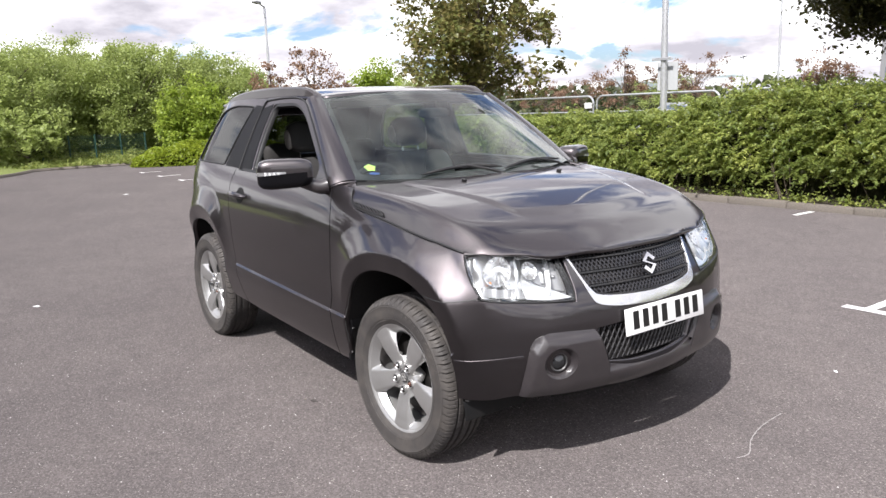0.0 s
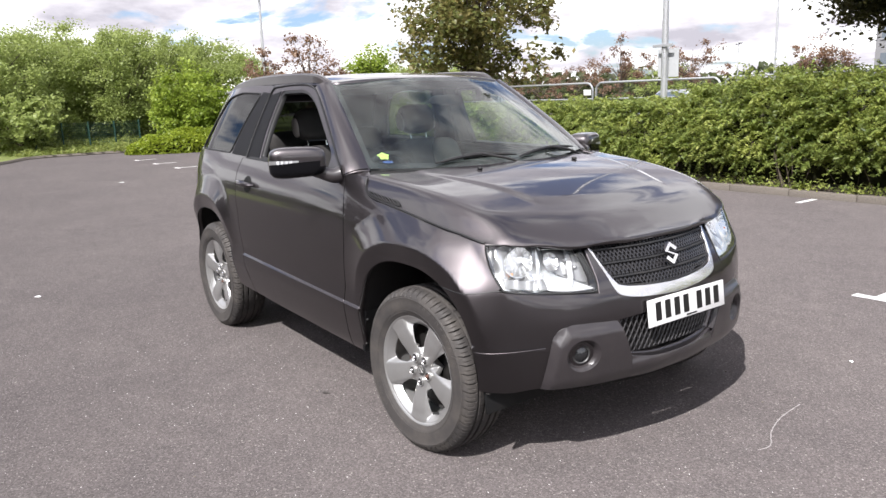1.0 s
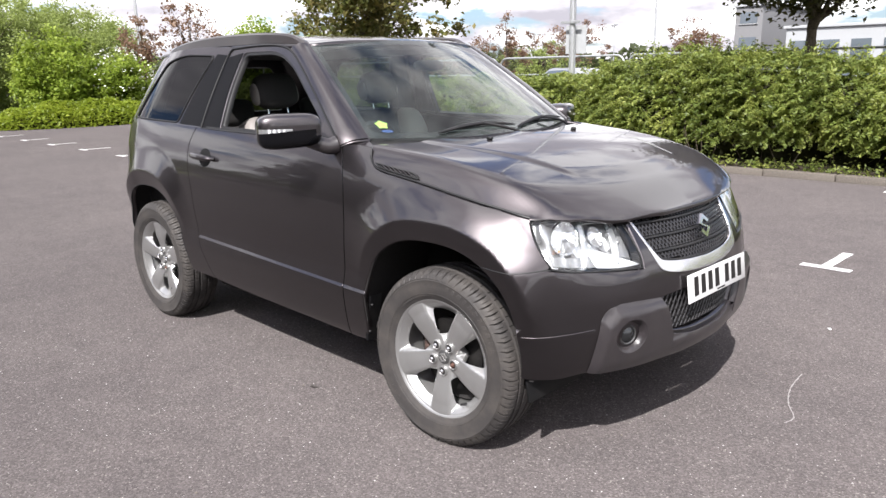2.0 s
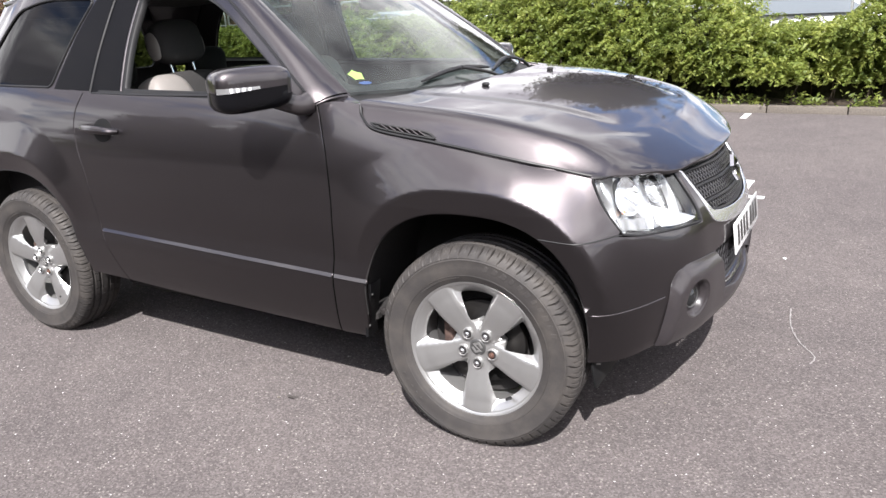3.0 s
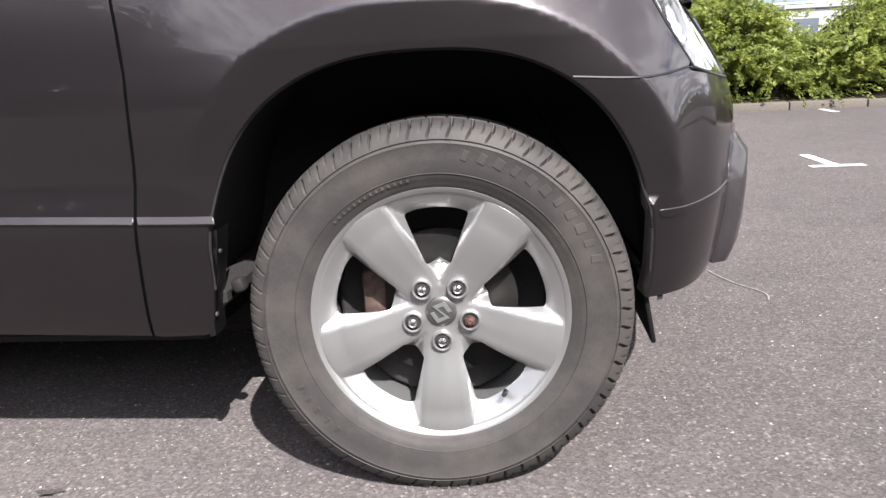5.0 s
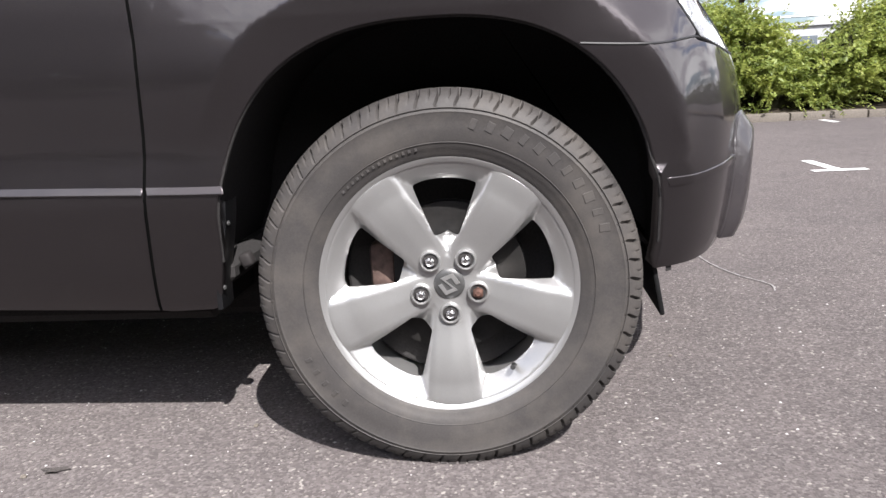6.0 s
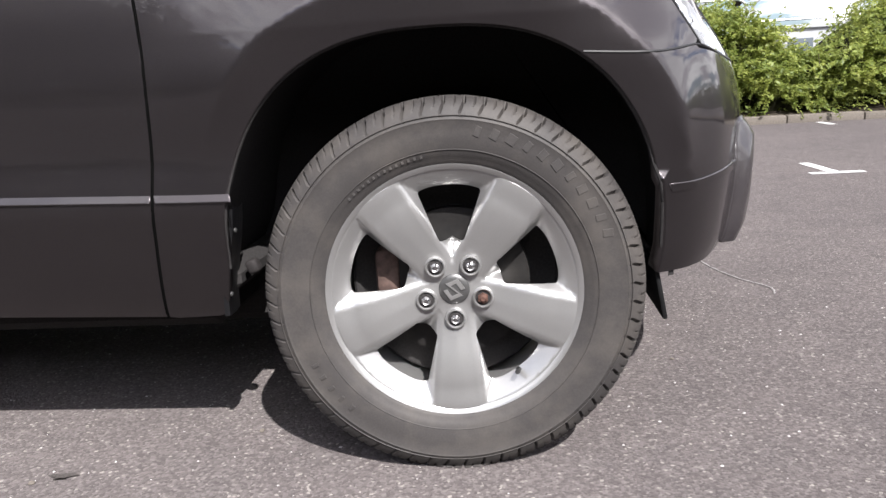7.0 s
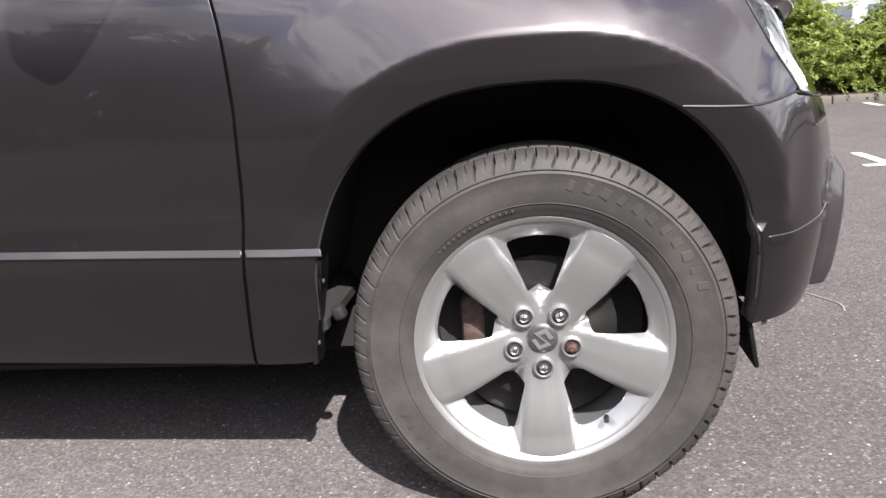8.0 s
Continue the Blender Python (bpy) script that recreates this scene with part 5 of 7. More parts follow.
def headlamp(mirror):
    lamp = panel("headlamp", LAMP, lambda a, z: skin(a, z, -0.004), LENS, car, 0.025, (), 0.004, mirror, label="clear lensed headlamp with chrome reflectors")
    lamp.visible_shadow = False
    hole, ob = bowl("reflector", 1.795, 0.880, 0.068, 0.056, 0.026, 0.045, lamp, mirror, REFLECTOR)

    def shell(a, z):
        ripple = 0.013 * math.sin((a - 1.64) * 50 + z * 20) + 0.005 * math.sin((0.5 * a + z) * 62)
        return skin(a, z, -0.040 + ripple * ease(1.655, 1.69, a) * ease(1.95, 1.88, a) - 0.022 * ease(1.88, 1.96, a))
    panel("lamp_housing", LAMP, shell, BEZEL, lamp, 0.007, [hole], 0.0, mirror)
    inner = run([(1.925, 0.930), (2.02, 0.922), (2.104, 0.908)], [(2.104, 0.908), (2.128, 0.84), (2.136, 0.775)], [(2.136, 0.775), (2.04, 0.80), (1.925, 0.855)], [(1.925, 0.855), (1.925, 0.930)], step=0.012)
    panel("inner_housing", inner, lambda a, z: skin(a, z, -0.054 + 0.004 * math.sin(a * 60)), LAMPGREY, lamp, 0.010, (), 0.004, mirror)
    tray = run([(1.735, 0.792), (1.83, 0.780), (1.93, 0.772)], [(1.93, 0.772), (1.90, 0.812)], [(1.90, 0.812), (1.82, 0.812), (1.722, 0.825)], [(1.722, 0.825), (1.735, 0.792)], step=0.012)
    panel("lamp_tray", tray, lambda a, z: skin(a, z, -0.022 + 0.004 * math.sin(a * 120)), LAMPGREY, lamp, 0.010, (), 0.004, mirror)
    for a0, z0, r in ((2.055, 0.868, 0.013), (2.090, 0.835, 0.009)):
        bm = bmesh.new()
        blob(bm, (r * 2, r * 2, r * 1.4), mirrored(skin(a0, z0, -0.048), mirror), 2.4, None, 12, 8)
        part("lamp_stud", bm, REFLECTOR, lamp)
    # bright shelf under the inner lamp, and the round inner reflector
    shelf = run([(1.905, 0.846), (1.96, 0.824), (2.05, 0.794), (2.136, 0.762)], [(2.136, 0.762), (2.04, 0.762), (1.93, 0.772)], [(1.93, 0.772), (1.905, 0.846)], step=0.012)
    panel("lamp_shelf", shelf, lambda a, z: skin(a, z, -0.012 - 0.60 * max(0.0, z - 0.762)), SHELF, lamp, 0.012, (), 0.003, mirror, facing=Vector((0.5, 0, 1)))
    brow = run([(1.90, 0.938), (2.00, 0.930), (2.10, 0.912)], [(2.10, 0.912), (2.09, 0.902)], [(2.09, 0.902), (2.00, 0.914), (1.905, 0.916)], [(1.905, 0.916), (1.90, 0.938)], step=0.012)
    panel("lamp_brow", brow, lambda a, z: skin(a, z, -0.014 - 0.4 * max(0.0, 0.93 - z)), REFLECTOR, lamp, 0.012, (), 0.003, mirror)
    small, ob = bowl("inner_reflector", 1.965, 0.868, 0.040, 0.034, 0.030, 0.022, lamp, mirror, REFLECTOR)
    # rim of the housing
    bm = bmesh.new()
    ring0 = [bm.verts.new(mirrored(skin(a, z, -0.002), mirror)) for a, z in LAMP]
    ring1 = [bm.verts.new(mirrored(skin(a, z, -0.050), mirror)) for a, z in LAMP]
    for i in range(len(LAMP)):
        j = (i + 1) % len(LAMP)
        bm.faces.new((ring0[i], ring0[j], ring1[j], ring1[i]))
    part("lamp_rim", bm, TRIM, lamp)
    bm = bmesh.new()
    tube(bm, [mirrored(skin(a, z, -0.002), mirror) for a, z in LAMP], 0.0034, 6, True)
    part("lamp_seal", bm, TRIM, lamp)
    for a0, z0, r, mat, dp in ((1.795, 0.884, 0.012, CLEARLAMP, 0.045), (1.965, 0.868, 0.011, CLEARLAMP, 0.045), (1.760, 0.836, 0.0065, AMBER, 0.038)):
        bm = bmesh.new()
        blob(bm, (r * 2, r * 2, r * 2), mirrored(skin(a0, z0, -dp), mirror), 2.0, None, 12, 8)
        part("bulb", bm, mat, lamp)
    # inner chrome blades that divide the lamp
    for a0, a1, w in ((1.872, 1.886, 0.026), (2.035, 2.052, 0.02)):
        line = [(a0 + (a1 - a0) * k / 8 + 0.016 * math.sin(k * math.pi / 8), 0.775 + 0.155 * k / 8) for k in range(9)]
        bm = bmesh.new()
        f = [bm.verts.new(mirrored(skin(a, z, -0.012), mirror)) for a, z in line]
        b = [bm.verts.new(mirrored(skin(a + w, z, -0.045), mirror)) for a, z in line]
        c = [bm.verts.new(mirrored(skin(a - w * 0.3, z, -0.045), mirror)) for a, z in line]
        for i in range(8):
            bm.faces.new((f[i], f[i + 1], b[i + 1], b[i]))
            bm.faces.new((c[i], c[i + 1], f[i + 1], f[i]))
        part("divider", bm, BEZEL, lamp)


both(headlamp)

# grille
grille_out = [(2.156, 0.927), (2.200, 0.825), (2.227, 0.754), (2.257, 0.723), (2.36, 0.704), (A_END, 0.692)]
grille_in = [(2.163, 0.925), (2.207, 0.825), (2.238, 0.775), (2.268, 0.757), (2.37, 0.744), (A_END, 0.735)]
surround = run(grille_out, other(grille_out), [other(grille_out)[-1], other(grille_in)[-1]], other(grille_in)[::-1], grille_in[::-1], [grille_in[0], grille_out[0]], step=0.014)


def surround_fn(a, z):
    return skin(a, z, 0.005 + 0.10 * min(0.055, max(0.0, 0.757 - z)))


grille = tagged(panel("grille", surround, surround_fn, SATIN, car, 0.012, (), 0.008), "chrome grille surround with black mesh")
opening = run(grille_in, other(grille_in), [(E2 - 2.163, 0.925), (A_END, 0.950), (2.163, 0.925)], step=0.02)
panel("grille_backing", opening, lambda a, z: skin(a, z, -0.055), LINER, grille, 0.04, (), 0.0)
bm = bmesh.new()
rows = 4
z_lo, z_hi = 0.738, 0.944


def in_open(a, z):
    return inside((a, z), opening)


pitch = 0.021
for r in range(rows):
    za = z_lo + (z_hi - z_lo) * r / rows + 0.005
    zb = z_lo + (z_hi - z_lo) * (r + 1) / rows - 0.004
    k = 0
    a = 2.12
    while a < E2 - 2.12:
        for lean in (0.032, -0.032):
            prev = None
            for i in range(4):
                t = i / 3
                q = (a + lean * (t - 0.5), za + (zb - za) * t)
                ok = in_open(*q)
                if prev and ok:
                    tube(bm, [skin(*prev, -0.010), skin(*q, -0.010)], 0.0038, 4)
                prev = q if ok else None
        a += pitch
part("grille_mesh", bm, MESH, grille)
for r in range(rows - 1):
    z = z_lo + (z_hi - z_lo) * (r + 1) / rows
    line = [(2.15 + (E2 - 4.30) * k / 60, z) for k in range(61)]
    line = [p for p in line if in_open(*p)]
    bm = bmesh.new()
    tube(bm, [skin(a, zz, -0.003) for a, zz in line], 0.0060, 6)
    part("grille_bar", bm, BLACK, grille)
bm = bmesh.new()
tube(bm, [skin(a, z, -0.012) for a, z in run(grille_in, other(grille_in), step=0.02, shut=False)], 0.0060, 6)
part("grille_rim", bm, BLACK, grille)
# plain emblem
bm = bmesh.new()
lean = Matrix.Translation((1.880, 0.0, 0.848)) @ Matrix.Rotation(radians(-18), 4, "Y")
zigzag(bm, 0.05, 0.013)
bm.transform(lean)
part("emblem", bm, CHROME, grille)

# lower grille mesh
panel("lower_backing", low_grille, lambda a, z: skin(a, z, -0.05), LINER, bumper, 0.04, (), 0.0)
bm = bmesh.new()
a = 2.20
while a < E2 - 2.20:
    for ln in (0.10, -0.10):
        prev = None
        for i in range(9):
            t = i / 8
            q = (a + ln * (t - 0.5), 0.446 + 0.20 * t)
            ok = inside(q, low_grille)
            if prev and ok:
                tube(bm, [skin(*prev, -0.018), skin(*q, -0.018)], 0.0032, 4)
            prev = q if ok else None
    a += 0.028
part("lower_mesh", bm, MESH, bumper)

# fog lamp surrounds
POD = run([(1.878, 0.384), (1.898, 0.47), (1.915, 0.545)], [(1.915, 0.545), (1.928, 0.588), (1.958, 0.622), (2.010, 0.636)], [(2.010, 0.636), (2.10, 0.633), (2.222, 0.624)], [(2.222, 0.624), (2.250, 0.55), (2.282, 0.464)],
          [(2.282, 0.464), (2.30, 0.37)], [(2.30, 0.37), (2.156, 0.374), (1.878, 0.384)], step=0.014)


def pod_fn(a, z):
    d = min(a - (1.878 + 0.242 * (z - 0.384)), 0.634 - 0.05 * (a - 1.99) - z, (a - 1.950 + 0.604 - z) * 0.66)
    return skin(a, z, 0.002 + 0.026 * ease(-0.012, 0.040, d))


def fog_pod(mirror):
    hole = [(2.050 + 0.075 * math.cos(k * math.tau / 44), 0.512 + 0.066 * math.sin(k * math.tau / 44)) for k in range(44)]
    pod = panel("fog_lamp_surround", POD, pod_fn, CLAD, bumper, 0.018, [hole], 0.035, mirror)

    def well(a, z):
        q = math.sqrt(((a - 2.05) / 0.075) ** 2 + ((z - 0.512) / 0.066) ** 2)
        return skin(a, z, 0.024 - 0.055 * ease(1.0, 0.45, q))
    inner = [(2.05 + 0.040 * math.cos(k * math.tau / 36), 0.512 + 0.035 * math.sin(k * math.tau / 36)) for k in range(36)]
    panel("fog_lamp_well", hole, well, CLAD, pod, 0.012, [inner], 0.0, mirror)
    c = skin(2.05, 0.512, -0.020)
    lamp = bmesh.new()
    revolve(lamp, [(0.0, 0.030), (0.018, 0.028), (0.032, 0.018), (0.036, 0.004), (0.036, -0.02)], 32)
    m = Matrix.Translation(mirrored(c, mirror)) @ Matrix.Rotation(radians(90 - 20 if not mirror else 90 + 20), 4, "Z")
    lamp.transform(m)
    part("fog_lamp", lamp, FOG, pod, "round dark-lensed fog lamp")
    ring = bmesh.new()
    revolve(ring, [(0.032, 0.020), (0.036, 0.023), (0.040, 0.018), (0.041, -0.01)], 32)
    ring.transform(m)
    part("fog_lamp_ring", ring, CAP, pod)


both(fog_pod)
lip = run([(2.30, 0.368), (2.42, 0.356), (A_END, 0.350), (E2 - 2.42, 0.356), (E2 - 2.30, 0.368)], [(E2 - 2.30, 0.368), (E2 - 2.283, 0.464)], [(E2 - 2.283, 0.464), (E2 - 2.42, 0.444), (A_END, 0.440), (2.42, 0.444), (2.283, 0.464)], [(2.283, 0.464), (2.30, 0.368)], step=0.016)
panel("bumper_lip", lip, lambda a, z: skin(a, z, 0.006 + 0.022 * ease(0.335, 0.375, z) - 0.016 * ease(0.425, 0.462, z)), CLAD, bumper, 0.016, (), 0.03)

# plate with plain bars
plate_m = Matrix.Translation((1.926, 0.065, 0.628)) @ Matrix.Rotation(radians(-7), 4, "Y")
bm = bmesh.new()
box(bm, (0.006, 0.52, 0.113), (0, 0, 0), 0.0025, 2)
bm.transform(plate_m)
plate = part("plate", bm, PLATE, bumper, "white plate with black bars")
bm = bmesh.new()
box(bm, (0.030, 0.40, 0.07), (-0.018, 0, 0), 0.003, 1)
bm.transform(plate_m)
part("plate_holder", bm, BLACK, bumper)
for y in (-0.196, -0.135, -0.074, -0.013, 0.078, 0.139, 0.200):
    bm = bmesh.new()
    box(bm, (0.0016, 0.036, 0.077), (0.0035, y, 0.003))
    bm.transform(plate_m)
    part("plate_bar", bm, INK, plate, smooth=0)
bm = bmesh.new()
box(bm, (0.0016, 0.07, 0.006), (0.0035, 0.02, -0.047))
bm.transform(plate_m)
part("plate_bar", bm, INK, plate, smooth=0)

# dark joints between bumper and wings
for mirror in (False, True):
    bm = bmesh.new()
    tube(bm, [mirrored(skin(a, z - 0.0015, -0.001), mirror) for a, z in catmull([(1.470, 0.783), (1.590, 0.7765), (1.70, 0.7865), (1.725, 0.785)], 8)], 0.0026, 6)
    part("joint", bm, TRIM, bumper)

# dark tubes filling the doors' front gaps; their black stands in for shade
for n, mirror in enumerate((False, True)):
    bm = bmesh.new()
    tube(bm, [mirrored(skin(a, z, -0.0040), mirror) for a, z in catmull(DOOR_FRONT, 8)], 0.0042, 6)
    part("door_gap_seal", bm, SEAM, doors[n])

# black tubes along the bonnet's shut lines, painting the shade of the gap
for mirror in (False, True):
    bm = bmesh.new()
    tube(bm, [mirrored(skin(a, z + 0.001, 0.0015), mirror) for a, z in catmull(SHUT, 10)], 0.0048, 6)
    part("shut_gap_shade", bm, TRIM, bonnet)

# door mirrors
for n, mirror in enumerate((False, True)):
    sg = 1 if mirror else -1
    mx, mz = (0.445, 1.188) if mirror else (0.498, 1.234)
    turn = Matrix.Rotation(radians(-24 if not mirror else 24), 4, "Z")
    bm = bmesh.new()
    blob(bm, (0.150, 0.270, 0.152), (mx, sg * 1.015, mz), 4.2, turn, 40, 26)
    for v in bm.verts:
        d = (sg * v.co.y - 0.9) / 0.25
        v.co.z += 0.012 * (1 - d) * (1 if v.co.z < mz else 0)
    under = bm.copy()
    bmesh.ops.delete(bm, geom=[f for f in bm.faces if f.calc_center_median().z < mz - 0.004], context="FACES")
    bmesh.ops.delete(under, geom=[f for f in under.faces if f.calc_center_median().z >= mz - 0.004], context="FACES")
    shell = part("door_mirror", bm, PAINT, doors[n], "dark grey door mirror with a clear indicator strip")
    # Body-coloured half made black to stand in for the dark it reflects.
    part("dark_reflection_shell", under, GLOSS, shell, "lower half of the mirror housing, coloured dark for its reflection")
    bm = bmesh.new()
    rows = []
    for k in range(15):
        t = k / 14
        y = sg * (1.146 - 0.135 * t)
        pts = []
        for dz in (-0.0095, 0.0, 0.0095):
            pts.append((y, mz + 0.006 + dz * (1 - 0.55 * t) + 0.004 * t))
        rows.append(pts)
    # the strip follows the housing's front
    front = []
    inv = (Matrix.Translation((mx, sg * 1.015, mz)) @ turn).inverted()
    fwd = Matrix.Translation((mx, sg * 1.015, mz)) @ turn
    for pts in rows:
        out_row = []
        for y, z in pts:
            ly = (y - sg * 1.015) / math.cos(radians(24))
            ly = max(-0.1315, min(0.1315, ly * 0.96))
            kz = abs((z - mz) / 0.076)
            kx = max(0.0, 1 - kz ** 4.2 - abs(ly / 0.135) ** 4.2) ** (1 / 4.2)
            q = fwd @ Vector((0.075 * kx + 0.0025, ly, 0))
            out_row.append(bm.verts.new((q.x, q.y, z)))
        front.append(out_row)
    for a, b in zip(front, front[1:]):
        for i in range(2):
            bm.faces.new((a[i], a[i + 1], b[i + 1], b[i]))
    part("mirror_indicator", bm, BEZEL, shell)
    for k in (4, 6, 8, 10):
        bm = bmesh.new()
        spots = []
        for i, j in ((0, 0), (0, 1), (1, 1), (1, 0)):
            y, z = rows[k + i][0][0], rows[k + i][0][1] * (1 - j) + rows[k + i][2][1] * j
            ly = max(-0.1315, min(0.1315, (y - sg * 1.015) / math.cos(radians(24)) * 0.96))
            kx = max(0.0, 1 - abs((z - mz) / 0.076) ** 4.2 - abs(ly / 0.135) ** 4.2) ** (1 / 4.2)
            q = fwd @ Vector((0.075 * kx + 0.0042, ly, 0))
            spots.append(bm.verts.new((q.x, q.y, z)))
        bm.faces.new(spots)
        part("indicator_lens", bm, CLEARLAMP, shell)
    bm = bmesh.new()
    box(bm, (0.008, 0.18, 0.11), (mx - 0.061, sg * 1.010, mz + 0.003), 0.003, 2, turn)
    part("mirror_glass", bm, CHROME, shell)
    bm = bmesh.new()
    tube(bm, catmull([(0.592, sg * 0.838, 1.168), (0.578, sg * 0.872, 1.164), (mx + 0.046, sg * 0.925, mz - 0.050), (mx + 0.012, sg * 0.968, mz - 0.034)], 6), lambda t: 0.040 - 0.014 * t, 14)
    part("mirror_arm", bm, CLAD, shell, "dark grey swelling mirror foot")
    sail = run([(0.455, 1.186), (0.600, 1.170)], [(0.600, 1.170), (0.54, 1.215), (0.462, 1.268)], [(0.462, 1.268), (0.455, 1.186)])
    panel("mirror_sail", sail, lambda x, z: house(x, z, 0.004), CLAD, doors[n], 0.03, (), 0.01, mirror)

# wipers
for ya, ta, yb, tb in ((-0.42, 0.018, 0.075, 0.050), (0.09, 0.030, 0.62, 0.030)):
    bm = bmesh.new()
    tube(bm, [screen(ya + (yb - ya) * k / 12, ta + (tb - ta) * k / 12 + 0.045 * math.sin(math.pi * k / 12), 0.014) for k in range(13)], lambda t: 0.004 + 0.006 * math.sin(math.pi * t) ** 0.5, 6)
    wiper = part("wiper", bm, BLACK, car, "black windscreen wiper at rest")
    bm = bmesh.new()
    mid = screen((ya + yb) / 2 + 0.02, (ta + tb) / 2 + 0.03, 0.028)
    foot = screen(yb + 0.06 if ya < 0 else 0.64, -0.09, 0.012)
    tube(bm, catmull([foot, tuple((Vector(foot) + Vector(mid)) / 2 + Vector((0.01, 0, 0.012))), mid], 6), 0.007, 8)
    part("wiper_arm", bm, BLACK, wiper)

# screen stickers
for nm, y, t, w, hh, mat, n in (("sticker", -0.640, 0.122, 0.030, 0.040, STICKER_A, 5), ("sticker", -0.632, 0.064, 0.026, 0.012, STICKER_B, 4)):
    bm = bmesh.new()
    pts = []
    for k in range(n * 2):
        r = 1.0 if k % 2 == 0 or n == 4 else 0.72
        a = math.pi / 2 + k * math.pi / n
        pts.append(bm.verts.new(screen(y + w * r * math.cos(a), t + hh * r * math.sin(a), -0.002)))
    bm.faces.new(pts)
    part(nm, bm, mat, ws, smooth=0)

# inside mirror
bm = bmesh.new()
blob(bm, (0.03, 0.22, 0.06), (0.30, 0.02, 1.50), 3.0)
part("inside_mirror", bm, BLACK, car)

# cabin
bm = bmesh.new()
box(bm, (0.42, 1.36, 0.22), (0.60, 0, 1.055), 0.06, 4)
part("dashboard", bm, DASH, car)
bm = bmesh.new()
hub = Vector((0.22, -0.37, 1.06))
tilt = Matrix.Rotation(radians(-62), 4, "Y")
tube(bm, [hub + tilt @ Vector((0.185 * math.cos(k * math.tau / 40), 0.185 * math.sin(k * math.tau / 40), 0)) for k in range(40)], 0.015, 10, True)
for ang in (0, 150, 210):
    rod(bm, hub, hub + tilt @ Vector((0.18 * math.sin(radians(ang)) * 1.0, 0.18 * math.cos(radians(ang)), 0)), 0.018, 0.012, 8)
blob(bm, (0.10, 0.14, 0.05), hub, 2.4, tilt)
part("steering_wheel", bm, DASH, car)


def seat(y):
    s = tagged(empty("front_seat", pose(-0.235, y, 0.42), car), "grey leather front seat with a headrest on steel posts")
    bm = bmesh.new()
    blob(bm, (0.52, 0.52, 0.18), (0.12, 0, 0.17), 4.0)
    part("seat_cushion", bm, SEAT, s)
    lean = Matrix.Rotation(radians(-16), 4, "Y")
    bm = bmesh.new()
    blob(bm, (0.16, 0.50, 0.66), (-0.20, 0, 0.50), 4.0, lean, 24, 18)
    part("backrest", bm, SEAT, s)
    for sg in (-1, 1):
        bm = bmesh.new()
        blob(bm, (0.23, 0.26, 0.64) if sg * y > 0 else (0.19, 0.15, 0.62), (-0.185, sg * (0.165 if sg * y > 0 else 0.19), 0.505), 3.4, lean, 24, 18)
        if sg * y > 0:
            part("bolster", bm, LEATHER, s, "pale grey leather side bolster")
        else:
            part("bolster", bm, SEAT, s)
    bm = bmesh.new()
    blob(bm, (0.11, 0.27, 0.20), (-0.31, 0, 0.955), 3.4, lean, 24, 16)
    head = part("headrest", bm, SEAT, s)
    for sg in (-1, 1):
        bm = bmesh.new()
        blob(bm, (0.085, 0.040, 0.125), (-0.318, sg * 0.126, 0.940), 2.4, lean)
        part("headrest_side", bm, LEATHER, s, "pale grey leather headrest side")
    for sg in (-1, 1):
        bm = bmesh.new()
        rod(bm, (-0.282, sg * 0.065, 0.80), (-0.303, sg * 0.065, 0.88), 0.006)
        part("headrest_post", bm, CHROME, s)


seat(-0.39)
seat(0.39)
bm = bmesh.new()
blob(bm, (0.18, 1.20, 0.62), (-1.02, 0, 0.85), 5.0, Matrix.Rotation(radians(-18), 4, "Y"))
part("rear_seat", bm, SEAT, car)
for y in (-0.32, 0.32):
    bm = bmesh.new()
    blob(bm, (0.10, 0.26, 0.17), (-1.13, y, 1.235), 3.4)
    part("headrest", bm, SEAT, car)
bm = bmesh.new()
box(bm, (1.9, 1.30, 0.04), (-0.35, 0, 0.47), 0.01, 1)
part("cabin_floor", bm, DASH, car)
# Unseen sheet added to deepen the shade under the car.
bm = bmesh.new()
box(bm, (3.36, 1.02, 0.05), (0.02, 0, 0.335), 0.015, 2)
part("underbody_filler", bm, DAM, car)
for mirror in (False, True):
    card = run([(-1.55, 0.6), (-0.55, 0.6)], [(-0.55, 0.6), (-0.55, 1.19)], [(-0.55, 1.19), (-1.55, 1.20)], [(-1.55, 1.20), (-1.55, 0.6)])
    panel("side_lining", card, lambda x, z: (x, -0.735, z), DASH, car, 0.2, (), 0.01, mirror, facing=Vector((0, 1, 0)))

# ---- the car park's edge ----
KERB_Y = 7.36
bm = bmesh.new()
for z, y0 in ((0.10, KERB_Y + 0.14),):
    n = 160
    low = [bm.verts.new((-60 + 100 * k / n, y0, 0.10)) for k in range(n + 1)]
    mid = [bm.verts.new((-60 + 100 * k / n, y0 + 1.2, 0.16 + 0.03 * noise.noise((k * 0.7, 1, 0)))) for k in range(n + 1)]
    far = [bm.verts.new((-60 + 100 * k / n, y0 + 2.6, 0.05)) for k in range(n + 1)]
    for a, b in ((low, mid), (mid, far)):
        for k in range(n):
            bm.faces.new((a[k], a[k + 1], b[k + 1], b[k]))
tagged(part("planting_bed", bm, SOIL), "bare dark soil of a planting bed", "soil", kind="structure")

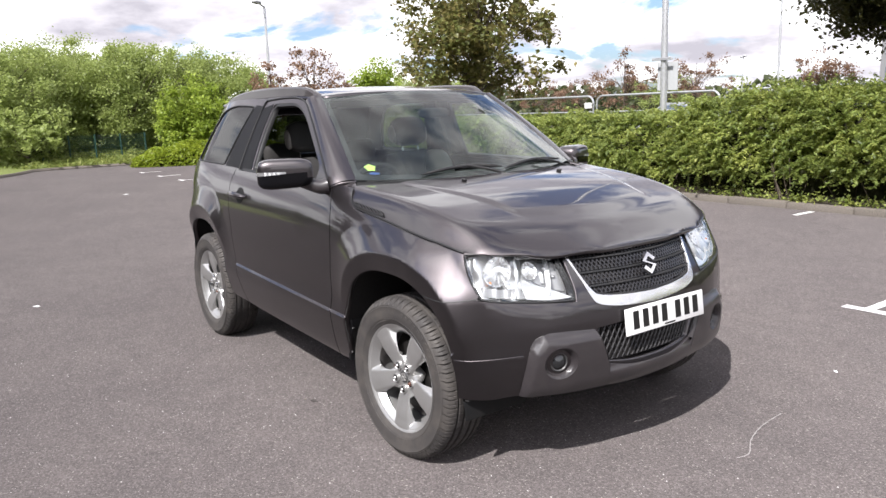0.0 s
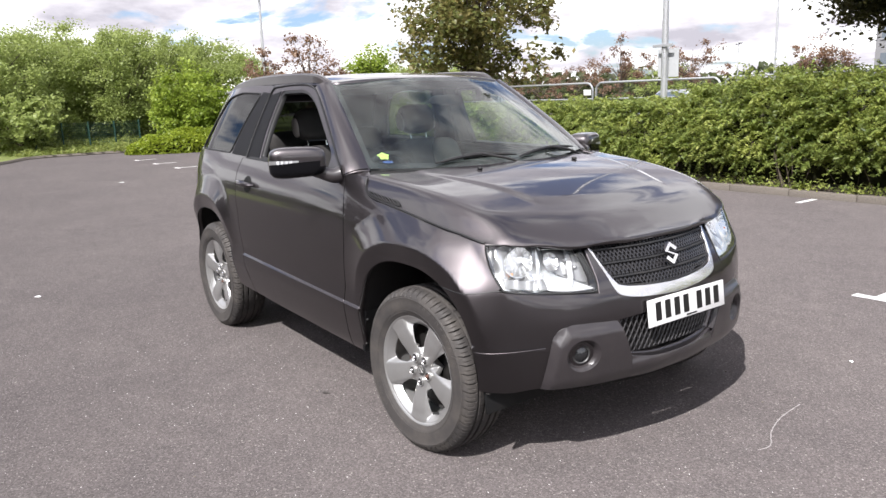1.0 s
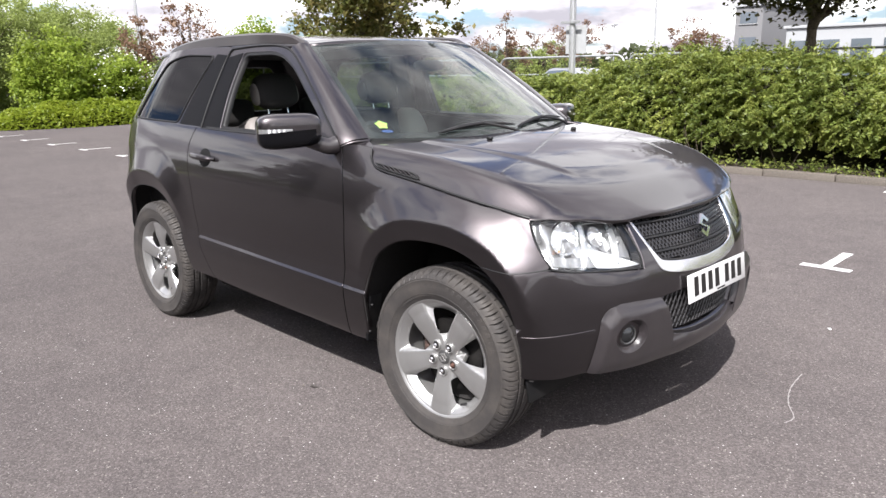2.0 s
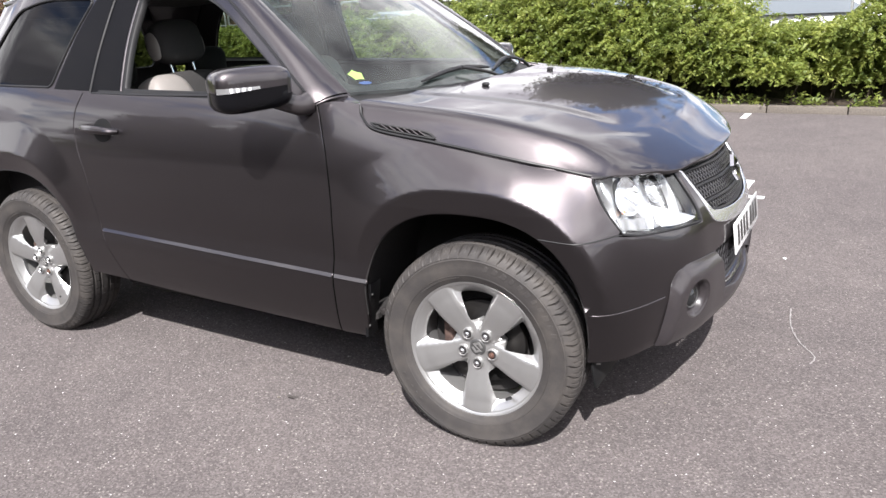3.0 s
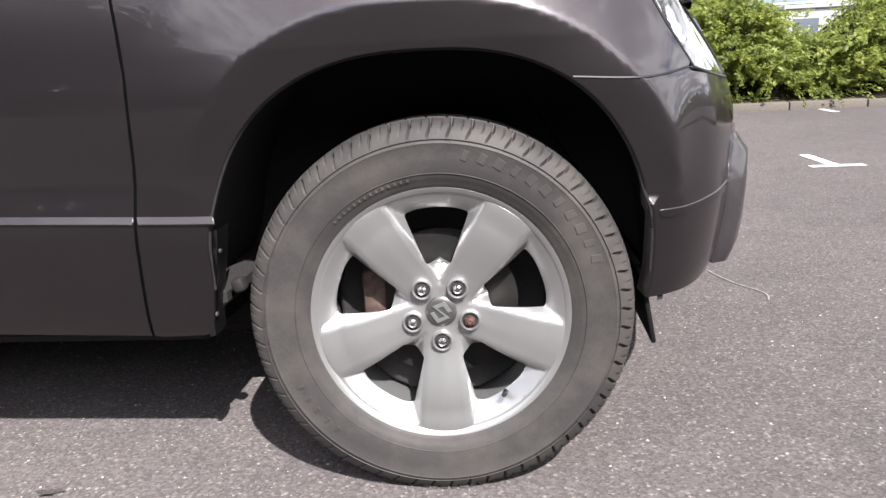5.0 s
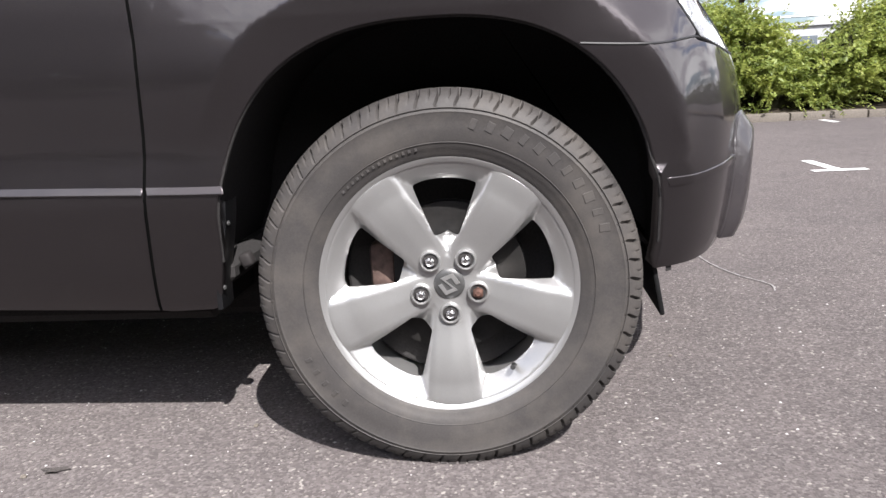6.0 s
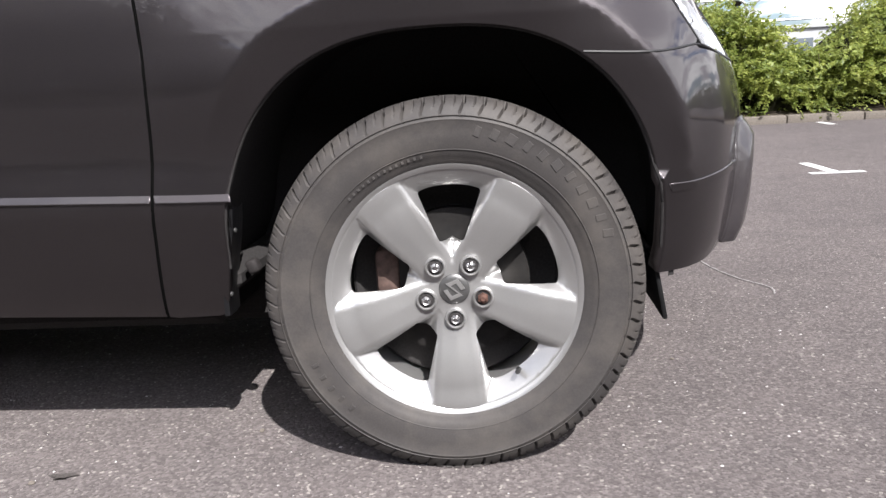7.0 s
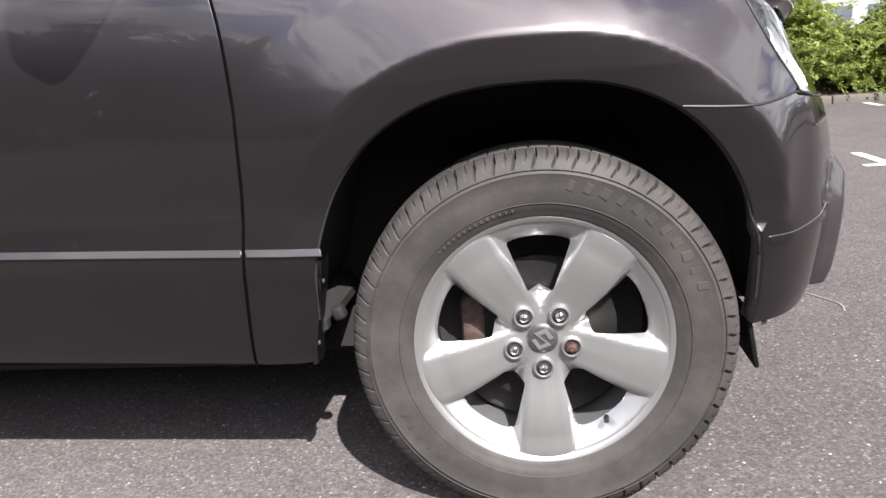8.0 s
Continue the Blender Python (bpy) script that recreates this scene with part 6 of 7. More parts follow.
kerb = tagged(empty("kerb", pose(0, KERB_Y, 0)), "worn concrete kerb along the planting bed", "kerb", kind="structure")
bm = bmesh.new()
box(bm, (0.905, 0.14, 0.16), (0, 0.07, 0.015), 0.018, 2)
stone_mesh = part("kerb_stone", bm, KERB, kerb)
stone_mesh.location = (-14.0, 0, 0)
for k in range(1, 27):
    ob = new("kerb_stone", stone_mesh.data)
    ob.parent = kerb
    ob.location = (-14.0 + 0.915 * k, random.uniform(-0.006, 0.006), random.uniform(-0.008, 0.006))
    ob.rotation_euler = (random.uniform(-0.02, 0.02), 0, random.uniform(-0.006, 0.006))


def road_mark(name, pieces, label):
    bm = bmesh.new()
    for x0, y0, x1, y1 in pieces:
        n = max(2, int(max(x1 - x0, y1 - y0) / 0.05))
        along_x = (x1 - x0) > (y1 - y0)
        a, b = [], []
        for k in range(n + 1):
            t = k / n
            j1, j2 = random.uniform(-0.004, 0.004), random.uniform(-0.004, 0.004)
            if along_x:
                a.append(bm.verts.new((x0 + (x1 - x0) * t, y0 + j1, 0.004)))
                b.append(bm.verts.new((x0 + (x1 - x0) * t, y1 + j2, 0.004)))
            else:
                a.append(bm.verts.new((x0 + j1, y0 + (y1 - y0) * t, 0.004)))
                b.append(bm.verts.new((x1 + j2, y0 + (y1 - y0) * t, 0.004)))
        for k in range(n):
            bm.faces.new((a[k], a[k + 1], b[k + 1], b[k]))
    return tagged(part(name, bm, PAINT_WHITE), label, "road marking", "bay markings", "structure")


for x in (3.50, 1.47, -0.62, -2.7, -4.8, -6.9, -9.0, -11.1, -13.0, -14.9, -16.8, -18.7):
    road_mark("bay_mark", [(x - 0.16, 2.90, x + 0.19, 2.985), (x - 0.03, 2.985, x + 0.045, 3.50)], "white painted T marking a parking bay")
for x in (-7.4, -5.3, -3.3, -1.24, 0.90, 3.0, 5.10, 7.2):
    road_mark("bay_mark", [(x - 0.04, 6.85, x + 0.04, 7.30)], "short white bay line by the kerb")

# a pale scrape and small specks on the asphalt
bm = bmesh.new()
line = catmull([(2.06, 0.80), (2.08, 0.60), (2.13, 0.43), (2.20, 0.30), (2.19, 0.22)], 10)
a = [bm.verts.new((x - 0.003, y, 0.003)) for x, y in line]
b = [bm.verts.new((x + 0.003 * (1 + 0.6 * math.sin(k * 1.7)), y, 0.003)) for k, (x, y) in enumerate(line)]
for k in range(len(line) - 1):
    bm.faces.new((a[k], a[k + 1], b[k + 1], b[k]))
tagged(part("scrape_mark", bm, CHALK), "pale curved scrape on the asphalt", "mark", kind="structure")
bm = bmesh.new()
for k in range(150):
    x, y = random.uniform(-6, 6), random.uniform(-4.5, 6)
    r = random.uniform(0.003, 0.008)
    blob(bm, (r * 2, r * 1.6, r), (x, y, r * 0.3), 2.2, Matrix.Rotation(random.uniform(0, 3), 4, "Z"), 6, 4)
tagged(part("grit", bm, KERB), "scattered pale grit on asphalt", "grit", kind="stuff")


for x, y, w, turn in ((-3.013, -1.79, 0.028, 80), (1.95, 1.547, 0.011, 10), (-12.37, 1.05, 0.07, 50)):
    bm = bmesh.new()
    pts = [bm.verts.new(Vector((w * math.cos(k * 1.26) * (1 + 0.3 * math.sin(k * 2.7)), 0.6 * w * math.sin(k * 1.26), 0.004 + 0.008 * (k % 2)))) for k in range(5)]
    hub_v = bm.verts.new((0.1 * w, 0, 0.013))
    for k in range(5):
        bm.faces.new((pts[k], pts[(k + 1) % 5], hub_v))
    bm.transform(pose(x, y, 0, 0, 0, turn))
    tagged(part("paper_scrap", bm, PLATE), "crumpled white paper scrap lying on asphalt", "litter")
bm = bmesh.new()
bm.faces.new([bm.verts.new((0.402 + (0.024 + 0.010 * math.sin(3 * a) + 0.006 * math.sin(7 * a)) * math.cos(a), -0.904 + (0.016 + 0.006 * math.sin(2 * a + 1) + 0.004 * math.sin(9 * a)) * math.sin(a), 0.004)) for a in (k * math.tau / 24 for k in range(24))])
tagged(part("tar_spot", bm, STAIN), "small faint dark tar spot on the asphalt", "stain")
# pale chips among the asphalt's stones
rngc = random.Random(77)
chip_v, chip_f = [], []
for _ in range(1300):
    x, y, turn, r = rngc.uniform(-1.6, 4.2), rngc.uniform(-3.2, 0.4), rngc.uniform(0, 6.28), rngc.choice((0.0014, 0.0018, 0.0018, 0.0024, 0.0034))
    base = len(chip_v)
    chip_v += [(x + r * (1.5 if k % 2 else 0.9) * math.cos(turn + k * 1.257), y + r * math.sin(turn + k * 1.257), 0.0005) for k in range(5)] + [(x, y, 0.0005 + r * 0.8)]
    chip_f += [(base + k, base + (k + 1) % 5, base + 5) for k in range(5)]
tagged(mesh_object("stone_chips", chip_v, chip_f, CHIP, smooth=False), "pale stone chips strewn over the asphalt", "grit", kind="stuff")

# ---- planting ----
HEDGE_TOP = [(-16, 1.2), (-10, 1.24), (-6.5, 1.26), (-4.3, 1.30), (-3.4, 1.44), (-2.5, 1.68), (-1.2, 1.58), (0.0, 1.48), (0.55, 1.34), (0.95, 1.06), (1.30, 0.99), (1.75, 1.06), (2.2, 1.30), (3.0, 1.45), (4.0, 1.36), (4.6, 1.20), (5.0, 0.90), (5.45, 0.84), (5.8, 1.16), (6.3, 1.50), (7.3, 1.95), (9.5, 2.1), (12, 1.8)]


def hedge_face(x, z):
    return KERB_Y + 0.42 - 0.16 * math.sin(min(1, z / 1.4) * math.pi) + 0.50 * noise.noise((x * 0.9, z * 1.3, 3.0)) + 0.30 * noise.noise((x * 2.2, z * 2.4, 9.0)) + 0.12 * noise.noise((x * 5.5, z * 5.5, 1.0))


def hollow(x):
    """How high the open, shaded foot of the hedge reaches."""
    return (0.40 + 0.16 * noise.noise((x * 1.6, 2.2, 8.0))) * ease(-2.4, -1.2, x) * (1 - ease(3.9, 4.6, x))


def hedge_points(n):
    out = []
    rng = random.Random(5)
    while len(out) < n:
        x = rng.uniform(-15, 11)
        top = lerp_table(HEDGE_TOP, x) + 0.16 * noise.noise((x * 1.7, 0.5, 0)) + 0.08 * noise.noise((x * 5, 4, 0))
        if rng.random() < 0.66:
            z = top * rng.random() ** 0.8
            if z < hollow(x) and rng.random() < 0.93:
                continue
            if z < 0.38 and rng.random() < 0.62 - 0.5 * noise.noise((x * 1.1, 7.7, 0)):
                continue
            y = hedge_face(x, z) + 0.04 + rng.expovariate(5.5)
            if noise.noise((x * 1.9, z * 2.4, 21.0)) < -0.22 and rng.random() < 0.75:
                y += 0.35
        else:
            y = hedge_face(x, top) + rng.uniform(0, 1.5)
            z = top - rng.expovariate(12.0) + 0.10 * noise.noise((x * 2.1, y * 2.1, 5.0))
        out.append((x, y, max(z, 0.06)))
    # weeds along the kerb
    for _ in range(110):
        x = rng.uniform(-9, 4.5)
        for _ in range(rng.randrange(10, 45)):
            out.append((x + rng.gauss(0, 0.10), KERB_Y + 0.17 + rng.gauss(0, 0.06), 0.09 + abs(rng.gauss(0, 0.07))))
    # shoots
    for _ in range(800):
        x = rng.uniform(-14, 11)
        y = KERB_Y + rng.uniform(0.4, 1.5)
        top = lerp_table(HEDGE_TOP, x)
        hi = rng.uniform(0.10, 0.34) * (0.4 if x < -4 else 0.5 if 4.7 < x < 5.8 else 0.2 if 0.7 < x < 2.0 else 1.0)
        dx, dy = rng.uniform(-0.2, 0.2), rng.uniform(-0.25, 0.1)
        for k in range(20):
            t = k / 19
            out.append((x + dx * t + rng.gauss(0, 0.02), y + dy * t + rng.gauss(0, 0.02), top - 0.08 + hi * t + rng.gauss(0, 0.015)))
    # arching twigs with paired leaves
    for _ in range(5600):
        x = rng.uniform(-15, 11)
        top = lerp_table(HEDGE_TOP, x) + 0.14 * noise.noise((x * 1.7, 0.5, 0))
        z = max(top * rng.uniform(0.22, 1.02), hollow(x) + 0.10)
        y = hedge_face(x, z) + (0.05 if z < top * 0.9 else rng.uniform(0, 1.2))
        ln = rng.uniform(0.25, 0.62)
        dx, lift, fall = rng.uniform(-0.8, 0.8), rng.uniform(0.1, 0.75), rng.uniform(0.2, 0.7)
        for k in range(18):
            t = k / 17
            for s in (-1, 1):
                out.append((x + dx * ln * t + s * 0.018 * (1 - 0.5 * t), y - ln * t * 0.75 + 0.1 + rng.gauss(0, 0.006), max(0.05 + 0.8 * hollow(x), z + ln * (lift * t - fall * t * t) + s * 0.012 + rng.gauss(0, 0.005))))
    return np.array(out)


hedge = tagged(empty("hedge", pose(0, 0, 0)), "dense green unclipped hedge behind the kerb", "hedge")
foliage = leaves("foliage", hedge_points(112000), 0.029, LEAF_HEDGE, hedge, 0.35, 2.2)
tagged(foliage, kind="stuff")
# Dark sheet within the leaves; its colour stands in for the hedge's inner shade.
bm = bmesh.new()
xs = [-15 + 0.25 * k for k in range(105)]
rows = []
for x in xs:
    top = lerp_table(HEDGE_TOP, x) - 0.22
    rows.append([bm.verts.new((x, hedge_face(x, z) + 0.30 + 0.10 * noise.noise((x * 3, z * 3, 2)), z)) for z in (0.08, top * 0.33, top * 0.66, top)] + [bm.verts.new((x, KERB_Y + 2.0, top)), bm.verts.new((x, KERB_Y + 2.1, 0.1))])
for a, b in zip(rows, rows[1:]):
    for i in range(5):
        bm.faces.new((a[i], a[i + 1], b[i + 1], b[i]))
part("shade_core", bm, CORE, hedge)
bm = bmesh.new()
for _ in range(160):
    x = random.uniform(-14, 10)
    y = hedge_face(x, 0.2) + random.uniform(0.02, 0.3)
    rod(bm, (x, y, 0.08), (x + random.uniform(-0.25, 0.25), y + random.uniform(-0.15, 0.1), random.uniform(0.45, 0.9)), 0.008, 0.004, 5)
tagged(part("stem", bm, BARK, hedge), kind="stuff")


def tree(name, at, high, crown_r, crown_lo, mat, label, category="tree", n_clump=90, per=70, leaf=0.10, seed=1, squash=1.0, trunk_r=0.09, clump_r=0.34, bark=BARK):
    """A trunk with limbs, and a crown of leaf clumps with gaps."""
    rng = random.Random(seed)
    t = tagged(empty(name, pose(*at)), label, category)
    bm = bmesh.new()
    mid = (crown_lo + high) / 2
    half = (high - crown_lo) / 2
    fork = min(crown_lo + 0.25 * half, high * 0.5)
    tube(bm, catmull([(0, 0, -0.05), (0.05, 0.02, fork * 0.5), (-0.02, 0.04, fork), (0.03, 0, mid + half * 0.5)], 6), lambda s: trunk_r * (1.15 - 0.85 * s), 9)
    centres = []
    tries = 0
    while len(centres) < n_clump and tries < 9000:
        tries += 1
        v = Vector((rng.gauss(0, 1), rng.gauss(0, 1), rng.gauss(0, 1))).normalized()
        rad = rng.random() ** 0.42
        bump = 1 + 0.28 * noise.noise(v * 1.7 + Vector((seed * 3.1, 0, 0)))
        p = Vector((v.x * crown_r * rad * bump, v.y * crown_r * rad * bump * squash, mid + v.z * half * rad * bump))
        if noise.noise(p * (1.25 / max(crown_r, 0.6)) * 1.6 + Vector((seed, 5, 0))) < -0.30:
            continue
        centres.append(p)
    for p in centres[:46]:
        base = Vector((0.02, 0.01, fork + (min(p.z, mid) - fork) * rng.uniform(0.0, 0.7)))
        bend = base.lerp(p, 0.5) + Vector((0, 0, 0.12 * (p - base).length))
        tube(bm, catmull([tuple(base), tuple(bend), tuple(p)], 4), lambda s: trunk_r * (0.36 - 0.30 * s), 5)
    part("trunk", bm, bark, t)
    pts = []
    for p in centres:
        r = clump_r * rng.uniform(0.6, 1.3)
        for _ in range(int(per * rng.uniform(0.6, 1.3))):
            v = Vector((rng.gauss(0, 1), rng.gauss(0, 1), rng.gauss(0, 0.75)))
            pts.append(tuple(p + v * r * 0.55))
    crown = leaves("crown", np.array(pts), leaf, mat, t, 0.3, 1.35)
    return t


tree("maple_tree", (-11.7, 9.95, 0), 5.6, 2.15, 1.35, LEAF_MAPLE, "green maple tree with bronze-tinged leaves behind the fence", n_clump=150, per=85, leaf=0.10, seed=3, trunk_r=0.11)
tree("maple_tree", (-0.72, 8.7, 0), 3.9, 1.5, 2.3, LEAF_DARK, "dark-leaved maple tree standing in the hedge", n_clump=150, per=190, leaf=0.060, seed=8, trunk_r=0.12)
tree("maple_tree", (5.0, 10.4, 0), 3.2, 1.0, 1.95, LEAF_RED, "small tree with coppery red leaves", n_clump=30, per=60, leaf=0.10, seed=12, trunk_r=0.05)

# copper-leaved trees further off
EYE0 = Vector((3.87, -2.49, 0))


def off(az, dist):
    return (EYE0.x + dist * math.cos(radians(az)), EYE0.y + dist * math.sin(radians(az)), 0)


for k, (az, dist, high, r, lo) in enumerate(((157.0, 30, 3.7, 0.75, 1.0), (153.8, 31, 4.2, 1.0, 1.2), (151.9, 33, 3.3, 0.6, 1.0), (130.6, 46, 4.6, 1.9, 1.2), (125.6, 46, 4.5, 2.4, 1.2), (133.8, 60, 3.9, 3.2, 0.8), (136.5, 62, 3.7, 3.0, 0.8), (117.2, 40, 3.9, 1.3, 1.2), (146.0, 60, 3.4, 2.6, 0.8))):
    tree("copper_tree", off(az, dist), high, r, lo, LEAF_RED, "small tree with dull coppery red leaves", n_clump=34 if dist < 35 else 40, per=46 if dist < 35 else 70, leaf=0.085, seed=30 + k, trunk_r=0.045, clump_r=0.26)
for k, (az, dist, high, r) in enumerate(((149.2, 40, 4.1, 1.5), (147.0, 48, 3.9, 2.6), (143.5, 48, 3.6, 2.6), (128.0, 70, 4.0, 4.0), (159.8, 44, 4.6, 1.8))):
    tree("round_tree", off(az, dist), high, r, 0.4, LEAF_LIME if k == 0 else LEAF_WOOD, "rounded green tree in the distance", n_clump=60, per=90, leaf=0.13, seed=60 + k, trunk_r=0.08, clump_r=0.42)

# the belt of trees past the verge
for k, (az, dist, high, r) in enumerate(((178.5, 33, 4.4, 2.6), (175.0, 32, 4.3, 2.5), (172.6, 34, 4.7, 2.4), (169.4, 36, 5.2, 2.6), (166.8, 34, 4.6, 2.2), (164.6, 36, 5.0, 2.4), (161.8, 37, 4.4, 2.3), (159.4, 36, 3.8, 2.0), (182.0, 33, 4.6, 2.6), (171.0, 40, 5.0, 3.0), (167.5, 41, 5.2, 3.0), (163.0, 42, 4.6, 3.0))):
    tree("woodland_tree", off(az, dist), high, r, 0.15, LEAF_WOOD, "bushy woodland tree with fresh green leaves", n_clump=130, per=250, leaf=0.070, seed=100 + k, trunk_r=0.08, clump_r=0.42)
tree("round_tree", off(162.6, 28.5), 2.75, 1.35, 0.1, LEAF_LIME, "rounded bright green bush beside the verge", "bush", n_clump=120, per=150, leaf=0.085, seed=140, trunk_r=0.05, clump_r=0.28)
blossom_bush = tree("round_tree", off(158.6, 28.5), 2.5, 1.15, 0.1, LEAF_LIME, "bright green bush with pale blossom", "bush", n_clump=80, per=130, leaf=0.085, seed=141, trunk_r=0.05, clump_r=0.28)
rngb = np.random.RandomState(6)
spray = rngb.normal(size=(420, 3))
spray /= np.linalg.norm(spray, axis=1)[:, None]
tagged(leaves("blossom", spray * np.array([1.1, 1.1, 1.1]) + np.array([0, 0, 1.35]), 0.075, PETAL, blossom_bush, 0.4, 1.2), kind="stuff")
tree("round_tree", off(173.5, 29), 2.0, 1.5, 0.1, LEAF_WOOD, "low green bush before the woodland", "bush", n_clump=60, per=75, leaf=0.11, seed=142, trunk_r=0.05, clump_r=0.28)
tree("round_tree", off(178.0, 28), 1.8, 1.5, 0.1, LEAF_WOOD, "low green bush before the woodland", "bush", n_clump=60, per=75, leaf=0.11, seed=143, trunk_r=0.05, clump_r=0.28)

# tall trees on the car park's near side; dark leaves paint their shaded side
rngt = random.Random(11)
for k in range(17):
    tree("woodland_tree", (-34 + 4.4 * k + rngt.uniform(-1, 1), -27.0 + rngt.uniform(-2.5, 2.5) - 0.02 * (k - 8) ** 2, 0), rngt.uniform(9.5, 12.5), rngt.uniform(3.6, 4.6), 0.2, LEAF_DARK, "tall leafy tree closing the near side of the car park",
         n_clump=170, per=80, leaf=0.32, seed=300 + k, trunk_r=0.18, clump_r=1.0)

# verge
bm = bmesh.new()
n = 40
edge = [(-20.7 - 2.4 * ease(-0.6, 1.0, y), y) for y in [-12 + 24 * k / n for k in range(n + 1)]]
a = [bm.verts.new((x, y, 0.07)) for x, y in edge]
b = [bm.verts.new((x - 4.0, y, 0.22)) for x, y in edge]
c = [bm.verts.new((x - 30.0, y * 2.2, 0.35)) for x, y in edge]
for p, q in ((a, b), (b, c)):
    for k in range(n):
        bm.faces.new((p[k], p[k + 1], q[k + 1], q[k]))
tagged(part("verge", bm, TURF), "rough grass verge past the asphalt", "grass", kind="structure")
bm = bmesh.new()
tube(bm, [(x + 0.06, y, 0.02) for x, y in edge], 0.07, 6)
tagged(part("verge_kerb", bm, KERB), "low concrete edging of the verge", "kerb", kind="structure")
rng = np.random.RandomState(4)
pts = np.stack([rng.uniform(-31, -22.9, 9000), rng.uniform(-6, 8, 9000), np.zeros(9000)], 1)
pts[:, 2] = 0.10 + 0.03 * (-22.9 - pts[:, 0]) + rng.uniform(0, 0.08, 9000)
tagged(leaves("grass", pts, 0.09, GRASS, None, 0.1, 2.2), "long pale grass on the verge", "grass", kind="stuff")

# low shrubs in the verge's corner
shrub = tagged(empty("low_shrub", pose(-21.6, 6.3, 0)), "spreading yellow-green low shrub at the asphalt's edge", "shrub")
pts = []
rngp = random.Random(77)
while len(pts) < 16000:
    u, v = rngp.uniform(-1, 1), rngp.uniform(-1, 1)
    if u * u + v * v > 1:
        continue
    hgt = 0.74 * (1 - (u * u + v * v)) ** 0.4 * (1 + 0.25 * noise.noise((u * 3, v * 6, 0)))
    pts.append((u * 1.3, v * 2.95, max(0.03, hgt - rngp.expovariate(9.0))))
tagged(leaves("foliage", np.array(pts), 0.075, LEAF_SHRUB, shrub, 0.5, 1.8), kind="stuff")
# Dark mound under the leaves, coloured as the shrub's inner shade.
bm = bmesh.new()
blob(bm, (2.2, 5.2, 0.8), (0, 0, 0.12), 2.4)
part("shade_core", bm, CORE, shrub)

# green mesh fence before the woodland
gf = tagged(empty("mesh_fence", pose(0, 0, 0)), "green wire mesh fence before the trees", "fence")
pa, pb = Vector(off(172.6, 29.5)), Vector(off(166.0, 30.5))
for k in range(5):
    p = pa.lerp(pb, k / 4)
    bm = bmesh.new()
    rod(bm, p, p + Vector((0, 0, 1.05)), 0.03, 0.035, 8)
    part("post", bm, FENCE_GREEN, gf)
bm = bmesh.new()
for k in range(61):
    p = pa.lerp(pb, k / 60)
    rod(bm, p + Vector((0, 0, 0.1)), p + Vector((0, 0, 1.0)), 0.0035, 0.0035, 4)
for k in range(11):
    z = Vector((0, 0, 0.12 + k * 0.088))
    rod(bm, pa + z, pb + z, 0.0035, 0.0035, 4)
tagged(part("mesh", bm, FENCE_GREEN, gf), kind="stuff")


# ---- fence, lamps and what stands past the hedge ----
def fence_panel(x0, x1):
    f = tagged(empty("steel_barrier", pose((x0 + x1) / 2, 9.8, 0)), "galvanised tubular steel fence panel with rounded corners", "fence", "fence panels")
    w = (x1 - x0) / 2 - 0.04
    bm = bmesh.new()
    top = 1.70
    pts = [(-w, 0, 0.0), (-w, 0, top - 0.16)] + [(-w + 0.16 - 0.16 * math.cos(k * math.pi / 12), 0, top - 0.16 + 0.16 * math.sin(k * math.pi / 12)) for k in range(1, 7)]
    pts += [(-x, y, z) for x, y, z in pts[::-1]]
    tube(bm, pts, 0.021, 8)
    part("frame", bm, GALV, f)
    bm = bmesh.new()
    tube(bm, [(-w, 0, 1.36), (w, 0, 1.36)], 0.016, 8)
    part("rail", bm, GALV, f)
    bm = bmesh.new()
    tube(bm, [(-w, 0, 0.35), (w, 0, 0.35)], 0.016, 8)
    part("rail", bm, GALV, f)
    return f


first = fence_panel(-7.46, -4.36)
for k in range(-3, 5):
    if k:
        copy_thing(first, pose(-5.91 + 3.12 * k, 9.8, 0))
bm = bmesh.new()
box(bm, (0.20, 0.02, 0.12), (-7.64, 9.76, 1.50), 0.005, 1)
tagged(part("fence_sign", bm, PLATE), "small white sign on the steel fence", "sign")


def street_lamp(at, high, r, head, label):
    s = tagged(empty("street_lamp", pose(*at)), label, "street lamp")
    bm = bmesh.new()
    rod(bm, (0, 0, -0.05), (0, 0, 1.2), r * 1.45, r * 1.45, 14)
    rod(bm, (0, 0, 1.2), (0, 0, high), r, r * 0.72, 14)
    part("pole", bm, GALV, s)
    for d in head:
        bm = bmesh.new()
        rod(bm, (0, 0, high - 0.05), (d * 0.30, d * -0.35, high + 0.06), r * 0.5, r * 0.5, 8)
        part("arm", bm, GALV, s)
        bm = bmesh.new()
        blob(bm, (0.26, 0.62, 0.14), (d * 0.45, d * -0.52, high + 0.08), 3.0, Matrix.Rotation(radians(40), 4, "Z"))
        part("lamp_head", bm, WALLS, s)
    return s


street_lamp(off(157.0, 34), 6.15, 0.07, (1,), "grey steel street lamp with one head")
near_pole = street_lamp((-4.85, 8.75, 0), 7.5, 0.062, (1,), "tall grey steel lamp post in the hedge")
bm = bmesh.new()
box(bm, (0.42, 0.03, 0.05), (0, -0.07, 2.28), 0.004, 1)
part("bracket", bm, GALV, near_pole)
bm = bmesh.new()
box(bm, (0.44, 0.02, 0.50), (0.02, 0.08, 1.98), 0.004, 1)
part("sign_board", bm, WALLS, near_pole)
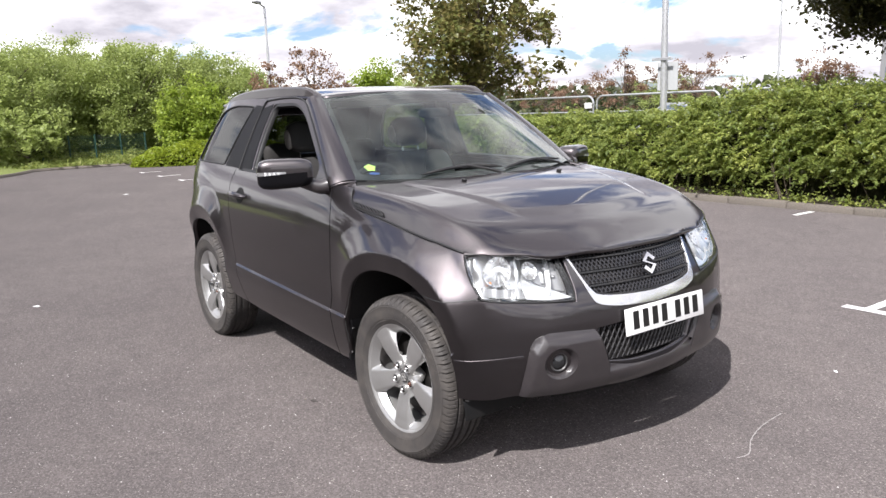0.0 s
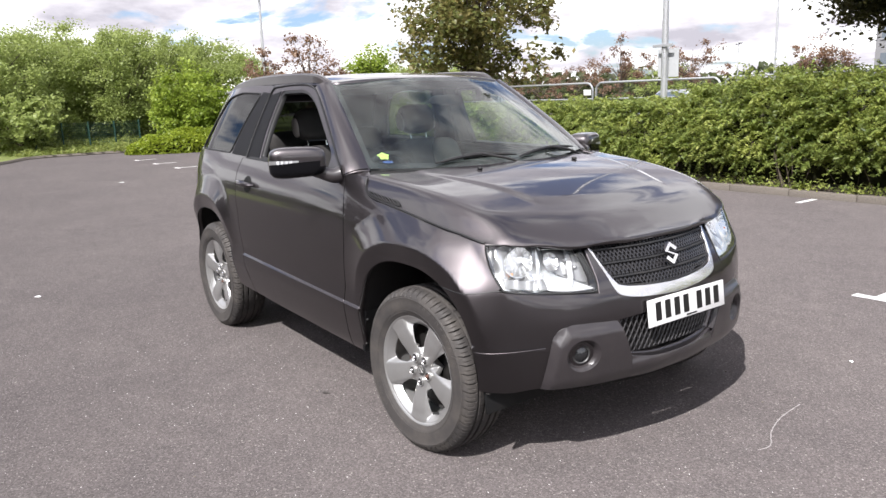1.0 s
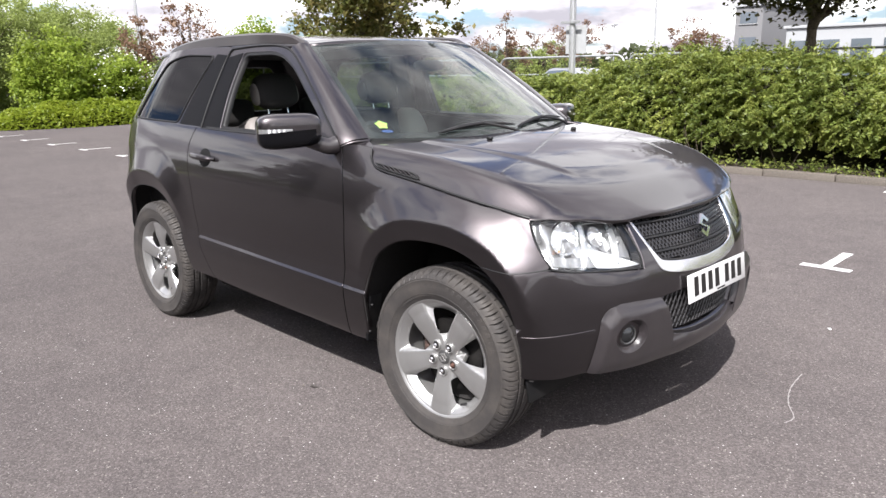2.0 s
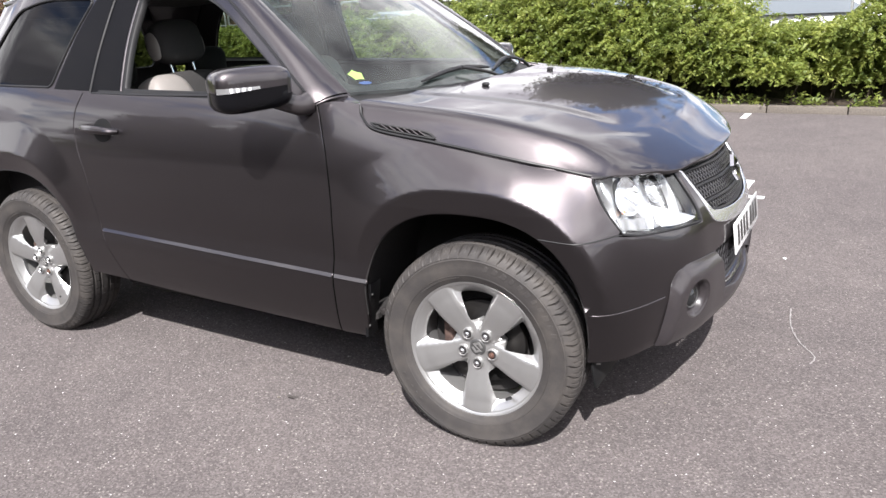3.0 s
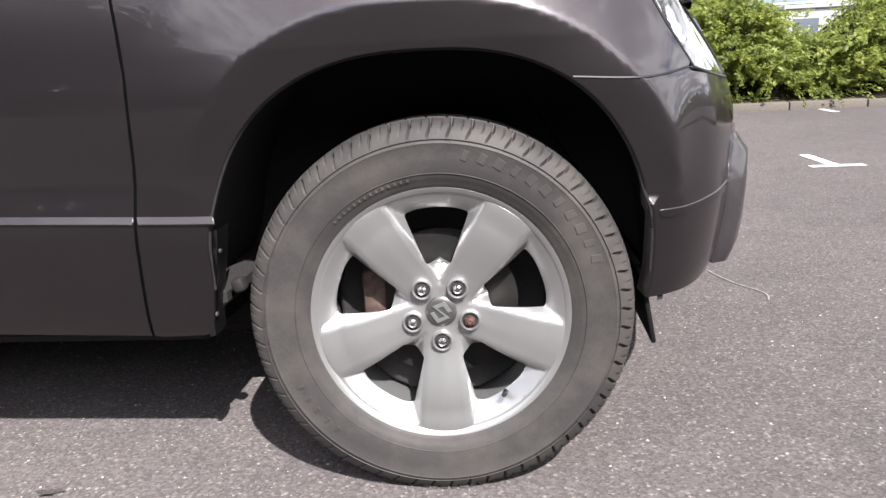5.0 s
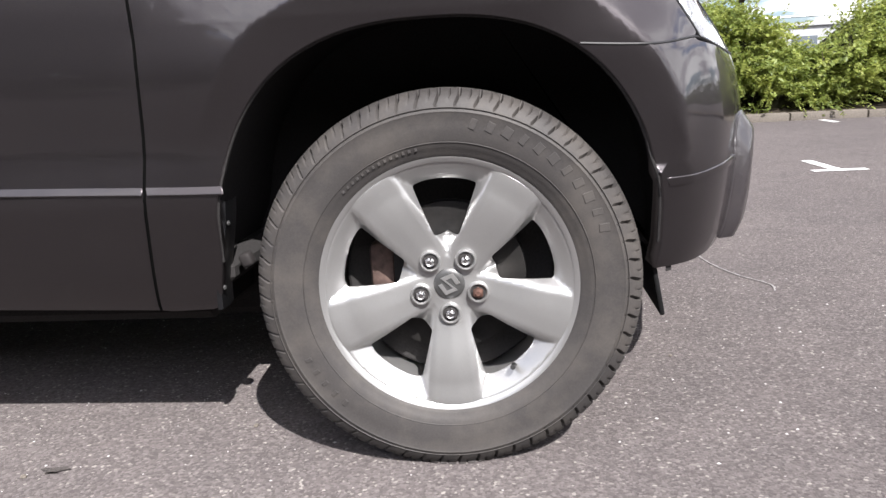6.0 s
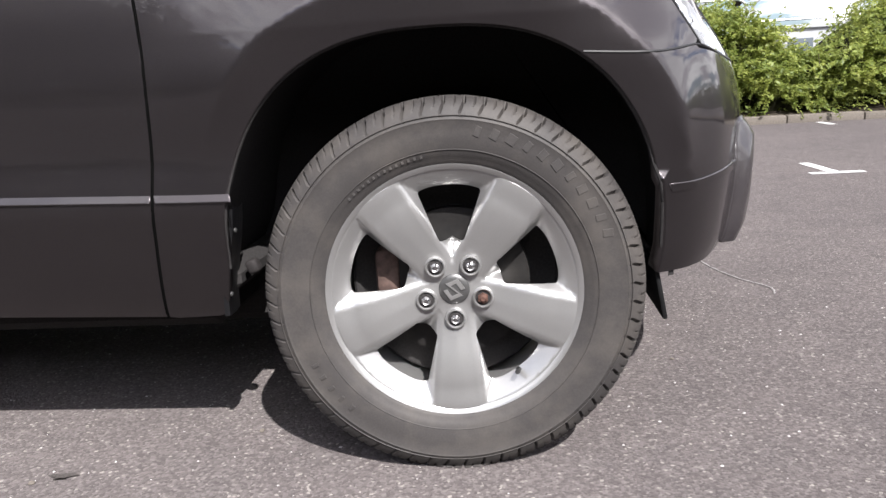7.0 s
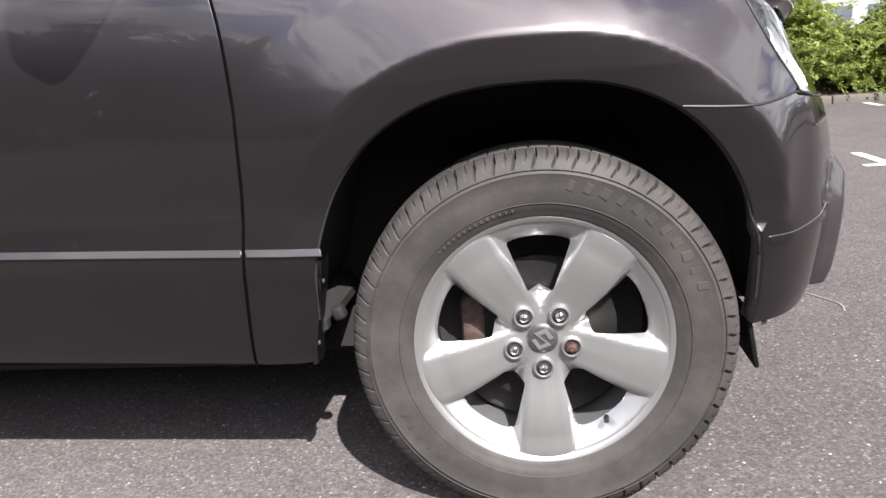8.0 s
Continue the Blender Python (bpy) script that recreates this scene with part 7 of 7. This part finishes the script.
street_lamp(off(120.2, 34), 9.0, 0.05, (1,), "slim grey lamp post in the distance")
street_lamp(off(122.5, 60), 4.55, 0.05, (1, -1), "distant street lamp with two heads")


def parked_car(at, turn, mat, label):
    """A parked car seen over the hedge."""
    c = tagged(empty("parked_car", pose(*at, 0, 0, turn)), label, "car", "cars past the hedge")
    prof = [(-2.1, 0.35), (-2.12, 0.75), (-1.95, 0.98), (-1.45, 1.05), (-1.05, 1.40), (-0.4, 1.48), (0.35, 1.46), (0.95, 1.02), (1.75, 0.90), (2.08, 0.70), (2.10, 0.35)]
    bm = bmesh.new()
    rings = []
    for y in (-0.84, -0.80, -0.62, 0.62, 0.80, 0.84):
        k = 1.0 - (0.10 if abs(y) > 0.82 else 0.0)
        rings.append([bm.verts.new((x, y if z < 1.04 else y * 0.83, 0.35 + (z - 0.35) * k)) for x, z in catmull(prof, 3)])
    for a, b in zip(rings, rings[1:]):
        for i in range(len(a) - 1):
            bm.faces.new((a[i], a[i + 1], b[i + 1], b[i]))
    bm.faces.new(rings[0])
    bm.faces.new(rings[-1])
    part("body", bm, mat, c)
    glass_prof = [(-1.32, 1.08), (-1.0, 1.36), (-0.4, 1.42), (0.32, 1.40), (0.82, 1.07)]
    for sg in (-1, 1):
        bm = bmesh.new()
        bm.faces.new([bm.verts.new((x, sg * (0.845 if z < 1.1 else 0.70), z)) for x, z in glass_prof])
        part("side_window", bm, WINDOW, c)
    bm = bmesh.new()
    bm.faces.new([bm.verts.new(p) for p in ((0.98, -0.62, 1.03), (0.98, 0.62, 1.03), (0.45, 0.55, 1.42), (0.45, -0.55, 1.42))])
    part("front_window", bm, WINDOW, c)
    for x in (-1.3, 1.3):
        for sg in (-1, 1):
            bm = bmesh.new()
            rod(bm, (x, sg * 0.70, 0.31), (x, sg * 0.87, 0.31), 0.31, 0.31, 24)
            part("wheel", bm, RUBBER, c)
    return c


parked_car((1.1, 13.2, 0), 8, CAR_WHITE, "white hatchback parked past the hedge")
parked_car((-8.4, 17.5, 0), 10, CAR_SILVER, "silver car parked past the fence")
parked_car((-13.5, 21.0, 0), 170, CAR_SILVER, "silver car parked past the fence")
parked_car((-3.2, 18.0, 0), 0, CAR_SILVER, "silver car parked past the fence")


def block(name, x0, x1, y, high, mat, rows, cols, label):
    b = tagged(empty(name, pose((x0 + x1) / 2, y, 0)), label, "building")
    w = x1 - x0
    bm = bmesh.new()
    box(bm, (w, 14.0, high), (0, 7.0, high / 2), 0.02, 1)
    part("wall", bm, mat, b)
    bm = bmesh.new()
    box(bm, (w + 0.4, 14.4, 0.25), (0, 7.0, high + 0.12), 0.03, 1)
    part("roof", bm, WALLS, b)
    for r in range(rows):
        for c in range(cols):
            x = -w / 2 + w * (c + 0.5) / cols
            z = high * (r + 0.55) / rows
            bm = bmesh.new()
            box(bm, (w / cols * 0.62, 0.10, high / rows * 0.45), (x, -0.03, z), 0.01, 1)
            win = part("window", bm, WINDOW, b)
            bm = bmesh.new()
            box(bm, (w / cols * 0.70, 0.14, 0.08), (x, -0.05, z - high / rows * 0.25), 0.01, 1)
            part("sill", bm, WALLS, win)
    return b


block("office_block", -28.6, -26.0, 70, 6.9, SLAB, 3, 1, "grey clad office block past the car park")
block("warehouse", -21.5, 2.0, 64, 4.4, WALLS, 1, 10, "long pale low building with a row of windows")
block("warehouse", 20.0, 52.0, 52, 2.9, WALLS, 1, 12, "long pale low building with a row of windows")

# a ring of far woods closes the place
rng = np.random.RandomState(9)
n = 26000
ang = rng.uniform(0, math.tau, n)
rad = rng.uniform(85, 100, n)
prof_h = np.array([3.6 + 1.3 * noise.noise((math.cos(t) * 9, math.sin(t) * 9, 0)) + 0.9 * noise.noise((math.cos(t) * 30, math.sin(t) * 30, 4)) for t in ang])
pts = np.stack([rad * np.cos(ang), rad * np.sin(ang), prof_h * rng.uniform(0.02, 1.0, n) ** 0.8], 1)
tagged(leaves("far_woods", pts, 0.75, LEAF_FAR, None, 0.2, 1.2), "distant belt of green woods", "woods", kind="stuff")
# Dark wall behind the leaves paints the woods' depth of shade.
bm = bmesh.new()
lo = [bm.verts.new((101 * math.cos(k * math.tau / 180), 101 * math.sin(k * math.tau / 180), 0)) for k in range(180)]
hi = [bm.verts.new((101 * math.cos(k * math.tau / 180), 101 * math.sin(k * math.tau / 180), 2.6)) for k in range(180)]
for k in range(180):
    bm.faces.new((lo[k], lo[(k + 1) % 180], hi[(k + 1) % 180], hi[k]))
tagged(part("backdrop", bm, CORE), "dark wall painting the shade inside the distant woods", "woods", kind="structure")
